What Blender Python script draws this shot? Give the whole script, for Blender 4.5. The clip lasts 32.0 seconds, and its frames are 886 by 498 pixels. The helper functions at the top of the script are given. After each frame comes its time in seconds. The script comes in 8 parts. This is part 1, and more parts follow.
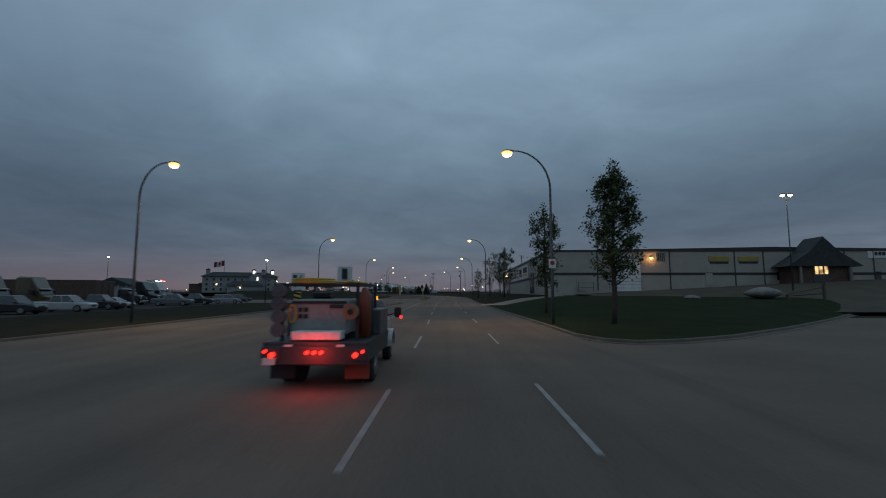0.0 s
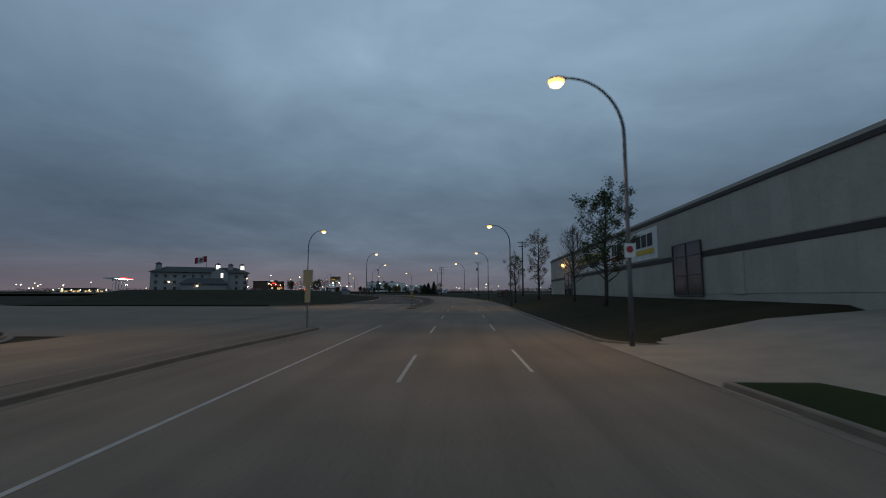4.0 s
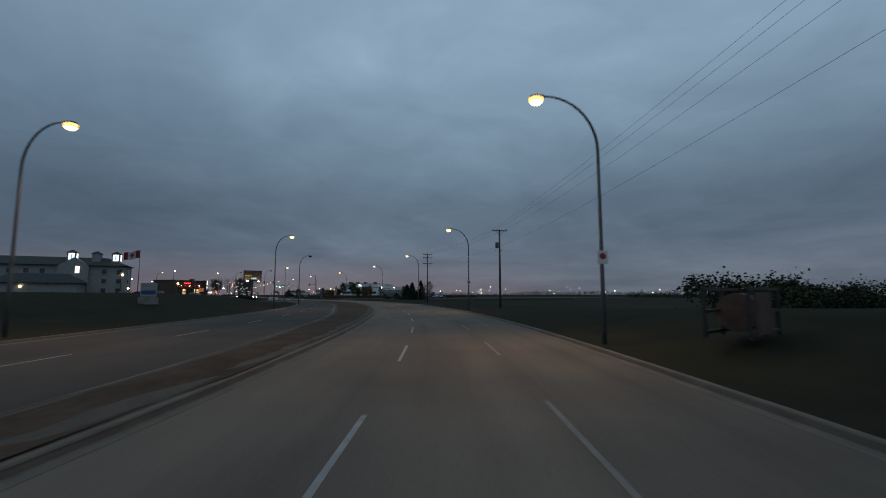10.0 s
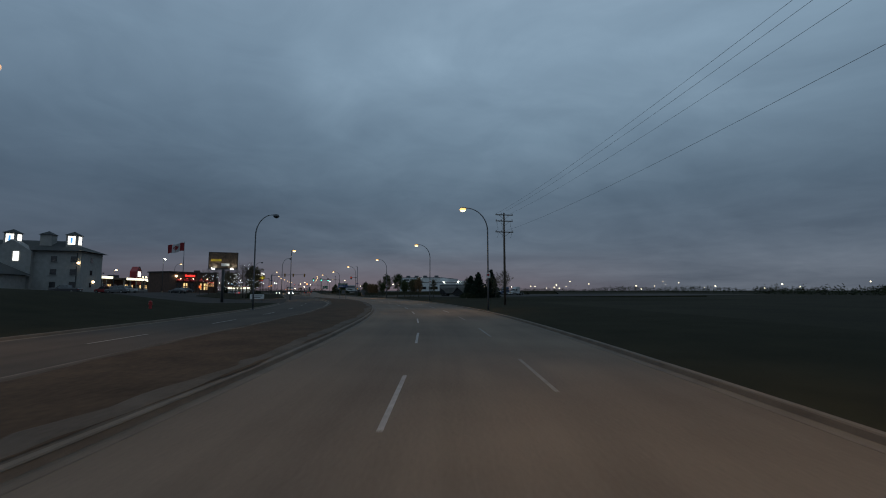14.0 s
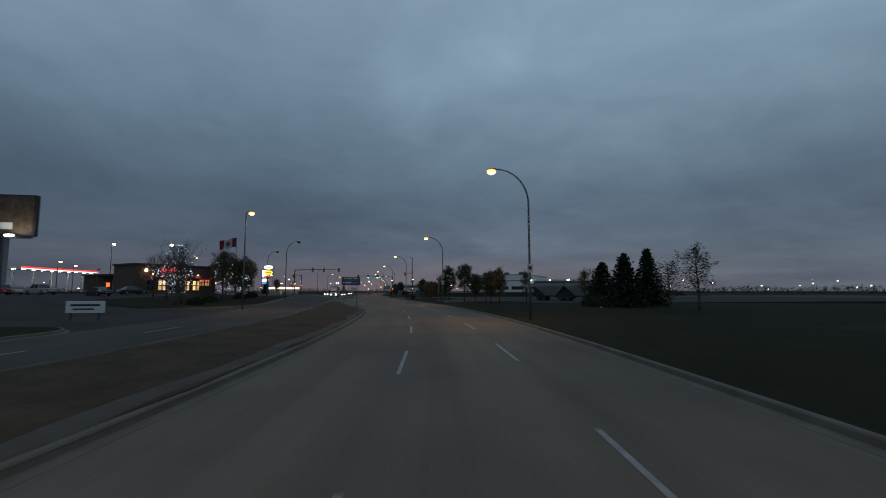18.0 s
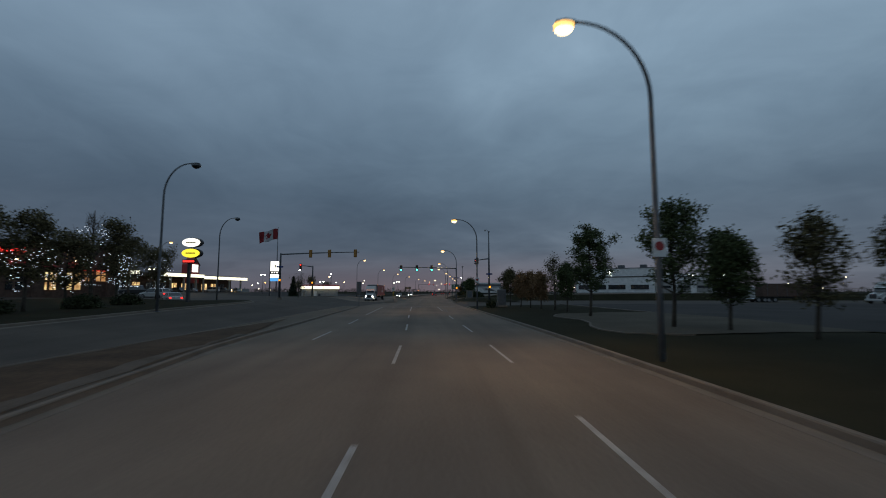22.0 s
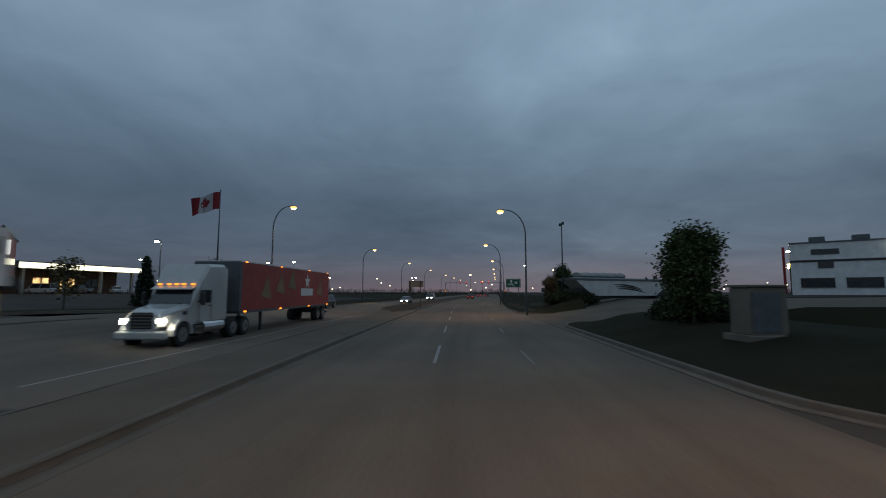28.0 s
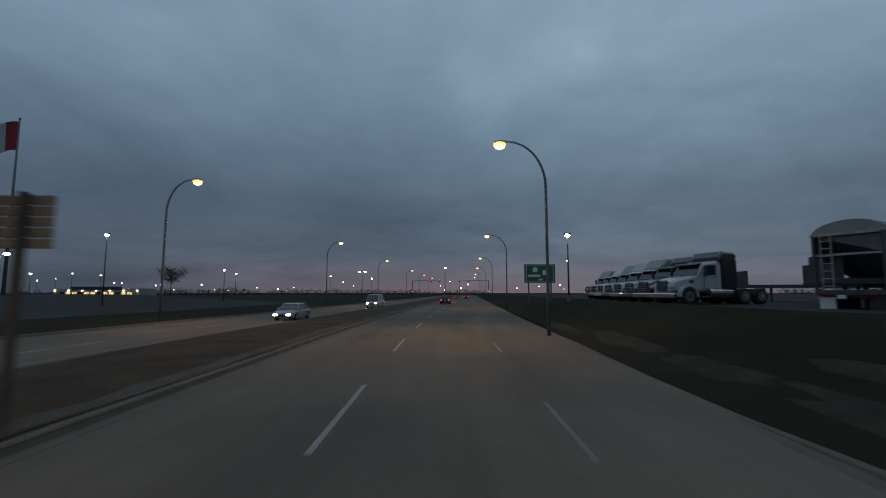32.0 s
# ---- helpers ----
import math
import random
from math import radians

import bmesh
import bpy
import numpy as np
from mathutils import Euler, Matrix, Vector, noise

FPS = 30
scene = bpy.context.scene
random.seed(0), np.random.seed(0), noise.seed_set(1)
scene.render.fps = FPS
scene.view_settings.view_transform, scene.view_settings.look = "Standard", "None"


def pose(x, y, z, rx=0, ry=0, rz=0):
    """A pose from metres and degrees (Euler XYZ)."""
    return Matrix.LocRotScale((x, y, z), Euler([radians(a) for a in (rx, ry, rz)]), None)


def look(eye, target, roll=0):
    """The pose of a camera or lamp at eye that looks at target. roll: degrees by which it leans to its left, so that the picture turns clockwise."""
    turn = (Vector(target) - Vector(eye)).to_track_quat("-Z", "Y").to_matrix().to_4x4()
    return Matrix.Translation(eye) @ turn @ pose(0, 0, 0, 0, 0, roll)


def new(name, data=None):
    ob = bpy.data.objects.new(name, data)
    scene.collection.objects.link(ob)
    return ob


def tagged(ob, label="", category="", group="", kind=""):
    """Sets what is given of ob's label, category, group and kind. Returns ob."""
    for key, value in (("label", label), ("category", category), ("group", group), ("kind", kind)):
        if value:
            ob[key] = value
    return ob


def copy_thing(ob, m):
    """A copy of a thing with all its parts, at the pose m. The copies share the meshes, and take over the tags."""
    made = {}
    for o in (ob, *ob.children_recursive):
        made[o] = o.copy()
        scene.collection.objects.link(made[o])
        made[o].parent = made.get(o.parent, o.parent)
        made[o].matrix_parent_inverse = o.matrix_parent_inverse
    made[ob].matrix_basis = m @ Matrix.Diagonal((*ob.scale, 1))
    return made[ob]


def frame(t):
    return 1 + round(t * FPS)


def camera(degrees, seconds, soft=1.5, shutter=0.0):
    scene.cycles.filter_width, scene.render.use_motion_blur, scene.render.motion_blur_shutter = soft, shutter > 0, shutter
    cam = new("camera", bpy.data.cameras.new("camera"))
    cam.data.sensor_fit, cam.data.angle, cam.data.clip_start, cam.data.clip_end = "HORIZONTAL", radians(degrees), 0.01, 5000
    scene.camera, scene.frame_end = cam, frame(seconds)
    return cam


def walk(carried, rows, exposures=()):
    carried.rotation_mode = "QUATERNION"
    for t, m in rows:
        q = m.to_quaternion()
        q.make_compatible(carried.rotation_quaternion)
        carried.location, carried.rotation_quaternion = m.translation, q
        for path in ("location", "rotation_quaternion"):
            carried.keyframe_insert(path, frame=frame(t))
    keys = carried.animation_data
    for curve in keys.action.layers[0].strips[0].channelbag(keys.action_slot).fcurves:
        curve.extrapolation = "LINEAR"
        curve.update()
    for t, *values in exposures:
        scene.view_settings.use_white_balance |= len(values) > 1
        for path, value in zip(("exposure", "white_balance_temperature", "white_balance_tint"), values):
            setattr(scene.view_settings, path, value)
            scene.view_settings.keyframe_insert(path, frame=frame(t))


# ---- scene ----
cam = camera(90.0, 32.0, soft=1.0, shutter=0.4)
PATH = [  # seconds, place, tilt, lean, turn
    (0.0, 0.00, 0.00, 2.35, 95.47, 0, -0.00),
    (0.5, 0.16, 7.71, 2.35, 95.49, 0, -0.14),
    (1.0, 0.31, 15.41, 2.35, 95.31, 0, 0.03),
    (1.5, 0.43, 23.11, 2.35, 95.22, 0, 0.50),
    (2.0, 0.49, 30.77, 2.35, 95.46, 0, 0.85),
    (2.5, 0.49, 38.41, 2.35, 95.44, 0, 1.27),
    (3.0, 0.44, 46.05, 2.35, 95.42, 0, 1.53),
    (3.5, 0.37, 53.66, 2.35, 95.42, 0, 1.61),
    (4.0, 0.31, 61.24, 2.35, 95.42, 0, 1.53),
    (4.5, 0.26, 68.79, 2.35, 95.37, 0, 1.35),
    (5.0, 0.24, 76.30, 2.35, 95.32, 0, 1.13),
    (5.5, 0.29, 83.75, 2.35, 95.18, 0, 0.72),
    (6.0, 0.41, 91.13, 2.35, 95.27, 0, 0.28),
    (6.5, 0.58, 98.45, 2.35, 95.51, 0, -0.09),
    (7.0, 0.78, 105.72, 2.35, 95.78, 0, -0.27),
    (7.5, 1.00, 113.00, 2.35, 95.60, 0, -0.27),
    (8.0, 1.23, 120.26, 2.35, 95.58, 0, -0.18),
    (8.5, 1.44, 127.46, 2.35, 95.51, 0, -0.03),
    (9.0, 1.61, 134.59, 2.35, 95.64, 0, 0.23),
    (9.5, 1.70, 141.66, 2.35, 96.02, 0, 0.74),
    (10.0, 1.69, 148.74, 2.35, 95.88, 0, 1.65),
    (10.5, 1.58, 155.87, 2.35, 95.62, 0, 2.51),
    (11.0, 1.34, 163.03, 2.35, 95.28, 0, 3.57),
    (11.5, 0.94, 170.19, 2.35, 95.19, 0, 4.71),
    (12.0, 0.40, 177.30, 2.35, 95.07, 0, 5.83),
    (12.5, -0.26, 184.31, 2.35, 95.11, 0, 6.93),
    (13.0, -1.04, 191.21, 2.35, 95.07, 0, 8.09),
    (13.5, -1.96, 197.99, 2.35, 95.20, 0, 9.28),
    (14.0, -3.06, 204.76, 2.35, 95.34, 0, 10.54),
    (14.5, -4.26, 211.60, 2.35, 95.37, 0, 11.62),
    (15.0, -5.55, 218.50, 2.35, 95.42, 0, 12.24),
    (15.5, -6.94, 225.44, 2.35, 95.42, 0, 13.01),
    (16.0, -8.47, 232.39, 2.35, 95.43, 0, 14.22),
    (16.5, -10.17, 239.35, 2.35, 95.52, 0, 15.84),
    (17.0, -12.08, 246.27, 2.35, 95.44, 0, 17.55),
    (17.5, -14.20, 253.16, 2.35, 95.51, 0, 19.13),
    (18.0, -16.54, 260.02, 2.35, 95.41, 0, 20.83),
    (18.5, -19.10, 266.90, 2.35, 95.31, 0, 22.24),
    (19.0, -21.86, 273.78, 2.35, 95.39, 0, 23.44),
    (19.5, -24.83, 280.63, 2.35, 95.30, 0, 24.46),
    (20.0, -27.97, 287.43, 2.35, 95.28, 0, 25.64),
    (20.5, -31.27, 294.22, 2.35, 95.24, 0, 26.88),
    (21.0, -34.71, 301.02, 2.35, 95.35, 0, 28.04),
    (21.5, -38.33, 307.79, 2.35, 95.35, 0, 29.13),
    (22.0, -42.11, 314.50, 2.35, 95.46, 0, 30.43),
    (22.5, -46.06, 321.13, 2.35, 95.55, 0, 31.80),
    (23.0, -50.16, 327.65, 2.35, 95.48, 0, 33.09),
    (23.5, -54.40, 334.07, 2.35, 95.27, 0, 34.42),
    (24.0, -58.71, 340.45, 2.35, 95.27, 0, 34.99),
    (24.5, -63.02, 346.81, 2.35, 95.14, 0, 35.35),
    (25.0, -67.28, 353.13, 2.35, 95.21, 0, 35.14),
    (25.5, -71.47, 359.42, 2.35, 95.30, 0, 34.82),
    (26.0, -75.61, 365.70, 2.35, 95.41, 0, 34.46),
    (26.5, -79.71, 371.95, 2.35, 95.42, 0, 34.24),
    (27.0, -83.76, 378.18, 2.35, 95.41, 0, 34.19),
    (27.5, -87.79, 384.39, 2.35, 95.30, 0, 34.22),
    (28.0, -91.78, 390.59, 2.35, 95.55, 0, 34.07),
    (28.5, -95.72, 396.79, 2.35, 95.74, 0, 33.63),
    (29.0, -99.58, 402.98, 2.35, 95.70, 0, 33.16),
    (29.5, -103.34, 409.08, 2.35, 95.46, 0, 32.65),
    (30.0, -106.96, 415.07, 2.35, 95.43, 0, 32.11),
    (30.5, -110.45, 420.93, 2.35, 95.31, 0, 31.69),
    (31.0, -113.79, 426.73, 2.35, 95.47, 0, 31.12),
    (31.5, -117.10, 432.52, 2.35, 95.52, 0, 30.95),
    (32.0, -120.37, 438.30, 2.35, 95.64, 0, 30.66),
]
walk(cam, [(r[0], pose(*r[1:])) for r in PATH], [(0, 0.05), (2, 0.16), (6, 0.12), (9, 0.15), (10.5, 0.08), (17, -0.04), (21, 0.0), (25, 0.02), (28, 0.05), (30, -0.03), (32, 0.0)])

# ---- light ----
SKY_STRENGTH = 1.0
GLOW_DIRECTION = (-0.42, 0.9, 0.0)
SKY_STOPS = [(0.0, (0.1, 0.118, 0.15)), (0.05, (0.124, 0.152, 0.194)), (0.12, (0.112, 0.152, 0.203)), (0.2, (0.103, 0.152, 0.209)), (0.32, (0.162, 0.24, 0.322)), (0.46, (0.228, 0.33, 0.434)), (0.75, (0.238, 0.335, 0.44))]
STREET_LIGHT = 1500.0



# ---- world: overcast dusk sky ----
world = bpy.data.worlds.new("dusk_sky")
scene.world = world
world.use_nodes = True
wn, wl = world.node_tree.nodes, world.node_tree.links
wn.clear()


def wnode(kind, **values):
    n = wn.new(kind)
    for key, value in values.items():
        n.inputs[key].default_value = value
    return n


def ramp_of(tree, stops, interpolation="LINEAR"):
    n = tree.nodes.new("ShaderNodeValToRGB")
    n.color_ramp.interpolation = interpolation
    while len(n.color_ramp.elements) < len(stops):
        n.color_ramp.elements.new(0.5)
    for e, (p, c) in zip(n.color_ramp.elements, stops):
        e.position, e.color = p, (*c, 1) if len(c) == 3 else c
    return n


coord = wn.new("ShaderNodeTexCoord")
split = wn.new("ShaderNodeSeparateXYZ")
wl.new(coord.outputs["Generated"], split.inputs[0])
# clouds lie on a flat deck: the direction divided by its height
lift = wnode("ShaderNodeMath")
lift.operation = "MAXIMUM"
lift.inputs[1].default_value = 0.0
wl.new(split.outputs["Z"], lift.inputs[0])
lift2 = wnode("ShaderNodeMath")
lift2.operation = "ADD"
lift2.inputs[1].default_value = 0.16
wl.new(lift.outputs[0], lift2.inputs[0])
deck = wn.new("ShaderNodeVectorMath")
deck.operation = "DIVIDE"
flat = wn.new("ShaderNodeCombineXYZ")
wl.new(split.outputs["X"], flat.inputs[0])
wl.new(split.outputs["Y"], flat.inputs[1])
den = wn.new("ShaderNodeCombineXYZ")
for k in range(3):
    wl.new(lift2.outputs[0], den.inputs[k])
wl.new(flat.outputs[0], deck.inputs[0])
wl.new(den.outputs[0], deck.inputs[1])
big = wnode("ShaderNodeTexNoise", Scale=0.55, Detail=5.0, Roughness=0.55, Distortion=0.6)
fine = wnode("ShaderNodeTexNoise", Scale=2.3, Detail=6.0, Roughness=0.6, Distortion=0.8)
for n in (big, fine):
    wl.new(deck.outputs[0], n.inputs["Vector"])
height = ramp_of(world.node_tree, SKY_STOPS)
wl.new(split.outputs["Z"], height.inputs[0])
tone = ramp_of(world.node_tree, [(0.30, (0.66, 0.68, 0.71)), (0.5, (0.98, 0.98, 0.98)), (0.70, (1.36, 1.32, 1.28))])
mixn = wnode("ShaderNodeMix")
mixn.data_type = "FLOAT"
mixn.inputs["Factor"].default_value = 0.22
wl.new(big.outputs["Fac"], mixn.inputs["A"])
wl.new(fine.outputs["Fac"], mixn.inputs["B"])
wl.new(mixn.outputs["Result"], tone.inputs[0])
times_ = wn.new("ShaderNodeMix")
times_.data_type, times_.blend_type = "RGBA", "MULTIPLY"
times_.inputs["Factor"].default_value = 1.0
wl.new(height.outputs[0], times_.inputs["A"])
wl.new(tone.outputs[0], times_.inputs["B"])
# after-sunset glow low over the horizon ahead
glow_dir = wn.new("ShaderNodeVectorMath")
glow_dir.operation = "DOT_PRODUCT"
wl.new(coord.outputs["Generated"], glow_dir.inputs[0])
glow_dir.inputs[1].default_value = GLOW_DIRECTION
glow_az = ramp_of(world.node_tree, [(0.72, (0, 0, 0)), (1.0, (0.75, 0.75, 0.75))])
wl.new(glow_dir.outputs["Value"], glow_az.inputs[0])
glow_el = ramp_of(world.node_tree, [(0.0, (1, 1, 1)), (0.03, (0.6, 0.6, 0.6)), (0.09, (0, 0, 0))])
wl.new(split.outputs["Z"], glow_el.inputs[0])
glow_f = wnode("ShaderNodeMath")
glow_f.operation = "MULTIPLY"
wl.new(glow_az.outputs[0], glow_f.inputs[0])
wl.new(glow_el.outputs[0], glow_f.inputs[1])
warm = wn.new("ShaderNodeMix")
warm.data_type = "RGBA"
warm.inputs["B"].default_value = (0.178, 0.13, 0.148, 1)
# the cloud is thicker and darker towards the west
west = wn.new("ShaderNodeVectorMath")
west.operation = "DOT_PRODUCT"
wl.new(coord.outputs["Generated"], west.inputs[0])
west.inputs[1].default_value = (-0.95, 0.3, 0.0)
west_tone = ramp_of(world.node_tree, [(0.62, (1, 1, 1)), (1.0, (0.62, 0.64, 0.68))])
wl.new(west.outputs["Value"], west_tone.inputs[0])
dim = wn.new("ShaderNodeMix")
dim.data_type, dim.blend_type = "RGBA", "MULTIPLY"
dim.inputs["Factor"].default_value = 1.0
wl.new(times_.outputs["Result"], dim.inputs["A"])
wl.new(west_tone.outputs[0], dim.inputs["B"])
wl.new(glow_f.outputs[0], warm.inputs["Factor"])
wl.new(dim.outputs["Result"], warm.inputs["A"])
air = wnode("ShaderNodeBackground", Strength=SKY_STRENGTH)
wl.new(warm.outputs["Result"], air.inputs["Color"])
sky_out = wn.new("ShaderNodeOutputWorld")
wl.new(air.outputs[0], sky_out.inputs[0])


# ---- materials ----
def surface(name, low, high, scale=3.0, rough=0.8, bump=0.15, metal=0.0, fine=9.0, stain=None, coat=0.0, vary=0.0, spec=0.5):
    """A surface whose colour wanders from low to high at two scales, with fine relief."""
    m = bpy.data.materials.new(name)
    m.use_nodes = True
    t = m.node_tree
    b = t.nodes["Principled BSDF"]
    b.inputs["Roughness"].default_value, b.inputs["Metallic"].default_value = rough, metal
    b.inputs["Coat Weight"].default_value = coat
    b.inputs["Specular IOR Level"].default_value = spec
    c = t.nodes.new("ShaderNodeTexCoord")
    n1, n2 = t.nodes.new("ShaderNodeTexNoise"), t.nodes.new("ShaderNodeTexNoise")
    n1.inputs["Scale"].default_value, n2.inputs["Scale"].default_value = scale, scale * fine
    n1.inputs["Detail"].default_value, n2.inputs["Detail"].default_value = 4, 3
    for n in (n1, n2):
        t.links.new(c.outputs["Object"], n.inputs["Vector"])
    mix = t.nodes.new("ShaderNodeMix")
    mix.data_type = "FLOAT"
    mix.inputs["Factor"].default_value = 0.45
    t.links.new(n1.outputs["Fac"], mix.inputs["A"])
    t.links.new(n2.outputs["Fac"], mix.inputs["B"])
    stops = [(0.32, low), (0.68, high)] + ([(0.74, stain)] if stain else [])
    r = ramp_of(t, stops)
    t.links.new(mix.outputs["Result"], r.inputs[0])
    colour = r.outputs[0]
    if vary:
        info = t.nodes.new("ShaderNodeObjectInfo")
        hsv = t.nodes.new("ShaderNodeHueSaturation")
        span = t.nodes.new("ShaderNodeMapRange")
        span.inputs["To Min"].default_value, span.inputs["To Max"].default_value = 1 - vary, 1 + vary
        t.links.new(info.outputs["Random"], span.inputs["Value"])
        t.links.new(span.outputs["Result"], hsv.inputs["Value"])
        t.links.new(colour, hsv.inputs["Color"])
        colour = hsv.outputs[0]
    t.links.new(colour, b.inputs["Base Color"])
    if bump:
        k = t.nodes.new("ShaderNodeBump")
        k.inputs["Strength"].default_value, k.inputs["Distance"].default_value = bump, 0.02
        t.links.new(n2.outputs["Fac"], k.inputs["Height"])
        t.links.new(k.outputs[0], b.inputs["Normal"])
    return m


def glowing(name, colour, strength, low=None, scale=6.0):
    """What gives off light: a lamp, a lit sign or a lit window."""
    m = bpy.data.materials.new(name)
    m.use_nodes = True
    t = m.node_tree
    b = t.nodes["Principled BSDF"]
    b.inputs["Base Color"].default_value = (*[min(1, v) * 0.5 for v in colour], 1)
    b.inputs["Emission Color"].default_value = (*colour, 1)
    b.inputs["Emission Strength"].default_value = strength
    if low:
        c, n = t.nodes.new("ShaderNodeTexCoord"), t.nodes.new("ShaderNodeTexNoise")
        n.inputs["Scale"].default_value = scale
        t.links.new(c.outputs["Object"], n.inputs["Vector"])
        r = ramp_of(t, [(0.35, low), (0.62, colour)])
        t.links.new(n.outputs["Fac"], r.inputs[0])
        t.links.new(r.outputs[0], b.inputs["Emission Color"])
    return m


def dull(v, k=0.75):
    return tuple(x * k for x in v)


def tone2(name, c, rough=0.6, k=0.72, scale=2.0, **more):
    return surface(name, dull(c, k), c, scale=scale, rough=rough, **more)


M_ROAD = surface("road_asphalt", (0.105, 0.08428, 0.0666), (0.1628, 0.1313, 0.1035), scale=0.22, rough=0.85, bump=0.3, fine=60, stain=(0.084, 0.072, 0.061), spec=0.15)
M_ASPH = surface("dark_asphalt", (0.0441, 0.03724, 0.03105), (0.0777, 0.06468, 0.0531), scale=0.22, rough=0.85, bump=0.3, fine=60, spec=0.15)


def road_streaks(m, strength):
    """Wheel tracks and oil stains drawn out along the lanes; the sheets carry their offset and distance as UV."""
    t = m.node_tree
    b = t.nodes["Principled BSDF"]
    base = b.inputs["Base Color"].links[0].from_socket
    uv = t.nodes.new("ShaderNodeUVMap")
    scale = t.nodes.new("ShaderNodeMapping")
    scale.inputs["Scale"].default_value = (1.1, 0.02, 1.0)
    n = t.nodes.new("ShaderNodeTexNoise")
    n.inputs["Scale"].default_value, n.inputs["Detail"].default_value = 1.0, 4
    t.links.new(uv.outputs[0], scale.inputs["Vector"])
    t.links.new(scale.outputs[0], n.inputs["Vector"])
    r = ramp_of(t, [(0.3, (1 - strength,) * 3), (0.5, (1, 1, 1)), (0.72, (1 + strength * 0.6,) * 3)])
    t.links.new(n.outputs["Fac"], r.inputs[0])
    patch = t.nodes.new("ShaderNodeMapping")
    patch.inputs["Scale"].default_value = (0.3, 0.05, 1.0)
    n2 = t.nodes.new("ShaderNodeTexNoise")
    n2.inputs["Scale"].default_value, n2.inputs["Detail"].default_value = 1.0, 2
    t.links.new(uv.outputs[0], patch.inputs["Vector"])
    t.links.new(patch.outputs[0], n2.inputs["Vector"])
    r2 = ramp_of(t, [(0.35, (0.86, 0.86, 0.87)), (0.62, (1.1, 1.09, 1.07))])
    t.links.new(n2.outputs["Fac"], r2.inputs[0])
    last = base
    for out in (r.outputs[0], r2.outputs[0]):
        x = t.nodes.new("ShaderNodeMix")
        x.data_type, x.blend_type = "RGBA", "MULTIPLY"
        x.inputs["Factor"].default_value = 1.0
        t.links.new(last, x.inputs["A"])
        t.links.new(out, x.inputs["B"])
        last = x.outputs["Result"]
    t.links.new(last, b.inputs["Base Color"])


road_streaks(M_ROAD, 0.13)
road_streaks(M_ASPH, 0.12)
M_SEAL = tone2("tar_seal", (0.05, 0.048, 0.046), 0.6)
M_LOT = surface("lot_asphalt", (0.03, 0.0275, 0.026), (0.06, 0.054, 0.05), scale=0.15, rough=0.9, bump=0.3, fine=50, spec=0.08)
M_CONC = surface("pale_concrete", (0.1155, 0.098, 0.0765), (0.1995, 0.1666, 0.1305), scale=0.8, rough=0.85, bump=0.25, fine=25, vary=0.08)
M_KERB = surface("worn_kerb_concrete", (0.0735, 0.0588, 0.045), (0.1418, 0.1156, 0.09), scale=0.9, rough=0.9, bump=0.3, fine=25)
M_FAINT = surface("nearly_worn_paint", (0.1, 0.088, 0.076), (0.2, 0.185, 0.165), scale=2.5, rough=0.7, bump=0.1, fine=14)
M_PAINT = surface("worn_white_paint", (0.14, 0.13, 0.12), (0.34, 0.325, 0.305), scale=2.5, rough=0.6, bump=0.1, fine=14)
M_DIRT = surface("median_dirt", (0.0357, 0.0245, 0.0162), (0.0861, 0.0588, 0.0387), scale=0.5, rough=0.95, bump=0.25, fine=11, stain=(0.05, 0.046, 0.028), spec=0.1)
M_DUST = surface("pale_road_dust", (0.062, 0.051, 0.041), (0.112, 0.095, 0.078), scale=0.7, rough=0.95, bump=0.2, fine=14, spec=0.1)
M_SOIL = surface("bare_trodden_soil", (0.022, 0.02, 0.013), (0.056, 0.046, 0.034), scale=0.9, rough=0.95, bump=0.4, fine=12, spec=0.08)
M_PAVED = surface("paved_median", (0.08925, 0.0735, 0.0576), (0.1418, 0.1166, 0.0918), scale=0.35, rough=0.9, bump=0.25, fine=40, stain=(0.06, 0.052, 0.044), spec=0.1)
M_GRAVEL = surface("worn_gravel", (0.06, 0.052, 0.04), (0.102, 0.087, 0.066), scale=0.3, rough=0.95, bump=0.4, fine=40, spec=0.08)
M_GRASS = surface("mown_grass", (0.0155, 0.0148, 0.0085), (0.0295, 0.0272, 0.0152), scale=0.35, rough=0.95, bump=0.8, fine=40, stain=(0.043, 0.037, 0.021), spec=0.05)
M_LAWN = surface("green_mown_lawn", (0.0115, 0.017, 0.0065), (0.0245, 0.033, 0.0115), scale=0.35, rough=0.95, bump=0.8, fine=40, stain=(0.04, 0.04, 0.02), spec=0.05)
M_FIELD = surface("rough_field", (0.018, 0.017, 0.011), (0.04, 0.036, 0.023), scale=0.06, rough=0.97, bump=0.8, fine=30, spec=0.05)
M_STEEL = surface("galvanised_steel", (0.075, 0.08, 0.086), (0.135, 0.142, 0.15), scale=3, rough=0.5, metal=0.35, bump=0.05)
M_DSTEEL = tone2("dark_painted_steel", (0.045, 0.048, 0.05), 0.5)
M_BLACK = tone2("black_plastic", (0.02, 0.02, 0.022), 0.45)
M_RUBBER = tone2("tyre_rubber", (0.022, 0.021, 0.02), 0.85, bump=0.3)
M_POLE = surface("weathered_timber", (0.05, 0.038, 0.028), (0.12, 0.09, 0.065), scale=2.2, rough=0.9, bump=0.5)
M_BARK = surface("bark", (0.03, 0.024, 0.018), (0.085, 0.068, 0.05), scale=5, rough=0.95, bump=0.7)
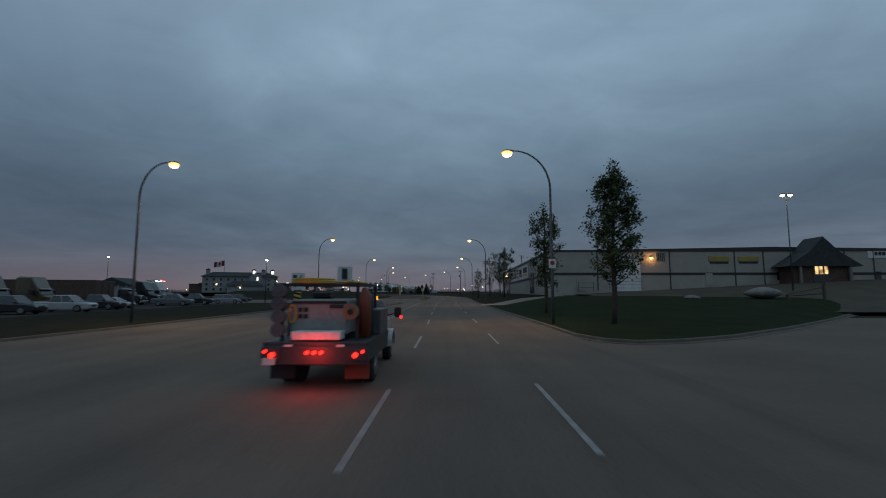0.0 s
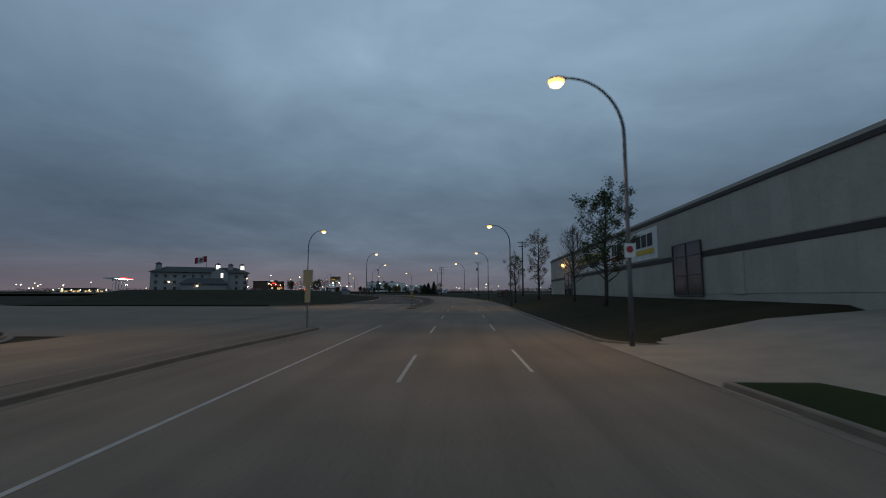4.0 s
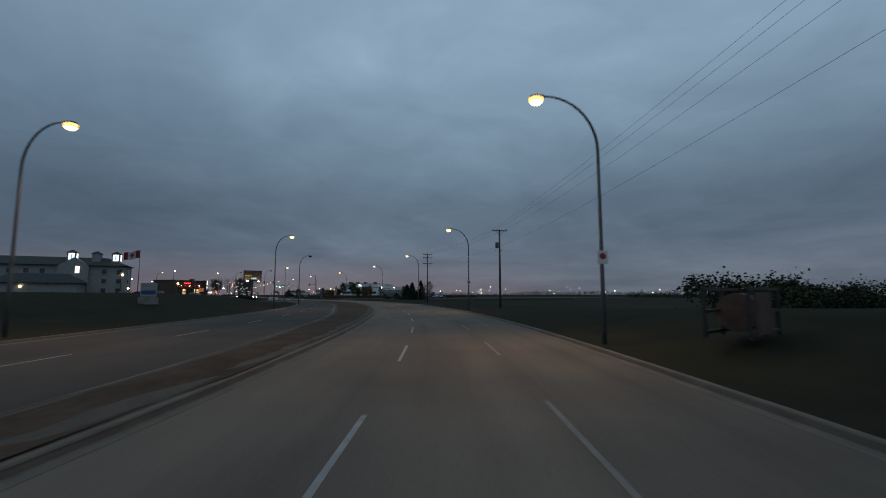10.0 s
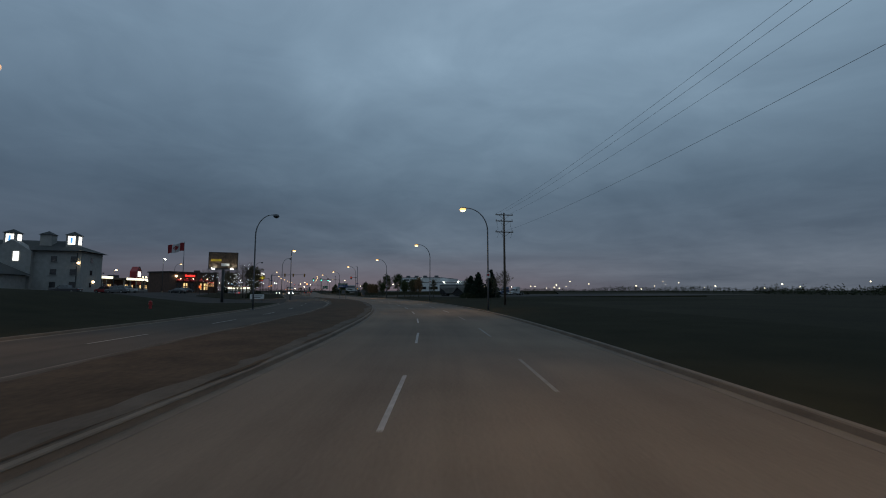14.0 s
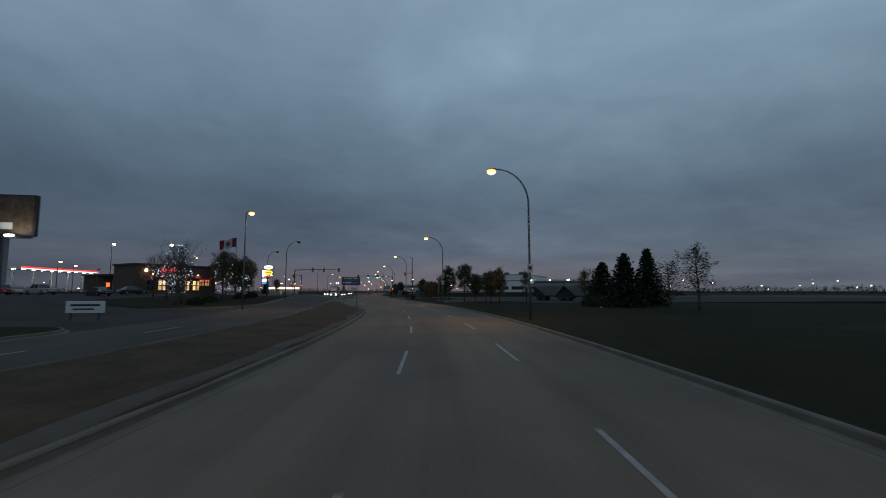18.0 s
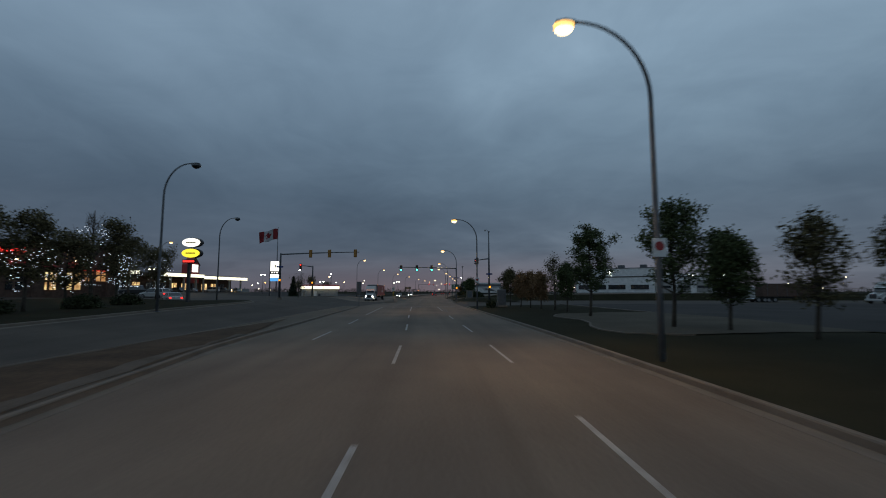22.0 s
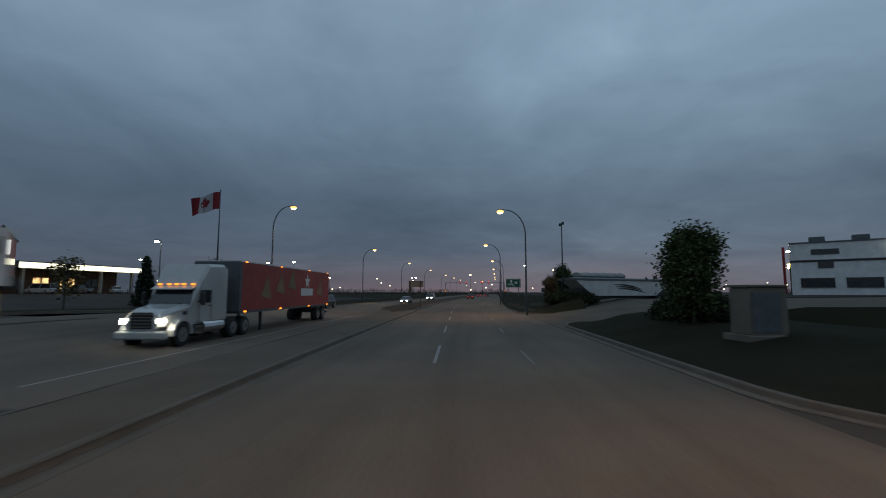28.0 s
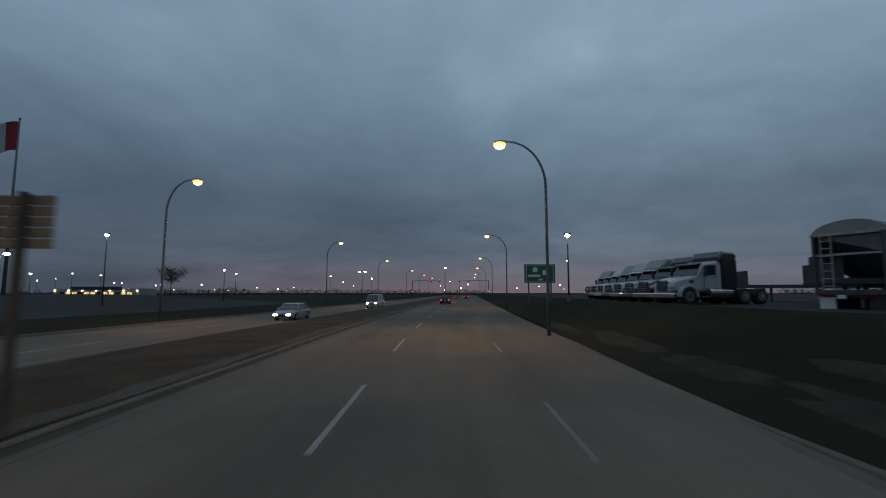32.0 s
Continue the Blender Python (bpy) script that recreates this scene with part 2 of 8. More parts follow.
M_BEIGE = surface("beige_wall_panel", (0.3, 0.278, 0.24), (0.385, 0.358, 0.31), scale=0.5, rough=0.7, bump=0.06, vary=0.05)
M_TRIM = tone2("dark_brown_trim", (0.035, 0.028, 0.025), 0.6)
M_WHITE = surface("white_painted_metal", (0.5, 0.5, 0.49), (0.78, 0.78, 0.76), scale=0.9, rough=0.45, bump=0.05)
M_STUCCO = surface("pale_stucco", (0.21, 0.21, 0.2), (0.31, 0.305, 0.29), scale=1.2, rough=0.9, bump=0.25)
M_ROOF = surface("dark_shingle_roof", (0.02, 0.024, 0.024), (0.05, 0.055, 0.055), scale=2, rough=0.9, bump=0.5)
M_BRICK = surface("brown_brick_wall", (0.05, 0.03, 0.022), (0.13, 0.075, 0.055), scale=2.5, rough=0.85, bump=0.4)
M_GLASS = surface("dark_window_glass", (0.012, 0.014, 0.016), (0.03, 0.034, 0.038), scale=0.7, rough=0.12, bump=0.0, spec=0.8)
M_SIGNW = surface("white_sign_board", (0.52, 0.52, 0.5), (0.7, 0.7, 0.68), scale=1.1, rough=0.5, bump=0.03)
M_RED = tone2("red_sign_paint", (0.36, 0.03, 0.03), 0.5)
M_YELLOW = tone2("yellow_sign_paint", (0.62, 0.42, 0.03), 0.5)
M_BLUEBLK = tone2("blue_black_sign_paint", (0.02, 0.026, 0.05), 0.5)
M_INK = tone2("black_sign_paint", (0.018, 0.018, 0.02), 0.6)
M_GREENSIGN = tone2("green_sign_sheet", (0.02, 0.11, 0.05), 0.4)
M_BLUESIGN = tone2("blue_sign_sheet", (0.03, 0.06, 0.2), 0.4)
M_GOLDH = tone2("yellow_signal_housing", (0.36, 0.17, 0.03), 0.5)
M_STONE = surface("fieldstone", (0.12, 0.11, 0.1), (0.28, 0.26, 0.23), scale=1.5, rough=0.9, bump=0.5)
M_WOOD = surface("stained_boards", (0.16, 0.1, 0.055), (0.3, 0.2, 0.115), scale=2.0, rough=0.75, bump=0.2, vary=0.12)
G_SODIUM = glowing("sodium_lamp_glow", (1.0, 0.55, 0.17), 1.7)
G_GLARE = glowing("sodium_glare_glow", (1.0, 0.74, 0.38), 3.6)
G_WARM = glowing("warm_lamp_glow", (1.0, 0.72, 0.38), 14.0)
G_COOL = glowing("cool_lamp_glow", (0.95, 1.0, 0.86), 18.0)
G_ORANGE = glowing("orange_wall_lamp_glow", (1.0, 0.42, 0.08), 16.0)
G_RED = glowing("red_lamp_glow", (1.0, 0.02, 0.012), 5.0)
G_TAIL = glowing("tail_lamp_glow", (1.0, 0.016, 0.01), 4.2)
G_GREEN = glowing("green_lamp_glow", (0.06, 1.0, 0.6), 9.0)
G_AMBER = glowing("amber_lamp_glow", (1.0, 0.3, 0.02), 2.4)
G_HEAD = glowing("headlamp_glow", (1.0, 0.93, 0.74), 30.0)
G_FASCIA = glowing("lit_white_fascia", (1.0, 0.93, 0.66), 1.6)
G_DIMWIN = glowing("dim_lit_window", (1.0, 0.55, 0.2), 0.5, low=(0.25, 0.04, 0.02), scale=1.4)
G_SHOP = glowing("lit_shop_window", (1.0, 0.7, 0.3), 1.3, low=(0.22, 0.1, 0.03), scale=0.9)
G_REDSIGN = glowing("lit_red_sign", (1.0, 0.04, 0.03), 1.7)
G_YELSIGN = glowing("lit_yellow_sign", (1.0, 0.8, 0.05), 1.2)
G_WHTSIGN = glowing("lit_white_sign", (1.0, 0.98, 0.9), 1.5)
G_BLUSIGN = glowing("lit_blue_sign", (0.1, 0.42, 0.9), 0.9)
G_FAIRY = glowing("fairy_light_glow", (0.8, 0.88, 1.0), 3.5)
G_FAR = glowing("far_lamp_glow", (1.0, 0.86, 0.55), 7.0)


# ---- mesh helpers ----
class Mesh:
    """Collects corners and faces of one part."""

    def __init__(self):
        self.v, self.f = [], []

    def add(self, verts, faces):
        n = len(self.v)
        self.v += [tuple(p) for p in verts]
        self.f += [tuple(n + i for i in q) for q in faces]
        return self

    def box(self, x, y, z, sx, sy, sz, turn=0.0, bevel=0.0, tilt=0.0):
        """A box round (x, y, z) with its edges along x cut off by bevel."""
        hx, hy, hz = sx / 2, sy / 2, sz / 2
        b = min(bevel, hy * 0.9, hz * 0.9)
        ring = [(-hy + b, -hz), (hy - b, -hz), (hy, -hz + b), (hy, hz - b), (hy - b, hz), (-hy + b, hz), (-hy, hz - b), (-hy, -hz + b)] if b > 0 else [(-hy, -hz), (hy, -hz), (hy, hz), (-hy, hz)]
        k = len(ring)
        c = min(bevel, hx * 0.5)
        rows = [(-hx, 1 - b / max(hy, hz))] + [(-hx + c, 1), (hx - c, 1)] + [(hx, 1 - b / max(hy, hz))] if b > 0 else [(-hx, 1), (hx, 1)]
        m = Matrix.Translation((x, y, z)) @ Matrix.Rotation(turn, 4, "Z") @ Matrix.Rotation(tilt, 4, "X")
        verts = [m @ Vector((a, p * q, r * q)) for a, q in rows for p, r in ring]
        faces = [tuple(range(k))[::-1], tuple(range((len(rows) - 1) * k, len(rows) * k))]
        for i in range(len(rows) - 1):
            faces += [(i * k + j, i * k + (j + 1) % k, (i + 1) * k + (j + 1) % k, (i + 1) * k + j) for j in range(k)]
        return self.add(verts, faces)

    def tube(self, points, radii, n=8, cap=True):
        """A round bar along points."""
        points = [Vector(p) for p in points]
        radii = [float(r) for r in (radii if isinstance(radii, (list, tuple)) else [radii] * len(points))]
        verts, last = [], Vector((1, 0, 0))
        for i, p in enumerate(points):
            way = (points[min(i + 1, len(points) - 1)] - points[max(i - 1, 0)]).normalized()
            side = last - way * last.dot(way)
            if side.length < 1e-3:
                side = way.orthogonal()
            side.normalize()
            last, up = side, way.cross(side)
            verts += [p + radii[i] * (math.cos(a) * side + math.sin(a) * up) for a in (2 * math.pi * j / n for j in range(n))]
        faces = [(i * n + j, i * n + (j + 1) % n, (i + 1) * n + (j + 1) % n, (i + 1) * n + j) for i in range(len(points) - 1) for j in range(n)]
        if cap:
            faces += [tuple(range(n))[::-1], tuple(range((len(points) - 1) * n, len(points) * n))]
        return self.add(verts, faces)

    def loft(self, rings, cap=True):
        k = len(rings[0])
        faces = [(i * k + j, i * k + (j + 1) % k, (i + 1) * k + (j + 1) % k, (i + 1) * k + j) for i in range(len(rings) - 1) for j in range(k)]
        if cap:
            faces += [tuple(range(k))[::-1], tuple(range((len(rings) - 1) * k, len(rings) * k))]
        return self.add([p for r in rings for p in r], faces)

    def prism(self, outline, axis, a, b):
        """An outline of (u, v) drawn out along axis from a to b: axis x takes (y, z), y takes (x, z), z takes (x, y)."""
        put = {"x": lambda u, v, w: (w, u, v), "y": lambda u, v, w: (u, w, v), "z": lambda u, v, w: (u, v, w)}[axis]
        return self.loft([[put(u, v, w) for u, v in outline] for w in (a, b)])

    def disc(self, x, y, z, r, axis="y", depth=0.05, n=16, rx=None):
        ring = [((rx or r) * math.cos(2 * math.pi * j / n), r * math.sin(2 * math.pi * j / n)) for j in range(n)]
        put = {"x": lambda u, v, w: (x + w, y + u, z + v), "y": lambda u, v, w: (x + u, y + w, z + v), "z": lambda u, v, w: (x + u, y + v, z + w)}[axis]
        return self.loft([[put(u, v, w) for u, v in ring] for w in (-depth / 2, depth / 2)])

    def ball(self, x, y, z, r, n=8, k=1.0):
        """A small round body; k squeezes its height."""
        rows = [(-0.94, 0.34), (-0.6, 0.8), (0.0, 1.0), (0.6, 0.8), (0.94, 0.34)]
        return self.loft([[(x + r * q * math.cos(2 * math.pi * j / n), y + r * q * math.sin(2 * math.pi * j / n), z + r * k * h) for j in range(n)] for h, q in rows])

    def data(self, name, material, smooth=False):
        me = bpy.data.meshes.new(name)
        me.from_pydata(self.v, [], self.f)
        me.materials.append(material)
        bm = bmesh.new()
        bm.from_mesh(me)
        bmesh.ops.recalc_face_normals(bm, faces=bm.faces)
        bm.to_mesh(me)
        bm.free()
        if smooth:
            me.shade_smooth()
        return me


def part(name, mesh, material, parent, label="", smooth=False, m=None):
    """One mesh object under a thing or a part."""
    ob = new(name, mesh if isinstance(mesh, bpy.types.Mesh) else mesh.data(name, material, smooth))
    ob.parent = parent
    if m is not None:
        ob.matrix_basis = m
    return tagged(ob, label)


def thing(name, label, category, m=None, group="", kind=""):
    ob = new(name)
    ob.empty_display_size = 0.3
    if m is not None:
        ob.matrix_basis = m
    return tagged(ob, label, category, group, kind)


def solid(name, mesh, material, label, category, m=None, group="", kind="", smooth=False):
    """A thing of one mesh."""
    ob = new(name, mesh.data(name, material, smooth))
    if m is not None:
        ob.matrix_basis = m
    return tagged(ob, label, category, group, kind)


def lettering(text, size, material, parent, m, name="lettering", bold=0.0):
    cu = bpy.data.curves.new(name, "FONT")
    cu.body, cu.size, cu.extrude, cu.offset = text, size, 0.01, bold
    cu.align_x, cu.align_y = "CENTER", "CENTER"
    ob = new(name, cu)
    me = bpy.data.meshes.new_from_object(ob.evaluated_get(bpy.context.evaluated_depsgraph_get()))
    bpy.data.objects.remove(ob)
    bpy.data.curves.remove(cu)
    me.materials.clear()
    me.materials.append(material)
    o = new(name, me)
    o.parent, o.matrix_basis = parent, m
    return o


# ---- the road's line: a distance along it and an offset to its right give a place ----
ROAD = [(-400, -1.43), (0, -1.43), (40, 0.39), (80, -0.41), (120, -2.0), (150, 0.45), (180, 5.38), (210, 9.88), (240, 14.74), (270, 21.22), (300, 26.86), (330, 31.83), (360, 34.21), (390, 33.44), (420, 32.14), (450, 30.41), (475, 28.6), (520, 27.2), (2000, 27.0)]
LINE_S = np.arange(-120, 1200.1, 1.0)
LINE_H = np.radians(np.interp(LINE_S, *zip(*ROAD)))
LINE_X = -np.concatenate([[0], np.cumsum(np.sin(LINE_H[:-1]))])
LINE_Y = np.concatenate([[0], np.cumsum(np.cos(LINE_H[:-1]))])
LINE_X -= np.interp(0, LINE_S, LINE_X)
LINE_Y -= np.interp(0, LINE_S, LINE_Y)


def heading(s):
    return float(np.interp(s, LINE_S, LINE_H))


def lift(s, d):
    """The ground left of the median climbs towards the junction."""
    if d > -13 or s < 300 or s > 490:
        return 0.0
    top = float(np.interp(s, [300, 330, 345, 360, 375, 395, 435, 455, 490], [0, 0.25, 0.6, 0.85, 1.0, 1.1, 1.1, 0.75, 0]))
    return top * smooth01((-d - 13) / 9) * (1 - smooth01((-d - 24) / 30))


def spot(s, d, z=0.0):
    h = heading(s)
    z += lift(s, d)
    d -= 1.0 * max(0.0, min(1.0, (s - 452) / 42)) if s > 452 else 0.0
    return Vector((float(np.interp(s, LINE_S, LINE_X)) + d * math.cos(h), float(np.interp(s, LINE_S, LINE_Y)) + d * math.sin(h), z))


def stand(s, d, z=0.0, turn=0.0):
    """A pose at the road's side: x to the right of the road, y along it, turned left by turn degrees."""
    return Matrix.Translation(spot(s, d, z)) @ Matrix.Rotation(heading(s) + radians(turn), 4, "Z")


def facing(x, y, z, degrees):
    return Matrix.Translation((x, y, z)) @ Matrix.Rotation(radians(degrees), 4, "Z")


# ---- ground, roads, kerbs, lawns ----
def steps(a, b, fine=1.2, coarse=4.0, ends=9.0):
    """Distances from a to b, closer together near both ends."""
    out, s = [a], a
    while s < b - 1e-6:
        s = min(b, s + (fine * 0.35 if min(s - a, b - s) < 2.5 else fine if min(s - a, b - s) < ends else coarse))
        out.append(s)
    return out


def sheet(name, material, ss, edges, label, category="ground", rise=None, kind="structure"):
    """A strip along the road: edges are offsets, or functions of s; rise gives its height."""
    m, rows = Mesh(), []
    for s in ss:
        ds = [e(s) if callable(e) else e for e in edges]
        rows.append([spot(s, d, rise(s, d) if rise else 0.0) for d in ds])
    k = len(edges)
    at = [(float(e(s) if callable(e) else e), float(s)) for s in ss for e in edges]
    m.add([p for r in rows for p in r], [(i * k + j, i * k + j + 1, (i + 1) * k + j + 1, (i + 1) * k + j) for i in range(len(rows) - 1) for j in range(k - 1)])
    ob = solid(name, m, material, label, category, kind=kind, smooth=True)
    uv = ob.data.uv_layers.new(name="lanes")
    for loop in ob.data.loops:
        uv.data[loop.index].uv = at[loop.vertex_index]
    return ob


def bank(ss, edges, rise, label="sloping grass bank at the edge of a raised lot", spread=2.2):
    """Grass slopes that carry a raised sheet down to the ground along its four sides."""
    lo, hi, a, b = edges[0], edges[-1], ss[0], ss[-1]
    sides = [([(s, lo) for s in ss], 0, -1), ([(s, hi) for s in ss], 0, 1), ([(a, d) for d in edges], -1, 0), ([(b, d) for d in edges], 1, 0)]
    for line, ds, dd in sides:
        m = Mesh()
        top = [spot(s, d, rise(s, d) - 0.004) for s, d in line]
        foot = []
        for s, d in line:
            run = spread * max(0.1, rise(s, d))
            foot.append(spot(s + ds * run, d + dd * run, -0.1))
        n = len(line)
        m.add(top + foot, [(i, i + 1, n + i + 1, n + i) for i in range(n - 1)])
        solid("grass_bank", m, M_GRASS, label, "bank", kind="structure")


def smooth01(t):
    t = max(0.0, min(1.0, t))
    return t * t * (3 - 2 * t)


gm = Mesh()
ring_s = list(np.arange(-110, 1150, 30.0))
edge_l, edge_r = [spot(s, -190) for s in ring_s], [spot(s, 260) for s in ring_s]
n = len(ring_s)
cols = 7
verts = []
for a, b in zip(edge_l, edge_r):
    for j in range(cols):
        p = a.lerp(b, j / (cols - 1))
        verts.append((p.x, p.y, -0.06))
mid = spot(400, 20)
loop = [i * cols for i in range(n)] + [(n - 1) * cols + j for j in range(1, cols)] + [i * cols + cols - 1 for i in range(n - 2, -1, -1)] + [j for j in range(cols - 2, 0, -1)]
faces = [(i * cols + j, i * cols + j + 1, (i + 1) * cols + j + 1, (i + 1) * cols + j) for i in range(n - 1) for j in range(cols - 1)]
base = len(verts)
for i in loop:
    p = Vector(verts[i]) - mid
    p.z = 0
    q = mid + p.normalized() * 4200
    verts.append((q.x, q.y, -0.06))
faces += [(loop[i], loop[(i + 1) % len(loop)], base + (i + 1) % len(loop), base + i) for i in range(len(loop))]
gm.add(verts, faces)
solid("ground", gm, M_FIELD, "flat dark dry field reaching to the horizon", "ground", kind="structure")

def med_right(s):
    return float(np.interp(s, [-60, 20, 40, 64, 78, 84, 90, 120, 160, 316, 342, 392, 416, 470, 520, 900], [-7.2, -6.2, -5.5, -9.2, -9.3, -8.6, -8.2, -6.0, -5.6, -5.5, -9.0, -9.4, -5.4, -5.9, -6.5, -6.5]))


def med_left(s):
    return float(np.interp(s, [-60, 26, 60, 80, 90, 120, 150, 202, 227, 300, 330, 392, 416, 450, 464, 478, 900], [-8.6, -8.0, -10.8, -10.6, -9.6, -7.5, -8.0, -10.4, -12.2, -12.4, -13.0, -11.6, -8.2, -9.0, -10.0, -12.4, -12.6]))


END = 900


def left_edge(s):
    return float(np.interp(s, [-120, 0, 60, 130, 200, 260, 320, 400, 470, 520, 900], [-21, -21.2, -20, -20.8, -20.6, -20.4, -20.8, -21, -22.5, -21, -21]))


sheet("road", M_ROAD, list(np.arange(-110, END, 4.0)), [lambda s: (med_left(s) + med_right(s)) / 2, -4, 0, 3.5, 6.5], "worn grey-brown concrete carriageway", "road", lambda s, d: 0.0)
for s0, s1, m_ in ((-110, 142, M_ROAD), (142, 422, M_ASPH), (422, END, M_ROAD)):
    sheet("road", m_, list(np.arange(s0, s1, 4.0)) + [s1], [left_edge, -19, -17, -15, -13, lambda s: (med_left(s) + med_right(s)) / 2], "worn asphalt of the opposite carriageway", "road", lambda s, d: 0.0)


def slab(name, material, a, b, z, label, category="pavement", parent=None):
    """A paved area between two chains of (s, d) points."""
    m = Mesh()
    k = len(a)
    m.add([spot(s, d, z) for s, d in a] + [spot(s, d, z) for s, d in b], [(i, i + 1, k + i + 1, k + i) for i in range(k - 1)])
    return solid(name, m, material, label, category, kind="structure")


def box_area(s0, s1, d0, d1, n=8):
    return [(s0 + (s1 - s0) * i / n, d0) for i in range(n + 1)], [(s0 + (s1 - s0) * i / n, d1) for i in range(n + 1)]


slab("side_street", M_ROAD, *box_area(-60, 40, 6.4, 160), -0.02, "side street of worn asphalt joining the road", "road")
slab("side_street", M_ROAD, *box_area(84, 140, -200, -20), -0.02, "side street of worn asphalt joining the road", "road")
slab("cross_street", M_ASPH, *box_area(378, 480, 6.4, 260), -0.02, "wide cross street of worn asphalt", "road")
sheet("cross_street", M_ASPH, list(np.arange(378, 436.1, 4.0)) + [437], [-250, -150, -90, -70, -56, -44, -34, -26, -20], "wide cross street of worn asphalt", "road", lambda s, d: -0.02 + 2.6 * smooth01((-d - 24) / 50))
sheet("car_park", M_LOT, list(np.arange(282, 378.1, 4.0)), [-130, -100, -60, -50, -42, -36, -31, -26, -20], "dark asphalt car park of a restaurant", "car park", lambda s, d: -0.025 + 1.75 * smooth01((-d - 27) / 24))
bank(list(np.arange(440, 484.1, 4.0)), [6.4, 9, 14, 20, 34, 42, 50, 58, 68, 120], lambda s, d: 0.012 + 1.5 * smooth01((d - 7) / 14) + 0.3 * smooth01((d - 34) / 34), spread=1.6)
sheet("driveway", M_PAVED, list(np.arange(440, 484.1, 4.0)), [6.4, 9, 14, 20, 34, 42, 50, 58, 68, 120], "asphalt driveway rising to a truck yard", "driveway", lambda s, d: 0.012 + 1.5 * smooth01((d - 7) / 14) + 0.3 * smooth01((d - 34) / 34))
bank(list(np.arange(330, 390.1, 6.0)), [21.5, 40, 80, 130], lambda s, d: 0.42, spread=1.0)
slab("car_park", M_LOT, *box_area(330, 390, 21.5, 130), 0.42, "wide dark asphalt yard behind trees", "car park")
def yard_z(d):
    return 1.62 + 0.3 * smooth01((d - 34) / 34)


bank(list(np.arange(476, 640.1, 8.0)), [12.5, 20, 34, 42, 50, 58, 68, 100, 160], lambda s, d: yard_z(d))
sheet("truck_yard", M_LOT, list(np.arange(476, 640.1, 8.0)), [12.5, 20, 34, 42, 50, 58, 68, 100, 160], "dark gravelled truck yard", "yard", lambda s, d: yard_z(d))
sheet("forecourt", M_LOT, list(np.arange(436, 580, 6.0)), [-230, -160, -120, -95, -80, -66, -54, -44, -34], "asphalt forecourt of a fuel station", "forecourt", lambda s, d: 0.02 + 2.0 * smooth01((-d - 36) / 52))
slab("car_park", M_LOT, *box_area(-100, 84, -130, -34), 0.1, "dark asphalt vehicle lot", "car park")


sheet("rough_grass", M_GRASS, list(np.arange(292, 332.1, 4.0)), [20.9, 26, 32, 40, 50, 70, 95], "rough dark grass round spruce trees", "lawn", lambda s, d: -0.05 + 0.43 * smooth01((s - 294) / 12) * (1 - smooth01((d - 46) / 46)))


def rise_right(s, d):
    top = 1.55 * smooth01((s - 26) / 40) * (1 - smooth01((s - 165) / 45)) + 0.25 * smooth01((s - 165) / 40)
    if s > 415:
        top = 0.75 + 0.85 * smooth01((s - 440) / 30)
    far = smooth01((d - 7.2) / (11.0 if s < 415 else 6.0))
    return 0.14 + top * far + 0.025 * math.sin(s * 0.37 + d) * smooth01((d - 8) / 3)


PAD_S = [343, 344.8, 347, 349.4, 352, 355, 357, 359.6, 361.6, 363.2]
PAD_D = [12.5, 10.2, 9.7, 10.0, 11.0, 11.6, 11.3, 10.9, 11.8, 13.6]


def pad_front(s):
    return float(np.interp(s, PAD_S, PAD_D))


def pad_level(s, d):
    """The pad lies flush with the grass that it runs out on."""
    return rise_right(s, d) + 0.05


sheet("gravel_pad", M_GRAVEL, list(np.arange(343, 363.3, 0.68)), [pad_front, lambda s: pad_front(s) + 2, 17, 21.8], "pale worn gravel pad at the edge of the yard", "pavement", pad_level)
solid("yard_kerb", Mesh().loft([[spot(s, pad_front(s) + u, pad_level(s, pad_front(s)) + z) for u, z in ((-0.09, -0.2), (-0.07, 0.012), (0.07, 0.016), (0.09, -0.2))] for s in np.arange(343, 363.3, 0.68)]), M_KERB, "low pale concrete edging of a yard", "kerb", kind="structure")
solid("yard_kerb", Mesh().loft([[spot(s, 21.42 + u, z) for u, z in ((-0.12, 0.2), (-0.1, 0.43), (0.1, 0.45), (0.12, 0.2))] for s in steps(363.2, 390)]), M_KERB, "low pale concrete edging of a yard", "kerb", kind="structure")


KERB = [(-0.32, 0.004), (-0.3, 0.012), (-0.02, 0.016), (0.015, 0.13), (0.05, 0.155), (0.19, 0.155), (0.2, -0.05), (-0.32, -0.05)]


def kerb_line(name, ss, edge, side, label="pale worn concrete kerb with a gutter strip", fade=None):
    """A kerb along an edge; side is 1 where the raised ground lies to the right."""
    m = Mesh()
    profile = KERB
    rings = []
    for s in ss:
        e = edge(s) if callable(edge) else edge
        k = 1 - smooth01((s - fade + 8) / 8) if fade else 1.0
        rings.append([spot(s, e + side * u, z * k if z > 0.02 else z - 0.015 * (1 - k)) for u, z in profile])
    m.loft(rings)
    return solid(name, m, M_KERB, label, "kerb", kind="structure")


def corner(s0, s1, base, r0, r1, side):
    """An edge at offset base between s0 and s1 that swings away from the road in arcs at its ends."""

    def edge(s):
        out = base(s) if callable(base) else base
        for gap, r in ((s - s0, r0), (s1 - s, r1)):
            if r > 0 and gap < r:
                g = max(0.0, gap)
                out += side * (r - math.sqrt(max(0.0, r * r - (r - g) ** 2)))
        return out

    return edge


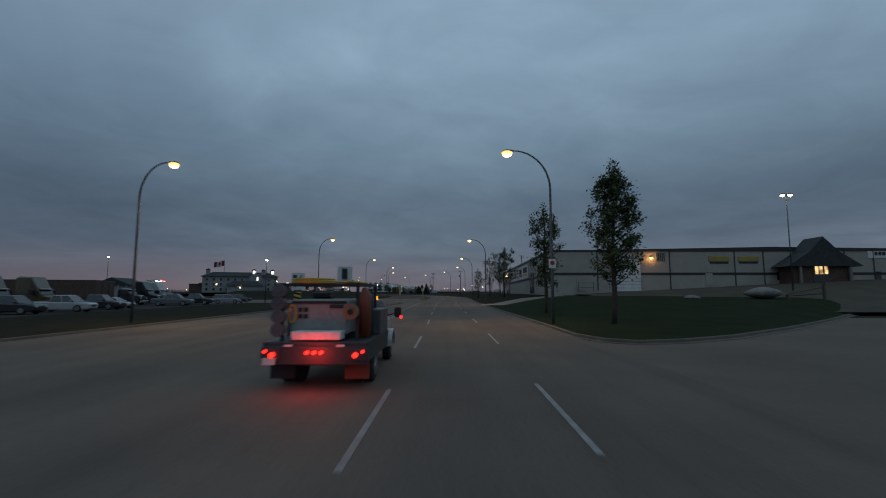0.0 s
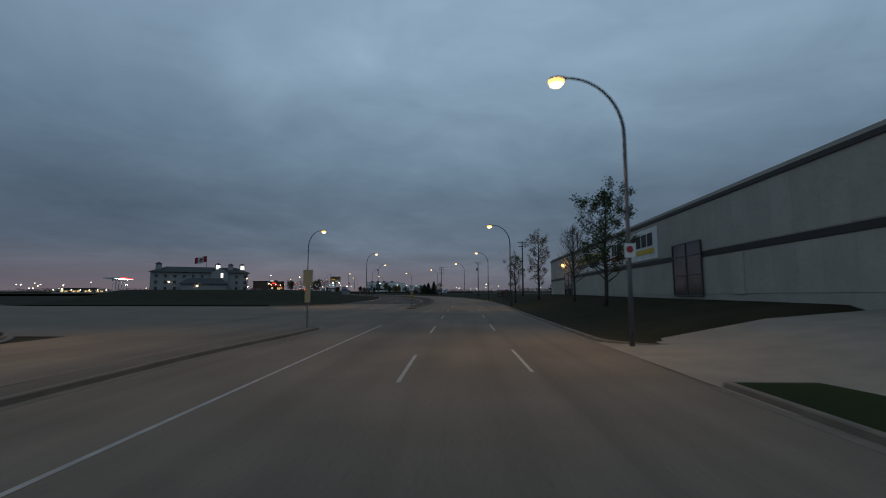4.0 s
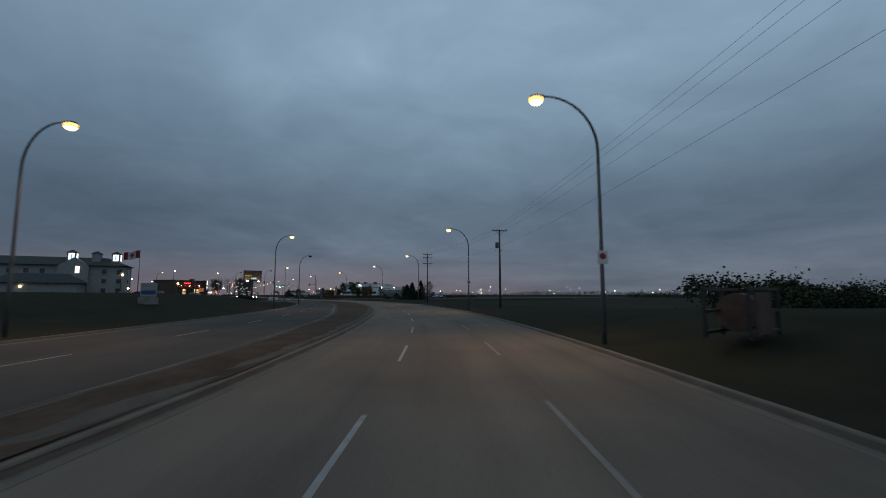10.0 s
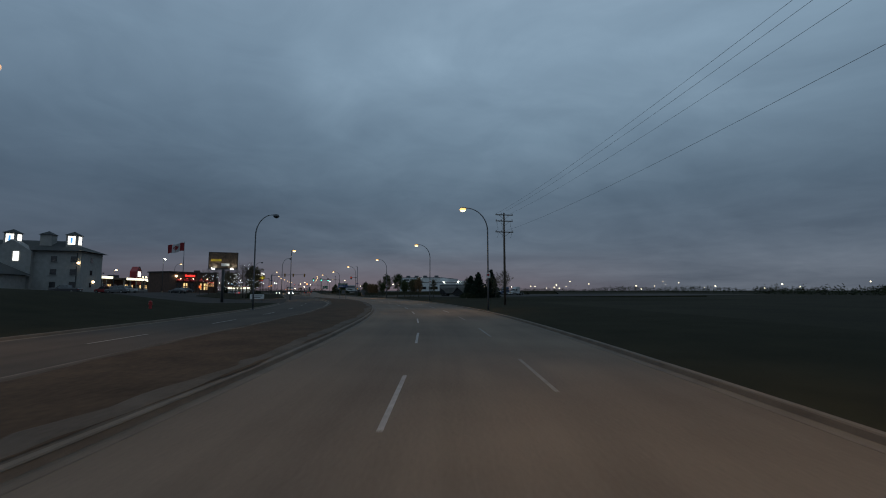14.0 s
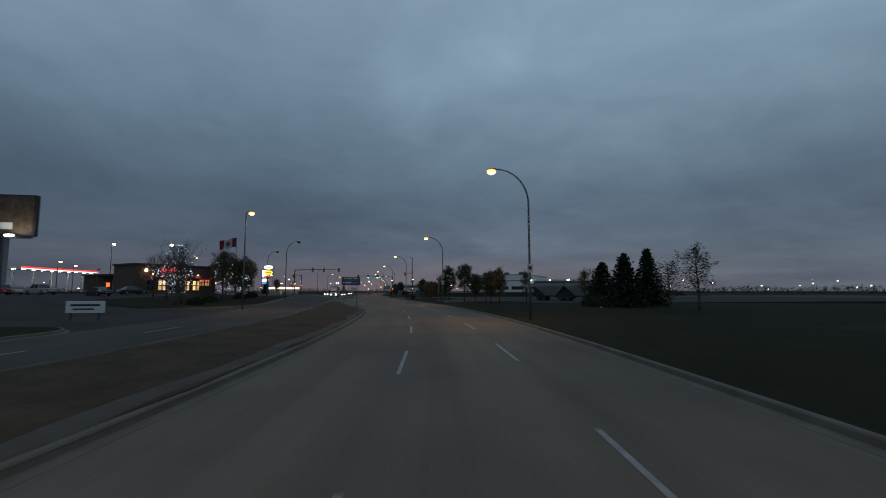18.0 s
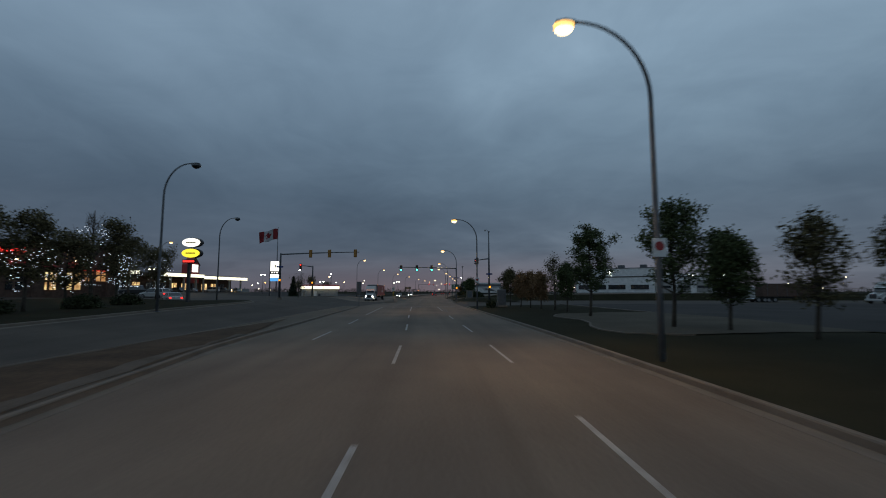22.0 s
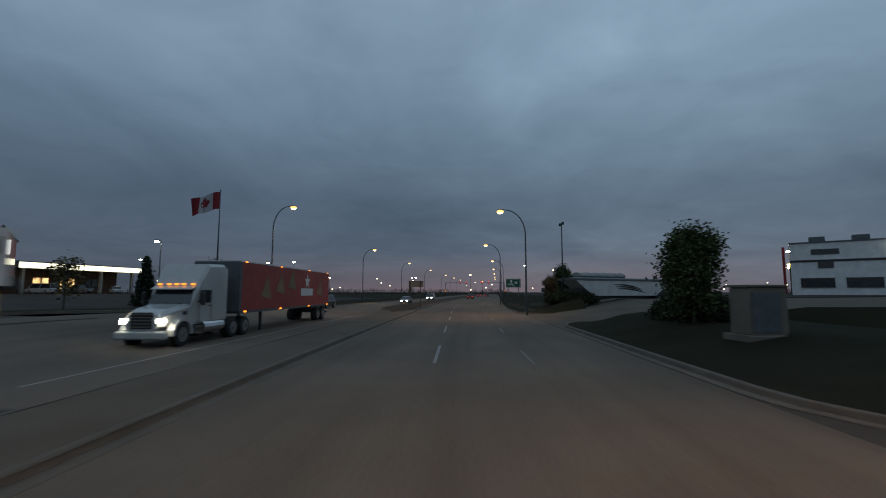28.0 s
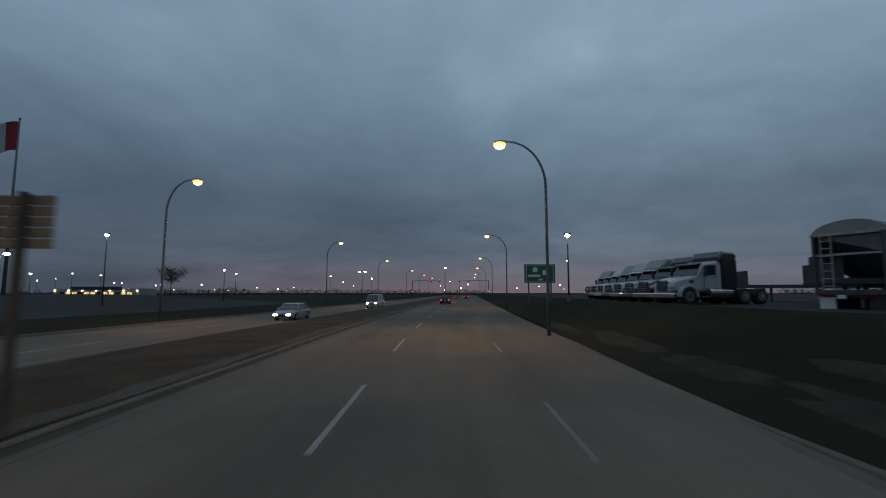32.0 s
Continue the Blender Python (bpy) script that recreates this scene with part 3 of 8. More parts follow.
def verge(name, s0, s1, base, far, r0, r1, side, rise, label, material=None, rows=7, drop=False, kerb_to=None):
    edge = corner(s0, s1, base, r0, r1, side)
    ss = steps(s0, s1)

    def across(k):
        q = (k / (rows - 1)) ** 1.7
        return lambda s: edge(s) + side * 0.18 + (max(abs(far), abs(edge(s)) + 1.5) * side - edge(s) - side * 0.18) * q

    def level(s, d):
        """The lawn starts level with its kerb and swells away from it."""
        k = smooth01(abs(d - edge(s)) / 4.0 + 0.02)
        if r0:
            k *= smooth01((s - s0) / 3.5)
        if r1:
            k *= smooth01((s1 - s) / 3.5)
        if drop:
            k *= smooth01((abs(far) - abs(d)) / 4.0)
        out = 0.14 + (rise(s, d) - 0.14) * k
        if kerb_to and s > kerb_to - 8:
            out += (0.012 - out) * smooth01((s - kerb_to + 8) / 8) * (1 - smooth01((abs(d - edge(s)) - 0.15) / 1.8))
        return out

    cols = [across(k) for k in range(rows)]
    sheet(name, material or M_GRASS, ss, cols if side > 0 else cols[::-1], label, "lawn", level)
    kerb_line("kerb", [s for s in ss if not kerb_to or s < kerb_to + 1.5], edge, side, fade=kerb_to)
    return level


def rise_left(s, d):
    berm = 2.4 * smooth01((s - 135) / 30) * (1 - smooth01((s - 262) / 26)) * smooth01((-d - 22) / 22)
    return 0.14 + berm + 0.12 * smooth01((-d - 22) / 12) + 0.02 * math.sin(s * 0.31 + d * 0.7) * smooth01((-d - 23) / 3)




def rise_isle(s, d):
    return max(rise_left(s, d), 0.16 + 1.75 * smooth01((-d - 27) / 24))


def kerb_path(points, label):
    """A kerb along a chain of (s, d) points; the raised ground lies to its left as the chain runs."""
    ps = [spot(s, d) for s, d in points]
    rings = []
    for i, p in enumerate(ps):
        way = (ps[min(i + 1, len(ps) - 1)] - ps[max(i - 1, 0)]).normalized()
        side = Vector((-way.y, way.x, 0))
        rings.append([p + side * u + Vector((0, 0, z)) for u, z in KERB])
    solid("kerb", Mesh().loft(rings), M_KERB, label, "kerb", kind="structure")


ISLE_D = [6.5, 7.2, 8.5, 11, 14.5, 21.3, 31, 48]
ISLE_S = [23.6, 21.2, 20.3, 21.0, 22.9, 28.0, 36.0, 51.0]


def isle_start(d):
    return float(np.interp(d, ISLE_D, ISLE_S))


def isle_level(s, d):
    k = smooth01((s - isle_start(d)) / 5.0) * smooth01((d - 6.5) / 4.0) * smooth01((73 - s) / 4.0)
    return 0.14 + (rise_right(s, d) - 0.14) * k


m = Mesh()
isle_cols = [6.68, 7.4, 8.5, 10, 12, 14.5, 17, 20, 24, 28, 33, 38, 43, 47]
for d in isle_cols:
    a = isle_start(d) + 0.2
    m.v += [tuple(spot(a + (72.5 - a) * (i / 22) ** 1.3, d, isle_level(a + (72.5 - a) * (i / 22) ** 1.3, d))) for i in range(23)]
m.f = [(c * 23 + i, (c + 1) * 23 + i, (c + 1) * 23 + i + 1, c * 23 + i + 1) for c in range(len(isle_cols) - 1) for i in range(22)]
solid("grass_verge", m, M_LAWN, "green mown grass corner with young trees", "lawn", kind="structure", smooth=True)
kerb_path([(72.5 - 3.5 * i, 6.5) for i in range(14)] + [(isle_start(d), d) for d in (6.5, 6.8, 7.2, 7.8, 8.5, 9.6, 11, 12.6, 14.5, 17, 21.3, 26, 31, 39, 48)], "pale worn concrete kerb round a grass corner")
verge("grass_verge", 80, 391, 6.5, 21, 3, 5, 1, rise_right, "long dark mown grass verge along the road", rows=9)
verge("grass_verge", 419, 449, 6.9, 22, 5, 6, 1, rise_right, "grass corner island beside the driveway", drop=True, rows=10)
yard_level = verge("grass_verge", 460, 760, lambda s: 5.9 + 0.7 * smooth01((s - 479) / 20), 13, 4, 1, 1, rise_right, "rough grass verge beside a truck yard", kerb_to=478)


def bare_patch(s, d, ls, ld, level, seed):
    """A ragged patch of pale bare soil lying on a lawn."""
    m, n = Mesh(), 48
    m.v.append(tuple(spot(s, d, level(s, d) + 0.03)))
    for q in (0.35, 0.65, 0.9, 1.0):
        for j in range(n):
            a = 2 * math.pi * j / n
            k = q * (1 + 0.45 * noise.noise(Vector((math.cos(a) * 1.7, math.sin(a) * 1.7, seed))) + 0.3 * noise.noise(Vector((math.cos(a) * 6, math.sin(a) * 6, seed))))
            ps, pd = s + ls * k * math.cos(a), d + ld * k * math.sin(a)
            m.v.append(tuple(spot(ps, pd, level(ps, pd) + (0.03 if q < 0.95 else -0.03))))
    m.f = [(0, 1 + j, 1 + (j + 1) % n) for j in range(n)] + [(1 + r * n + j, 1 + (r + 1) * n + j, 1 + (r + 1) * n + (j + 1) % n, 1 + r * n + (j + 1) % n) for r in range(3) for j in range(n)]
    solid("bare_soil", m, M_SOIL, "ragged patch of pale bare soil in the grass", "soil", kind="structure", smooth=True)


for s_, d_, ls, ld, seed in ((474, 8.9, 6.5, 1.5, 3), (482, 8.0, 3.0, 0.7, 8), (489, 8.3, 4.5, 0.9, 5), (499, 7.7, 5.0, 0.5, 12), (467.5, 7.9, 2.4, 0.8, 14)):
    bare_patch(s_, d_, ls, ld, yard_level, seed)
bank(steps(72, 176), [20.9, 30, 60, 120, 160], lambda s, d: min(1.66, rise_right(s, 40)) - 0.01)
sheet("raised_lawn", M_GRASS, steps(72, 176), [20.9, 30, 60, 120, 160], "level lawn and lot round a large building", "lawn", lambda s, d: min(1.66, rise_right(s, 40)) - 0.01)
sheet("dealer_forecourt", M_GRAVEL, list(np.arange(44, 81, 3.0)), [23, 30, 40, 50, 70, 90, 130, 170], "pale worn forecourt of a farm machine dealer", "forecourt", lambda s, d: 0.3 + smooth01((s - 44) / 32) * (1.5 + 0.052 * max(0.0, min(d, 80) - 22)))
sheet("driveway", M_CONC, list(np.arange(70, 82.1, 2.0)), [6.4, 9, 14, 20, 30, 45], "concrete driveway sloping up to a building", "driveway", lambda s, d: 0.02 + (rise_right(s, d) - 0.1) * smooth01((d - 6.5) / 3))
verge("grass_verge", -110, 86, left_edge, 36, 0, 9, -1, rise_left, "dark mown grass verge before a vehicle lot")
verge("grass_verge", 129, 292, left_edge, 75, 9, 5, -1, rise_left, "wide dark mown grass field beside the road")
verge("grass_island", 318, 386, left_edge, 40, 16, 9, -1, rise_isle, "grass island with shrubs before a restaurant")
verge("grass_verge", 440, 760, left_edge, 33, 8, 1, -1, rise_left, "grass verge before a fuel station")


def median(s0, s1, label, material):
    def nose(edge, sign):
        def out(s):
            mid_d = (med_left(s) + med_right(s)) / 2
            g = min(s - s0, s1 - s)
            w = math.sqrt(max(0.0, 1 - (1 - min(1, g / 1.2)) ** 2)) if g < 1.2 else 1.0
            return mid_d + (edge(s) - mid_d) * max(w, 0.02)
        return out

    r, l = nose(med_right, 1), nose(med_left, -1)
    ss = steps(s0, s1, 1.0, 4.0, 4.0)
    cols = [l] + [(lambda q: lambda s: l(s) + (r(s) - l(s)) * q)(q) for q in (0.15, 0.35, 0.5, 0.65, 0.85)] + [r]
    sheet("median", material, ss, cols, label, "median", lambda s, d: 0.13 + 0.05 * max(0.0, 1 - abs(2 * (d - med_left(s)) / (med_right(s) - med_left(s) + 1e-6) - 1)) * (1 if s1 - s0 > 60 else 0.3) + 0.015 * math.sin(s * 1.3 + d * 2.1))
    kerb_line("kerb", ss, r, -1)
    kerb_line("kerb", ss, l, 1)


median(19.5, 88.8, "raised paved median of worn concrete", M_PAVED)
median(120, 390.5, "raised paved median of worn concrete", M_PAVED)
median(417, 880, "raised paved median of worn concrete", M_PAVED)


def median_soil(s0, s1, pinch0, pinch1):
    """Brown soil lying on a paved median, running to a point over the pinch lengths."""
    def across(q):
        def at(s):
            k = smooth01(min((s - s0) / pinch0 if pinch0 else 1.0, (s1 - s) / pinch1 if pinch1 else 1.0))
            mid_d = (med_left(s) + med_right(s)) / 2 + 0.25 * noise.noise(Vector((s * 0.2, 1, 2)))
            return mid_d + (med_right(s) - med_left(s) - 0.44) * q * max(0.02, k)
        return at
    sheet("median_soil", M_DIRT, steps(s0, s1, 1.0, 3.0, 6.0), [across(q) for q in (-0.5, -0.3, -0.1, 0.1, 0.3, 0.5)], "dry brown soil with thin grass on the median", "soil",
          lambda s, d: 0.17 + 0.05 * max(0.0, 1 - abs(2 * (d - med_left(s)) / (med_right(s) - med_left(s) + 1e-6) - 1)) + 0.015 * math.sin(s * 1.3 + d * 2.1))


median_soil(21.5, 58, 3, 9)
median_soil(121.5, 358, 4, 14)
median_soil(460, 870, 12, 3)


def dust_strip(s0, s1, edge, side, wide, seed):
    """Pale grit swept up along a median's kerb, with a ragged inner edge."""
    ss = list(np.arange(s0, s1, 0.8))
    m, k = Mesh(), 4
    for s in ss:
        w = wide * (0.75 + 0.7 * noise.noise(Vector((s * 0.13, seed, 0))) + 0.35 * noise.noise(Vector((s * 0.7, seed, 3))))
        w = max(0.12, min(w, 2.2))
        e = edge(s)
        m.v += [tuple(spot(s, e + side * (0.16 + w * q), h)) for q, h in ((0.0, 0.148), (0.3, 0.192), (0.75, 0.205), (1.0, 0.15))]
    m.f = [(i * k + j, i * k + j + 1, (i + 1) * k + j + 1, (i + 1) * k + j) for i in range(len(ss) - 1) for j in range(k - 1)]
    solid("dust_strip", m, M_DUST, "pale grit swept along the kerb of the median", "dust", kind="structure")


for s0, s1 in ((24, 50), (124, 346), (472, 700)):
    dust_strip(s0, s1, med_right, -1, 1.15, 1.0)
    dust_strip(s0, s1, med_left, 1, 0.6, 7.0)

# lane paint
DASHES = []


def dash(s0, s1, d, w=0.115):
    m = Mesh()
    k = max(2, int((s1 - s0) / 3) + 1)
    ss = [s0 + (s1 - s0) * i / (k - 1) for i in range(k)]
    at = lambda s: d(s) if callable(d) else d
    m.add([spot(s, at(s) - w / 2, 0.006) for s in ss] + [spot(s, at(s) + w / 2, 0.006) for s in ss], [(i, i + 1, k + i + 1, k + i) for i in range(k - 1)])
    return m


lines = thing("lane_marking", "worn white painted lane lines on the asphalt", "lane marking", kind="structure")
# far ends of the dashes: a count along the line and its distance
LEFT_ENDS = ((-2, 0, 1, 6, 7, 11, 16, 22, 24, 25, 27, 28), (-16.0, 10.9, 23.6, 91.4, 104.2, 157.7, 217.6, 292.2, 316.5, 329.3, 354.5, 366.8))
RIGHT_ENDS = ((-2, 0, 6, 7, 10, 11, 22, 23, 24, 25, 27, 28), (-15.4, 11.6, 93.0, 105.5, 145.7, 158.9, 294.4, 306.8, 319.3, 330.8, 353.2, 365.5))
LINE_D = (0, 100, 150, 215, 290, 330, 360, 390)
for ends, offs in ((LEFT_ENDS, (-1.52, -1.5, -1.65, -1.25, -1.25, -1.2, -1.42, -1.42)), (RIGHT_ENDS, (2.12, 2.25, 2.2, 2.45, 2.65, 2.75, 2.42, 2.5))):
    for k in range(-2, 29):
        far_end = float(np.interp(k, *ends))
        part("dash", dash(far_end - 4.9, far_end, (lambda o: lambda q: float(np.interp(q, LINE_D, o)))(offs)), M_FAINT if ends is RIGHT_ENDS and 8 <= k <= 18 else M_PAINT, lines)
part("dash", dash(376, 390, -1.42), M_PAINT, lines)
part("dash", dash(376, 390, 2.45), M_PAINT, lines)
part("stop_bar", dash(389.6, 390.1, 0.5, 9.6), M_PAINT, lines)
for k in range(17):
    far_end = float(np.interp(k, (0, 2, 3, 4, 5, 16), (433.0, 455.6, 467.4, 480.3, 491.7, 622.6)))
    part("dash", dash(far_end - 4.9, far_end, lambda q: float(np.interp(q, (430, 453, 480, 492, 520), (-0.78, -1.2, -1.72, -1.9, -2.3)))), M_PAINT, lines)
    part("dash", dash(far_end - 5.0, far_end - 1.6, 2.5, 0.1), M_FAINT, lines)
for s0, s1, d in ((40, 50, -5.0), (54, 92, -5.25), (344.4, 348.9, -5.7), (354.9, 360.2, -5.62), (368, 388.5, -5.75)):
    part("turn_line", dash(s0, s1, d), M_PAINT, lines)
for s in np.arange(112, 300, 12.6):
    part("dash", dash(s, s + 4.6, lambda q: float(np.interp(q, [110, 150, 205, 300], [-17.4, -14.2, -15.6, -16.4]))), M_PAINT, lines)
part("turn_line", dash(116, 150, lambda q: float(np.interp(q, [110, 140, 150], [-12.6, -11.0, -10.6]))), M_PAINT, lines)
part("turn_line", dash(424, 456, -10.85), M_PAINT, lines)
for s in np.arange(460, 620, 12.6):
    part("dash", dash(s, s + 4.6, lambda q: float(np.interp(q, [450, 500, 600], [-15.2, -16.6, -16.8]))), M_PAINT, lines)
seams = thing("tar_seam", "dark tar-sealed crack lines along the asphalt", "tar seam", kind="structure")
for s0, s1, d in ((372, 389, 3.0), (374, 388, 2.75)):
    part("seam", dash(s0, s1, (lambda d0: lambda q: d0 + 0.12 * math.sin(q * 0.6))(d), 0.07), M_SEAL, seams)


# ---- street lamps ----
def street_lamp(lit=True, sign=False, label="", reach=2.45):
    lamp = thing("street_lamp", label or "tall curved galvanised street lamp with a glowing sodium head", "street lamp", group="street lamps along the road")
    part("base_plate", Mesh().box(0, 0, 0.03, 0.42, 0.42, 0.06, bevel=0.01), M_STEEL, lamp)
    part("footing", Mesh().tube([(0, 0, -0.2), (0, 0, 0.0)], 0.3, 12), M_CONC, lamp)
    straight, top = (9.1, 11.72) if reach > 1 else (11.2, 11.72)
    arc = [(-reach * (1 - math.cos(a)), 0, straight + (top - straight) * math.sin(a)) for a in np.linspace(0, math.pi / 2, 12)]
    pts = [(0, 0, 0), (0, 0, 3), (0, 0, 6)] + arc
    radii = [0.105, 0.095, 0.085] + list(np.linspace(0.075, 0.045, 12))
    part("pole", Mesh().tube(pts, radii, 10), M_STEEL, lamp, smooth=True)
    part("hand_hole_cover", Mesh().box(0, -0.1, 0.6, 0.09, 0.02, 0.2, bevel=0.005), M_DSTEEL, lamp)
    head = part("lamp_head", Mesh().loft([[(-reach + 0.05 - 0.75 * u, w * c, top - 0.02 + h * q) for c, q in ((-1, 0), (-0.8, 0.6), (0, 1), (0.8, 0.6), (1, 0), (0.8, -0.4), (-0.8, -0.4))] for u, w, h in ((0, 0.05, 0.05), (0.2, 0.12, 0.1), (0.6, 0.17, 0.13), (1.0, 0.1, 0.06))]), M_DSTEEL, lamp, smooth=True)
    # lens built larger than life, so that its size stands in for glare
    part("lens", Mesh().loft([[(-reach - 0.42 + r * 1.35 * math.cos(a), r * math.sin(a), top - z) for a in np.linspace(0, 2 * math.pi, 13)[:-1]] for r, z in ((0.17, 0.03), (0.27, 0.1), (0.27, 0.22), (0.16, 0.36), (0.04, 0.42))]), G_SODIUM if lit else M_GLASS, head, smooth=True)
    if lit:
        # added core, brighter than the lens: the white middle of the glare
        part("bulb", Mesh().loft([[(-reach - 0.42 + r * 1.3 * math.cos(a), r * math.sin(a), top - z) for a in np.linspace(0, 2 * math.pi, 13)[:-1]] for r, z in ((0.245, 0.26), (0.235, 0.31), (0.17, 0.39), (0.05, 0.445))]), G_GLARE, head, "bright core added below the lens for the lamp's glare", smooth=True)
    if sign:
        part("small_sign", Mesh().box(0, -0.13, 4.05, 0.46, 0.02, 0.6, bevel=0.005), M_SIGNW, lamp, "small white and red parking sign")
        part("sign_mark", Mesh().disc(0, -0.145, 4.1, 0.15, "y", 0.008), M_RED, lamp)
    return lamp


def lamp_light(m, reach=2.45):
    data = bpy.data.lights.new("street_light", "SPOT")
    data.spot_size, data.spot_blend = radians(138), 0.8
    data.energy, data.color, data.shadow_soft_size = STREET_LIGHT, (1.0, 0.6, 0.27), 0.25
    ob = new("street_light", data)
    ob.matrix_basis = m @ Matrix.Translation((-reach - 0.42, 0, 11.25)) @ Matrix.Rotation(radians(14), 4, "Y")


lit_plain, lit_sign, lit_near = street_lamp(True), street_lamp(True, True), street_lamp(True, reach=2.15)
lit_short, dark_lamp = street_lamp(True, reach=1.95), street_lamp(False, False, "tall curved galvanised street lamp, unlit", reach=1.95)
lit_straight = street_lamp(True, False, "tall straight street lamp with a glowing sodium head", reach=0.2)
RIGHT_LAMPS = [(30.9, 7.2, 1), (80.2, 7.3, 1), (124.3, 6.8, 0), (168.8, 7.4, 1), (211.0, 7.6, 1), (254.5, 7.3, 1), (295.1, 7.75, 1), (336.3, 7.3, 1), (377.7, 6.9, 1), (415.4, 7.2, 0), (459.6, 6.5, 2), (493.6, 5.85, 2), (535, 7.2, 0), (578, 7.2, 0), (621, 7.2, 0), (672, 7.2, 0), (715, 7.2, 0)]
for s, d, sign in RIGHT_LAMPS:
    m = stand(s, d, -0.75 if s > 340 and s != 377.7 else (-0.3 if s > 330 else 0.0))
    if s < 40:
        m = m @ Matrix.Scale(1.055, 4)
    copy_thing((lit_plain, lit_sign, lit_near)[sign], m)
    if s < 600:
        lamp_light(m)
LEFT_LAMPS = [(31.6, -22.4, 1), (78.7, -22.5, 1), (128.7, -23.9, 1), (173.1, -22.5, 1), (222.9, -21.1, 1), (262.7, -20.1, 0), (318.0, -20.0, 2), (358.0, -20.7, 0), (386, -28.5, 0), (462.5, -22.1, 1), (501.6, -21.85, 1), (544, -22.9, 1), (587, -22.9, 1), (640, -22.9, 1), (684, -22.9, 1), (730, -22.9, 1)]
for s, d, lit in LEFT_LAMPS:
    m = stand(s, d, -0.6 if s > 480 else 0.0, 180)
    copy_thing((dark_lamp, lit_short, lit_straight)[lit], m)
    if lit and s < 600:
        lamp_light(m, 1.95 if lit == 1 else 0.2)
m = stand(425.5, -60.5, 2.0, 180)
copy_thing(lit_short, m)
lamp_light(m, 1.95)
for ob in (lit_plain, lit_sign, lit_near, dark_lamp, lit_short, lit_straight):
    for o in (*ob.children_recursive, ob):
        bpy.data.objects.remove(o)


# ---- wooden utility poles and wires ----
def utility_pole(s, d, z, top, arms, tank=False, turn=0.0, label="tall weathered wooden utility pole with cross arms"):
    pole = thing("utility_pole", label, "utility pole", stand(s, d, z, turn), group="utility poles across the field")
    part("shaft", Mesh().tube([(0, 0, -0.3), (0, 0, top * 0.5), (0, 0, top)], [0.19, 0.16, 0.11], 10), M_POLE, pole, smooth=True)
    for h, half in arms:
        arm = part("cross_arm", Mesh().box(0, -0.14, h, half * 2, 0.1, 0.13, bevel=0.01), M_POLE, pole)
        for x in (-half * 0.92, -half * 0.35, half * 0.92):
            part("insulator", Mesh().tube([(x, -0.14, h + 0.06), (x, -0.14, h + 0.14), (x, -0.14, h + 0.26)], [0.03, 0.065, 0.04], 8), M_STONE, arm, m=None)
        part("brace", Mesh().tube([(-half * 0.6, -0.16, h - 0.04), (0, -0.16, h - 0.7)], 0.022, 5).tube([(half * 0.6, -0.16, h - 0.04), (0, -0.16, h - 0.7)], 0.022, 5), M_DSTEEL, pole)
    if tank:
        part("transformer", Mesh().tube([(-0.42, 0, top - 2.9), (-0.42, 0, top - 2.85), (-0.42, 0, top - 2.05), (-0.42, 0, top - 2.0)], [0.2, 0.27, 0.27, 0.2], 12), M_STEEL, pole, "grey transformer tank")
        part("cutout", Mesh().tube([(-0.75, 0, top - 3.3), (-0.55, 0.1, top - 3.15)], 0.05, 6).tube([(0.1, -0.3, top - 3.3), (0.35, -0.3, top - 3.15)], 0.05, 6), M_STONE, pole)
    return pole


POLES = [(160.4, 14.1, 1.0, 12.0), (214.7, 13.3, 0.35, 12.0), (266.7, 13.0, 0.35, 13.0)]
utility_pole(160.4, 14.1, 1.0, 12.5, [(12.2, 1.05), (11.3, 0.8)], label="wooden utility pole with two cross arms beside a building")
utility_pole(214.7, 13.3, 0.35, 12.0, [(11.8, 1.15)], True, label="wooden utility pole with a grey transformer and cross arm")
utility_pole(266.7, 13.0, 0.35, 13.2, [(12.9, 1.3), (12.0, 1.3), (10.4, 1.35)], label="wooden dead-end utility pole with three cross arms and loops")
utility_pole(166.9, 28.9, 1.5, 14.6, [(14.3, 1.1), (13.5, 0.8)], turn=20, label="wooden utility pole behind the building")


def wire(a, b, sag, r=0.009):
    return Mesh().tube([a.lerp(b, t) - Vector((0, 0, sag * 4 * t * (1 - t))) for t in np.linspace(0, 1, 17)], r, 4, False)


wires = thing("overhead_wires", "thin dark overhead wires strung between wooden poles", "wires")
tops = [(-60, 14, 12.9), (50, 14, 12.9), (104, 14, 12.95), (160.4, 14.1, 13.45), (214.7, 13.3, 12.4), (266.7, 13.0, 13.5)]
for (s0, d0, z0), (s1, d1, z1) in list(zip(tops, tops[1:]))[3:]:
    for k, (off, drop) in enumerate(((-1.05, 0), (-0.35, 0), (1.0, 0), (0.1, 2.6))):
        part("wire", wire(spot(s0, d0 + off, z0 - drop), spot(s1, d1 + off, z1 - drop), 0.55), M_BLACK, wires)
for off, drop in ((-0.9, 0), (0.9, 0), (0.0, 2.4)):
    part("wire", wire(spot(160.4, 14.1 + off, 12.9 - drop), spot(166.9, 28.9 + off, 15.8 - drop), 0.25), M_BLACK, wires)
for off in (-1.1, -0.4, 0.9):
    part("jumper_loop", Mesh().tube([spot(266.7, 13 + off + 0.2 * math.sin(t * 3.1), 12.3 - 2.4 * t - 0.5 * math.sin(t * 3.14)) for t in np.linspace(0, 1, 9)], 0.014, 4, False), M_BLACK, wires)


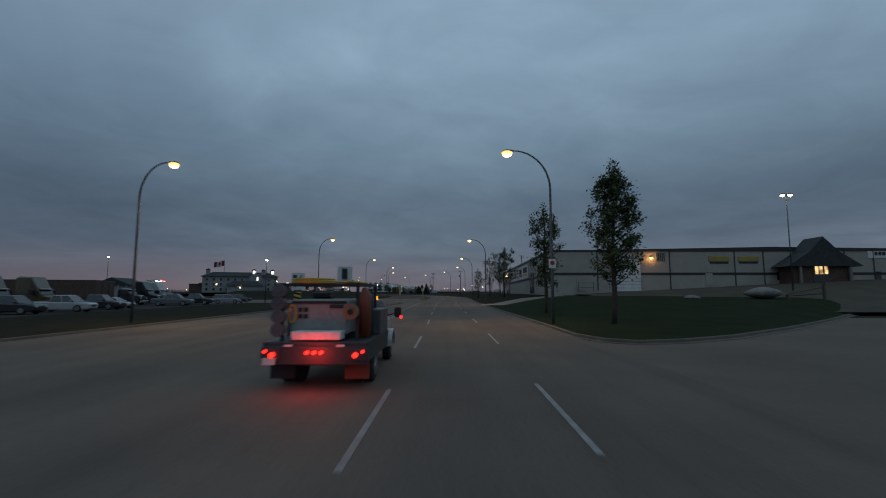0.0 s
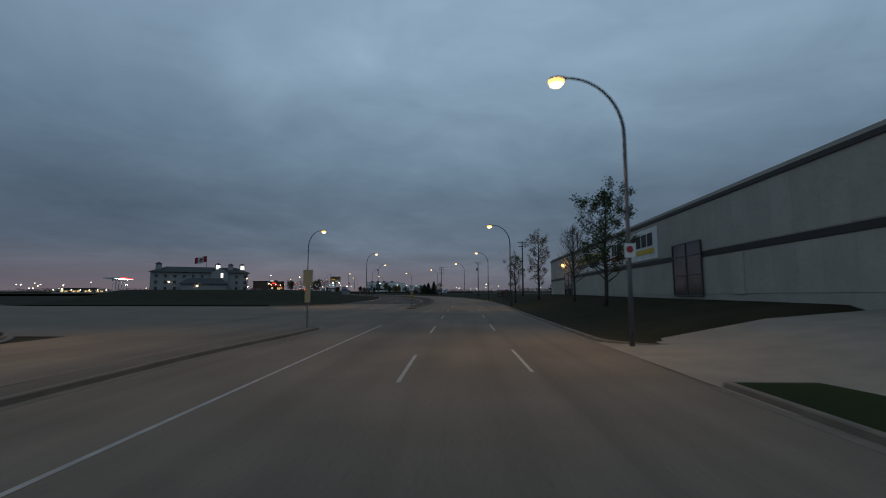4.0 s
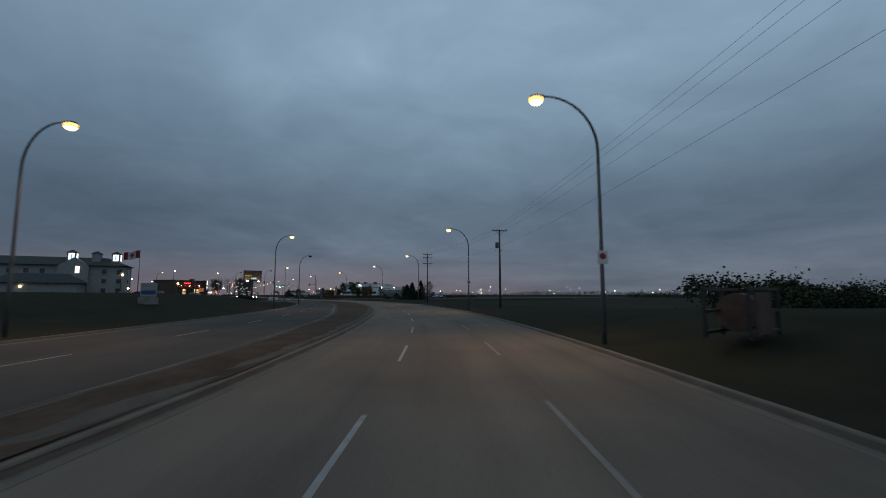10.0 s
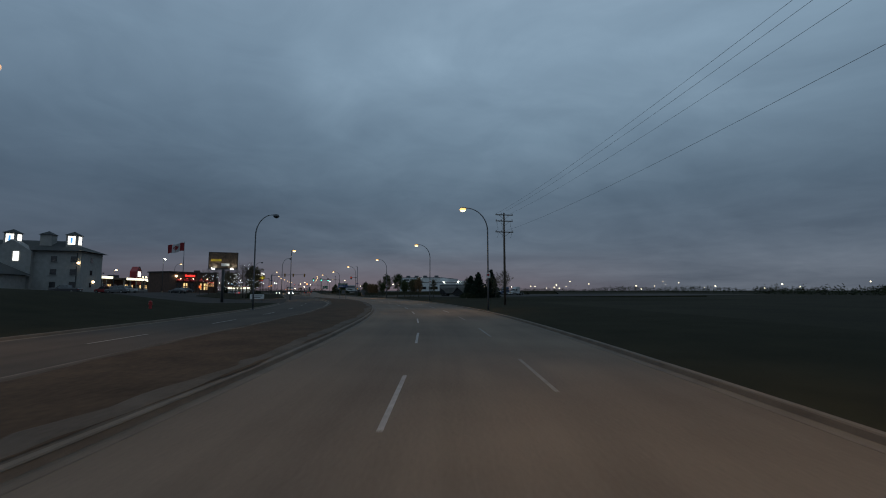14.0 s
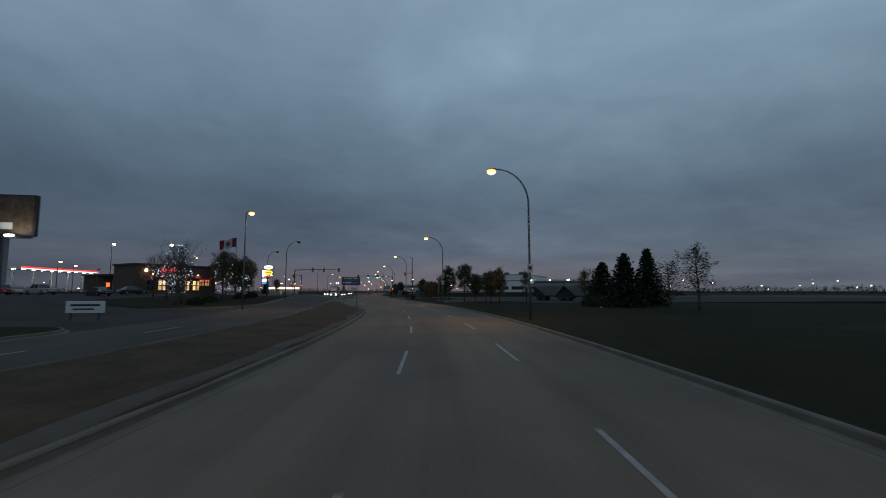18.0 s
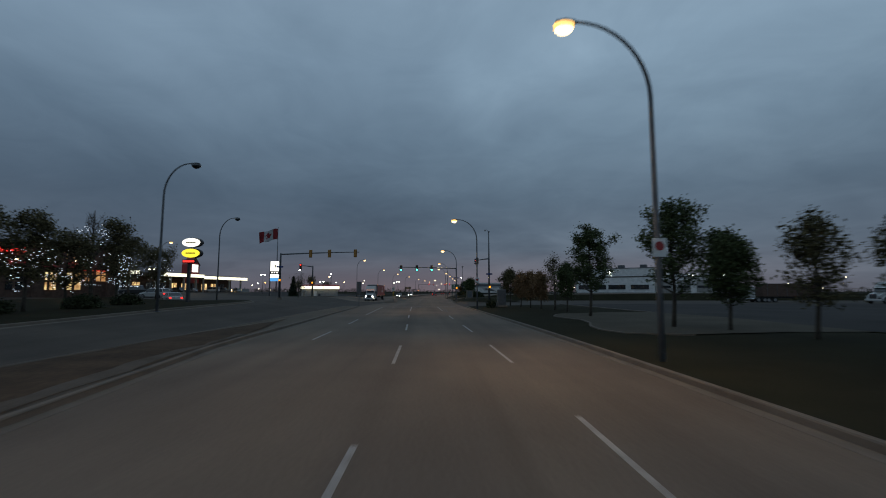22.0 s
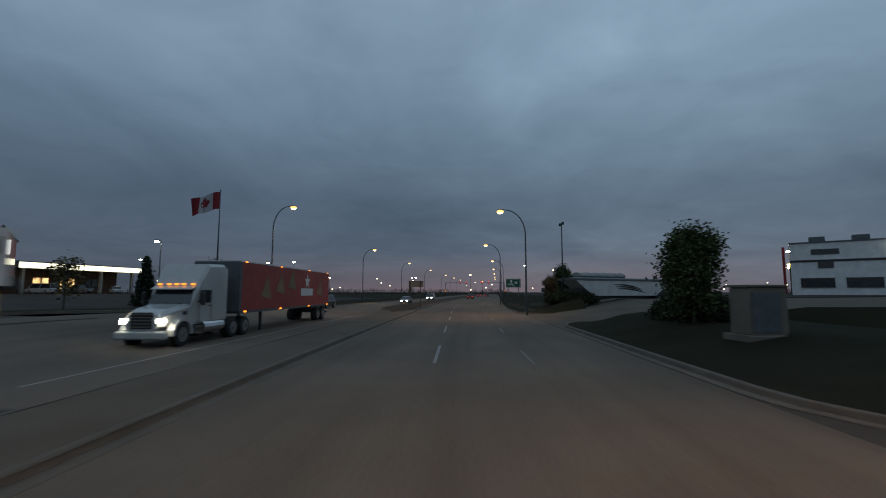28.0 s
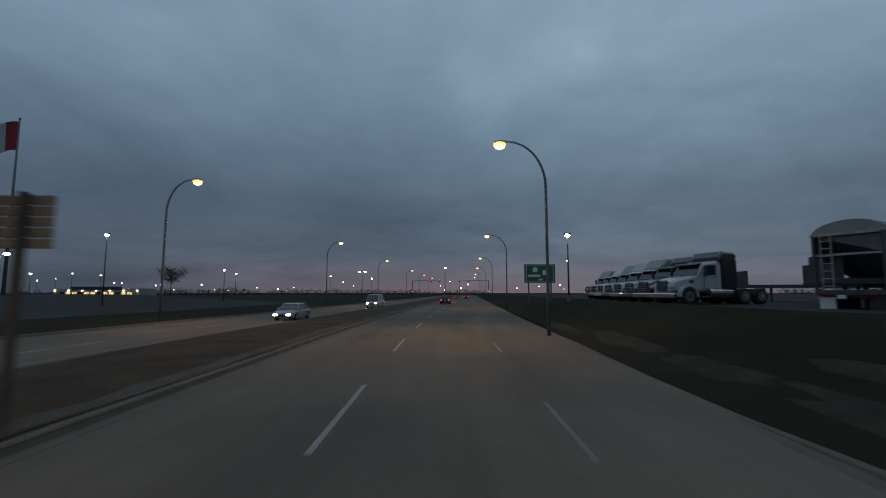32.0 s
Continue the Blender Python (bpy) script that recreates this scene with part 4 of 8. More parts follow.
# ---- traffic signals ----
def signal_head(parent, m, lit, back=False):
    head = part("signal_head", Mesh().box(0, 0, 0, 0.36, 0.22, 1.08, bevel=0.02), M_GOLDH, parent, "yellow three-lamp signal head", m=m)
    part("backboard", Mesh().box(0, -0.02, 0, 0.52, 0.02, 1.24, bevel=0.005), M_GOLDH if back else M_BLACK, head)
    for k, (z, colour) in enumerate(((0.34, G_RED), (0.0, G_AMBER), (-0.34, G_GREEN))):
        on = lit == "rag"[k]
        part("lens", Mesh().disc(0, -0.12, z, 0.155, "y", 0.03), colour if on else M_GLASS, head)
        part("visor", Mesh().loft([[(0.16 * math.cos(a), y, z + 0.16 * math.sin(a)) for a in np.linspace(-0.4, math.pi + 0.4, 9)] + [(0.145 * math.cos(a), y, z + 0.145 * math.sin(a)) for a in np.linspace(math.pi + 0.4, -0.4, 9)] for y in (-0.11, -0.32)]), M_BLACK, head)
    return head


def signal_mast(m, height, reach, heads, lit, arm_turn=0.0, back=False, top=None, label="", plate=True, post_lamp=None):
    mast = thing("traffic_signal", label, "traffic signal", m, group="traffic signals at the junction")
    part("footing", Mesh().tube([(0, 0, -0.2), (0, 0, 0.12)], 0.38, 12), M_CONC, mast)
    tall = top or height + 0.25
    part("pole", Mesh().tube([(0, 0, 0.1), (0, 0, height), (0, 0, tall)], [0.16, 0.13, 0.09], 12), M_STEEL, mast, smooth=True)
    turn = Matrix.Rotation(radians(arm_turn), 4, "Z")
    part("arm", Mesh().tube([turn @ Vector((-reach * t, 0, height + 0.25 * math.sin(t * 1.6))) for t in np.linspace(0, 1, 9)], list(np.linspace(0.12, 0.06, 9)), 10), M_STEEL, mast, smooth=True)
    for x in heads:
        signal_head(mast, turn @ Matrix.Translation((-x, -0.12, height + 0.05)) @ Matrix.Rotation(radians(180 if back else 0), 4, "Z"), lit, back)
    if plate:
        part("street_name_plate", Mesh().box(0.0, -0.2, 5.0, 1.0, 0.03, 0.25, bevel=0.005), M_BLUESIGN, mast)
    box = part("crossing_signal", Mesh().box(0.05, -0.28, 2.9, 0.42, 0.2, 0.42, bevel=0.02), M_GOLDH, mast)
    part("hand_lens", Mesh().box(0.05, -0.39, 2.9, 0.26, 0.01, 0.28, bevel=0.0), G_AMBER, box)
    return mast


signal_mast(stand(415.6, 7.2, 0.15), 7.0, 12.2, (5.2, 8.3, 11.6), "g", label="far-side signal mast showing three green lights")
signal_mast(stand(394, 11.0, 0.15), 7.5, 8.2, (6.9, 8.0), "r", arm_turn=-83, top=12.0, label="tall signal pole with an arm of two red heads")
cam_m = stand(394, 11.0, 0.15)
bracket = thing("camera_bracket", "small traffic camera on a bracket atop a pole", "traffic camera", cam_m)
part("clamp", Mesh().box(0, -0.05, 11.95, 0.3, 0.3, 0.12, bevel=0.02), M_STEEL, bracket)
part("arm", Mesh().tube([(0, 0, 12.0), (-0.3, -0.1, 12.25), (-0.55, -0.15, 12.2)], 0.03, 6), M_STEEL, bracket)
part("housing", Mesh().box(-0.62, -0.2, 12.12, 0.2, 0.42, 0.2, bevel=0.03), M_STONE, bracket)
signal_mast(stand(394.2, -22.5, 0.15), 7.0, -12.9, (-5.0, -8.1, -12.3), "", arm_turn=-9, back=True, label="signal mast with three yellow heads seen from behind")
post = signal_mast(stand(416, -22.9, 0.15), 6.2, 2.4, (2.5,), "r", label="short signal post with a single red head", plate=False)


# ---- chevron signs on the median noses ----
# sign back with the sodium lamplight mixed into its yellow-tan colour
M_SIGNBACK_LIT = tone2("lamp_tinted_sign_back", (0.34, 0.29, 0.17), 0.6)


def chevron_sign(s, d, turn=0.0, z=0.12):
    sign = thing("median_sign", "white arrow sign above a black and yellow striped marker", "road sign", stand(s, d, z, turn), group="median nose signs")
    part("post", Mesh().box(0, 0.04, 1.5, 0.09, 0.05, 3.0, bevel=0.01), M_STEEL, sign)
    part("panel", Mesh().box(0, 0, 2.7, 0.62, 0.02, 0.78, bevel=0.004), M_SIGNW, sign)
    part("arrow", Mesh().tube([(-0.14, -0.018, 2.45), (-0.06, -0.018, 2.62), (0.12, -0.018, 2.8), (0.14, -0.018, 2.98)], [0.05, 0.05, 0.05, 0.02], 6), M_INK, sign)
    part("nose_mark", Mesh().box(-0.14, -0.016, 2.86, 0.18, 0.012, 0.26, bevel=0.003), M_INK, sign)
    marker = part("striped_marker", Mesh().box(0, 0, 1.72, 0.32, 0.02, 0.98, bevel=0.004), M_YELLOW, sign)
    for k in range(5):
        z = 1.32 + k * 0.2
        part("stripe", Mesh().add([(-0.16, -0.013, z), (-0.16, -0.013, z + 0.1), (0.16, -0.013, z + 0.02), (0.16, -0.013, z - 0.08)], [(0, 1, 2, 3)]), M_INK, marker)


chevron_sign(20.6, -7.1)
chevron_sign(121.2, -6.8)
chevron_sign(418.8, -6.2)
back = thing("median_sign", "back of a tall median sign, coloured pale yellow as if lamplit", "road sign", stand(87.4, -8.9, 0.12), group="median nose signs")
part("post", Mesh().box(0, 0.05, 1.7, 0.08, 0.05, 3.4, bevel=0.01), M_STEEL, back)
part("panel", Mesh().box(0, 0, 3.0, 0.58, 0.02, 1.0, bevel=0.004), M_SIGNBACK_LIT, back)
part("marker", Mesh().box(0, 0, 2.0, 0.32, 0.02, 0.9, bevel=0.004), M_SIGNBACK_LIT, back)


# ---- large dealership building ----
dealer = thing("dealership_building", "long beige metal-clad farm machine dealership with dark trim", "building", facing(19.4, 78.9, 2.3, -1.5) @ Matrix.Rotation(radians(-0.65), 4, "X"))
# local x runs along the front, y along the roadside wall
WALL_H, LONG, WIDE = 7.3, 80.5, 78.0
part("wall", Mesh().box(0.15, LONG / 2, WALL_H / 2 - 0.5, 0.3, LONG, WALL_H + 1, bevel=0), M_BEIGE, dealer)
part("wall", Mesh().box(WIDE / 2, 0.0, WALL_H / 2 - 0.5, WIDE - 0.6, 0.3, WALL_H + 1), M_BEIGE, dealer)
part("wall", Mesh().box(WIDE / 2, LONG - 0.16, WALL_H / 2 - 0.5, WIDE - 0.6, 0.3, WALL_H + 1), M_BEIGE, dealer)
part("wall", Mesh().box(WIDE, LONG / 2, WALL_H / 2 - 0.5, 0.3, LONG, WALL_H + 1), M_BEIGE, dealer)
part("roof", Mesh().prism([(-0.1, WALL_H), (WIDE / 2, WALL_H + 0.6), (WIDE + 0.1, WALL_H)], "y", -0.1, LONG + 0.1), M_TRIM, dealer)
part("eave_trim", Mesh().box(-0.04, LONG / 2, WALL_H - 0.05, 0.14, LONG + 0.5, 0.3), M_TRIM, dealer)
part("eave_trim", Mesh().box(WIDE / 2, -0.2, WALL_H - 0.05, WIDE, 0.14, 0.3), M_TRIM, dealer)
part("band", Mesh().box(-0.03, LONG / 2, 3.15, 0.08, LONG, 0.42), M_TRIM, dealer, "dark brown wall band")
part("band", Mesh().box(WIDE / 2, -0.18, 3.15, WIDE - 0.7, 0.08, 0.42), M_TRIM, dealer, "dark brown wall band")
for x in (8.0, 20.7, 32.0, 37.0, 51.0, 55.9, 62.0, 70.0):
    part("downpipe", Mesh().box(x, -0.2, WALL_H / 2, 0.14, 0.12, WALL_H - 0.3, bevel=0.02), M_TRIM, dealer)
for k in range(41):
    part("wall_panel", Mesh().box(-0.012, 1.0 + k * 1.94, 5.55, 0.03, 1.92, 4.25, bevel=0.006), M_BEIGE, dealer)
    part("wall_panel", Mesh().box(-0.012, 1.0 + k * 1.94, 1.47, 0.03, 1.92, 2.86, bevel=0.006), M_BEIGE, dealer)


def side_face(y, z, x=-0.08):
    """A pose on the roadside wall: x runs towards the near end so that writing reads right."""
    return Matrix.Translation((x, y, z)) @ Matrix.Rotation(radians(-90), 4, "Z") @ Matrix.Rotation(radians(90), 4, "X")


# roadside sign boards
def board(y0, y1, z0, z1, material=None, name="sign_board"):
    return part(name, Mesh().box(-0.07, (y0 + y1) / 2, (z0 + z1) / 2, 0.06, y1 - y0, z1 - z0, bevel=0.01), material or M_SIGNW, dealer)


def wall_words(word, y0, y1, z, high, bold=0.0):
    """Lettering stretched to run from y1 down to y0 along the wall."""
    o = lettering(word, 1.0, M_INK, dealer, Matrix.Identity(4), bold=bold)
    xs, ys = [v.co.x for v in o.data.vertices], [v.co.y for v in o.data.vertices]
    k = Matrix.Diagonal(((y1 - y0) / (max(xs) - min(xs)), high / (max(ys) - min(ys)), 1, 1))
    o.matrix_basis = side_face((y0 + y1) / 2, z, -0.12) @ k @ Matrix.Translation((-(max(xs) + min(xs)) / 2, -(max(ys) + min(ys)) / 2, 0))


def wall_mark(y0, y1, z, high):
    """A maker's mark as four plain dark blocks along the wall."""
    w = (y1 - y0) / 4
    for k in range(4):
        part("mark_block", Mesh().box(-0.12, y0 + w * (k + 0.5), z, 0.02, w * 0.84, high, bevel=0.008), M_INK, dealer)


board(25.6, 33.9, 3.55, 6.7)
board(34.0, 44.0, 3.55, 6.7)
board(44.1, 57.5, 3.55, 6.7)
wall_mark(26.6, 32.6, 5.55, 1.3)
part("mark_bar", Mesh().box(-0.12, 29.6, 4.4, 0.02, 6.4, 0.5), M_YELLOW, dealer)
wall_mark(35.5, 39.1, 5.5, 1.35)
part("mark_bar", Mesh().box(-0.12, 36.7, 4.42, 0.02, 5.2, 0.55), M_RED, dealer)
part("mark_block", Mesh().box(-0.12, 34.85, 5.5, 0.02, 0.26, 1.1), M_RED, dealer)
part("mark_block", Mesh().box(-0.12, 34.55, 5.5, 0.02, 0.2, 1.25), M_INK, dealer)
part("mark_block", Mesh().box(-0.12, 34.25, 5.5, 0.02, 0.26, 1.1), M_RED, dealer)
for k, word in enumerate(("SASKATOON", "TRAINING", "CENTER")):
    wall_words(word, 39.7 + (0.0, 0.5, 0.9)[k], 43.7, 6.15 - k * 0.8, 0.52, 0.01)
M_DULLYEL = tone2("faded_yellow_sign", (0.36, 0.27, 0.05), 0.55)
for y0, y1 in ((44.5, 49.9), (50.6, 57.0)):
    w = y1 - y0
    arch = [(y0 + w * t, 4.05 + 0.28 * abs(2 * t - 1) ** 2.2) for t in np.linspace(0, 1, 13)]
    crown = [(y0 + w * t, 5.95 - 0.1 * abs(2 * t - 1) ** 2) for t in np.linspace(1, 0, 13)]
    wave = [(y0 + w * t, 4.95 - 0.22 * math.sin(math.pi * t)) for t in np.linspace(1, 0, 13)]
    part("badge_base", Mesh().prism([(a, b) for a, b in arch] + wave, "x", -0.13, -0.1), M_BLUEBLK, dealer)
    part("yellow_badge", Mesh().prism(wave[::-1] + crown, "x", -0.132, -0.1), M_DULLYEL, dealer, "faded yellow sign panel")
    part("badge_writing", Mesh().box(-0.145, (y0 + y1) / 2 - 0.4, 5.42, 0.02, w * 0.66, 0.3), M_BLUEBLK, dealer)
    part("badge_dot", Mesh().disc(-0.14, y1 - 0.75, 5.42, 0.32, "x", 0.02), M_BLUEBLK, dealer)
part("small_words", Mesh().box(-0.12, 41.6, 3.95, 0.02, 3.2, 0.16), M_INK, dealer)


def opening(y0, y1, z0, z1, label, bars):
    w = part("window", Mesh().box(-0.1, (y0 + y1) / 2, (z0 + z1) / 2, 0.06, y1 - y0, z1 - z0), M_GLASS, dealer, label)
    for z in (z0, z1, *bars):
        part("frame_rail", Mesh().box(-0.15, (y0 + y1) / 2, z, 0.07, y1 - y0 + 0.1, 0.09), M_STEEL, w)
    for y in (y0, (y0 + y1) / 2, y1):
        part("frame_post", Mesh().box(-0.15, y, (z0 + z1) / 2, 0.07, 0.09, z1 - z0), M_DSTEEL, w)


opening(17.7, 22.5, -0.1, 4.3, "tall dark glazed entrance with steel bars", (1.6, 3.2))
opening(61.0, 66.5, 0.05, 4.1, "dark glazed entrance with steel rails", (1.3, 2.7))
part("door", Mesh().box(-0.06, 71.85, 1.25, 0.06, 1.7, 2.5, bevel=0.01), M_BEIGE, dealer, "plain beige steel door")
part("door", Mesh().box(-0.06, 13.2, 1.4, 0.06, 1.4, 2.8, bevel=0.01), M_BEIGE, dealer, "plain beige steel door")


def wall_lamp(x, y, z, nx, ny, light=60.0):
    w = part("wall_lamp", Mesh().box(x + nx * 0.15, y + ny * 0.15, z + 0.2, 0.4, 0.4, 0.14, bevel=0.03), M_DSTEEL, dealer, "glowing orange wall lamp")
    part("lens", Mesh().box(x + nx * 0.24, y + ny * 0.24, z, 0.34, 0.34, 0.34, bevel=0.06), G_ORANGE, w)
    data = bpy.data.lights.new("wall_light", "POINT")
    data.energy, data.color, data.shadow_soft_size = light, (1.0, 0.45, 0.12), 0.15
    ob = new("wall_light", data)
    ob.matrix_basis = dealer.matrix_basis @ Matrix.Translation((x + nx * 0.7, y + ny * 0.7, z))


wall_lamp(0, 67.5, 5.7, -1, 0)
wall_lamp(17.4, -0.15, 5.9, 0, -1)
for k in range(5):
    part("vent_slat", Mesh().box(18.5 + k * 0.32, -0.2, 6.1, 0.1, 0.1, 1.5), M_TRIM, dealer)
# front wall: big door, boards, windows, gabled porch
part("roller_door", Mesh().box(13.0, -0.2, 3.0, 5.2, 0.12, 6.0, bevel=0.02), M_STUCCO, dealer, "large pale roller door")
for k in range(10):
    part("door_slat", Mesh().box(13.0, -0.27, 0.35 + k * 0.58, 5.0, 0.03, 0.52, bevel=0.01), M_WHITE, dealer)
part("door", Mesh().box(5.1, -0.2, 1.3, 1.7, 0.1, 2.5), M_BEIGE, dealer)
part("door", Mesh().box(27.4, -0.2, 2.2, 1.2, 0.1, 2.1), M_BEIGE, dealer)
part("gate_rail", Mesh().box(5.6, -1.2, 1.5, 2.6, 0.08, 0.08).box(5.6, -1.2, 0.7, 2.6, 0.08, 0.08).box(4.3, -1.2, 0.8, 0.1, 0.1, 1.7).box(6.9, -1.2, 0.8, 0.1, 0.1, 1.7), M_STEEL, dealer)
for x in (29.3, 34.4):
    part("oval_badge", Mesh().box(x, -0.22, 5.75, 3.6, 0.08, 0.9, bevel=0.03), M_DULLYEL, dealer)
    part("badge_base", Mesh().box(x, -0.21, 5.2, 3.2, 0.08, 0.5, bevel=0.03), M_BLUEBLK, dealer)
part("sign_board", Mesh().box(58.0, -0.2, 6.6, 6, 0.08, 1.5), M_SIGNW, dealer)
for k in range(4):
    part("mark_block", Mesh().box(56.4 + k * 0.66, -0.255, 6.65, 0.54, 0.02, 0.64, bevel=0.008), M_INK, dealer)
for x in (39.6, 41.0, 56.5, 58.5):
    part("window", Mesh().box(x, -0.18, 2.75, 0.9, 0.08, 1.5), M_GLASS, dealer)
porch = part("porch", Mesh().box(44.3, -1.8, 2.6, 9.6, 3.4, 3.6), M_BRICK, dealer, "dark porch with a steep gable roof")
part("porch_roof", Mesh().prism([(38.2, 4.2), (41.9, 6.6), (44.3, 9.2), (46.9, 6.6), (50.6, 4.2)], "y", -4.2, 0.0), M_ROOF, porch)
for x in (43.35, 44.05, 44.9):
    part("porch_window", Mesh().box(x, -3.56, 3.75, 0.5, 0.08, 1.7, bevel=0.01), G_SHOP, porch, "narrow lit glass entrance pane")
part("porch_door", Mesh().box(44.1, -3.53, 2.5, 2.6, 0.06, 4.2, bevel=0.01), M_GLASS, porch, "dark glazed entrance")
for x in (40.4, 48.6):
    part("porch_post", Mesh().box(x, -3.9, 2.6, 0.35, 0.35, 3.6, bevel=0.03), M_STONE, porch)


# ---- generic low building ----
def hall(name, label, m, wide, deep, tall, wall, roof=None, parapet=0.3):
    b = thing(name, label, "building", m)
    part("wall", Mesh().box(0, deep / 2, tall / 2, wide, deep, tall, bevel=0.0), wall, b)
    part("roof", Mesh().box(0, deep / 2, tall + 0.06, wide - 0.5, deep - 0.5, 0.12), roof or M_ROOF, b)
    part("parapet", Mesh().box(0, 0.0, tall + parapet / 2, wide + 0.2, 0.3, parapet), M_TRIM, b)
    return b


# ---- hotel with small roof towers; x runs left from the front right corner ----
hotel = thing("hotel", "pale three-storey hotel with dark hipped roof and lit roof towers", "building", facing(-110.0, 295.0, 1.8, 27))
part("wall", Mesh().box(-22, 5.75, 4.3, 44, 11.5, 11.6), M_STUCCO, hotel)
part("roof", Mesh().add([(-45, -1, 10.1), (1, -1, 10.1), (1, 12.5, 10.1), (-45, 12.5, 10.1), (-38, 5.7, 13.0), (-6, 5.7, 13.0)], [(0, 1, 5, 4), (1, 2, 5), (2, 3, 4, 5), (3, 0, 4), (0, 3, 2, 1)]), M_ROOF, hotel)
for x, y in ((-41, 3.0), (-14.5, 1.2), (-8.5, 3.4), (-3.0, 3.0)):
    t = part("roof_tower", Mesh().box(x, y, 12.2, 2.4, 2.4, 4.0), M_STUCCO, hotel)
    part("tower_roof", Mesh().add([(x - 1.5, y - 1.5, 14.2), (x + 1.5, y - 1.5, 14.2), (x + 1.5, y + 1.5, 14.2), (x - 1.5, y + 1.5, 14.2), (x, y, 15.2)], [(0, 1, 4), (1, 2, 4), (2, 3, 4), (3, 0, 4), (3, 2, 1, 0)]), M_ROOF, t)
    if x in (-14.5, -3.0):
        for dx, dy, w, d in ((0, -1.25, 1.5, 0.1), (1.25, 0, 0.1, 1.5)):
            part("lit_badge", Mesh().box(x + dx, y + dy, 12.9, w, d, 2.1, bevel=0.02), G_WHTSIGN, t, "glowing white square badge")
        part("badge_stroke", Mesh().box(x, y - 1.32, 12.9, 0.4, 0.04, 1.3, bevel=0.02), G_BLUSIGN, t)
part("centre_gable", Mesh().prism([(-17.5, 0), (-9.5, 0), (-9.5, 9.8), (-13.5, 12.6), (-17.5, 9.8)], "y", -1.2, 2.0), M_STUCCO, hotel)
part("lit_badge", Mesh().box(-12.4, -1.27, 8.6, 1.1, 0.1, 2.2, bevel=0.02), G_WHTSIGN, hotel)
annex = part("annex", Mesh().box(-20, -6, 1.8, 20, 9, 4.6), M_STUCCO, hotel)
part("annex_roof", Mesh().add([(-31, -11.5, 4.1), (-9, -11.5, 4.1), (-9, -1.3, 4.1), (-31, -1.3, 4.1), (-27, -6, 7.0), (-13, -6, 7.0)], [(0, 1, 5, 4), (1, 2, 5), (2, 3, 4, 5), (3, 0, 4), (0, 3, 2, 1)]), M_ROOF, annex)
for k in range(11):
    for f in range(3):
        x = -41.5 + k * 4.0
        if not -18 < x < -9:
            w = part("window", Mesh().box(x, -0.03, 1.9 + f * 3.1, 1.2, 0.14, 1.4), M_GLASS, hotel)
            part("sill", Mesh().box(x, -0.1, 1.14 + f * 3.1, 1.5, 0.24, 0.12), M_STUCCO, w)
for f in range(3):
    part("window", Mesh().box(0.03, 5.4, 1.9 + f * 3.1, 0.14, 1.0, 1.2), M_GLASS, hotel)
part("downpipe", Mesh().box(-0.8, -0.1, 4.8, 0.14, 0.14, 9.8), M_DSTEEL, hotel)
for x, y, z in ((0.2, 6.6, 2.7), (-0.4, -0.3, 7.2), (-23, -10.7, 3.0), (-36, -0.3, 5.0)):
    part("wall_lamp", Mesh().box(x, y, z, 0.45, 0.3, 0.45, bevel=0.08), G_WARM, hotel)

# ---- restaurant with a red sign ----
rest = thing("restaurant", "dark brown brick restaurant with red sign and lit windows", "building", facing(-111.3, 334.6, 1.7, 80) @ Matrix.Diagonal((0.82, 1, 1, 1)))
part("wall", Mesh().box(0, 4.6, 3.0, 22, 9.2, 6.8), M_BRICK, rest)
part("cornice", Mesh().box(0, 4.6, 6.5, 22.6, 9.8, 0.4, bevel=0.05), M_TRIM, rest)
part("corner_tower", Mesh().box(1.6, 0.4, 3.5, 1.3, 1.6, 7.6, bevel=0.03), M_BRICK, rest)
part("corner_tower", Mesh().box(10.4, 0.2, 3.3, 1.4, 1.6, 7.2, bevel=0.03), M_BRICK, rest)
sign = part("sign_script", Mesh().box(-2.2, -0.3, 5.35, 4.4, 0.1, 0.34, bevel=0.1), G_REDSIGN, rest, "glowing red script sign")
for k, (dx, h) in enumerate(((-1.9, 0.8), (-0.6, 0.5), (0.3, 0.75), (1.2, 0.5), (2.0, 0.7))):
    part("sign_stroke", Mesh().box(-2.2 + dx, -0.32, 5.45, 0.34, 0.1, h, bevel=0.1), G_REDSIGN, rest)
for k in range(5):
    x = -6.8 + k * 2.9 + (0.8 if k > 2 else 0)
    lit = k in (1, 3, 4)
    part("awning", Mesh().prism([(-0.1, 4.3), (-1.0, 3.75), (-1.0, 3.6), (-0.1, 3.6)], "x", x - 0.95, x + 0.95), M_RED, rest, "red window awning")
    part("awning_lamp", Mesh().box(x, -0.7, 4.4, 0.26, 0.22, 0.18, bevel=0.05), G_REDSIGN if k % 2 else G_WARM, rest)
    w = part("window", Mesh().box(x, -0.03, 1.9, 1.75, 0.12, 2.1), G_SHOP if lit else M_GLASS, rest, "warm lit window" if lit else "dark window")
    part("mullion", Mesh().box(x, -0.1, 1.9, 0.3, 0.06, 2.1).box(x, -0.1, 1.9, 1.75, 0.06, 0.22), M_BRICK, w)
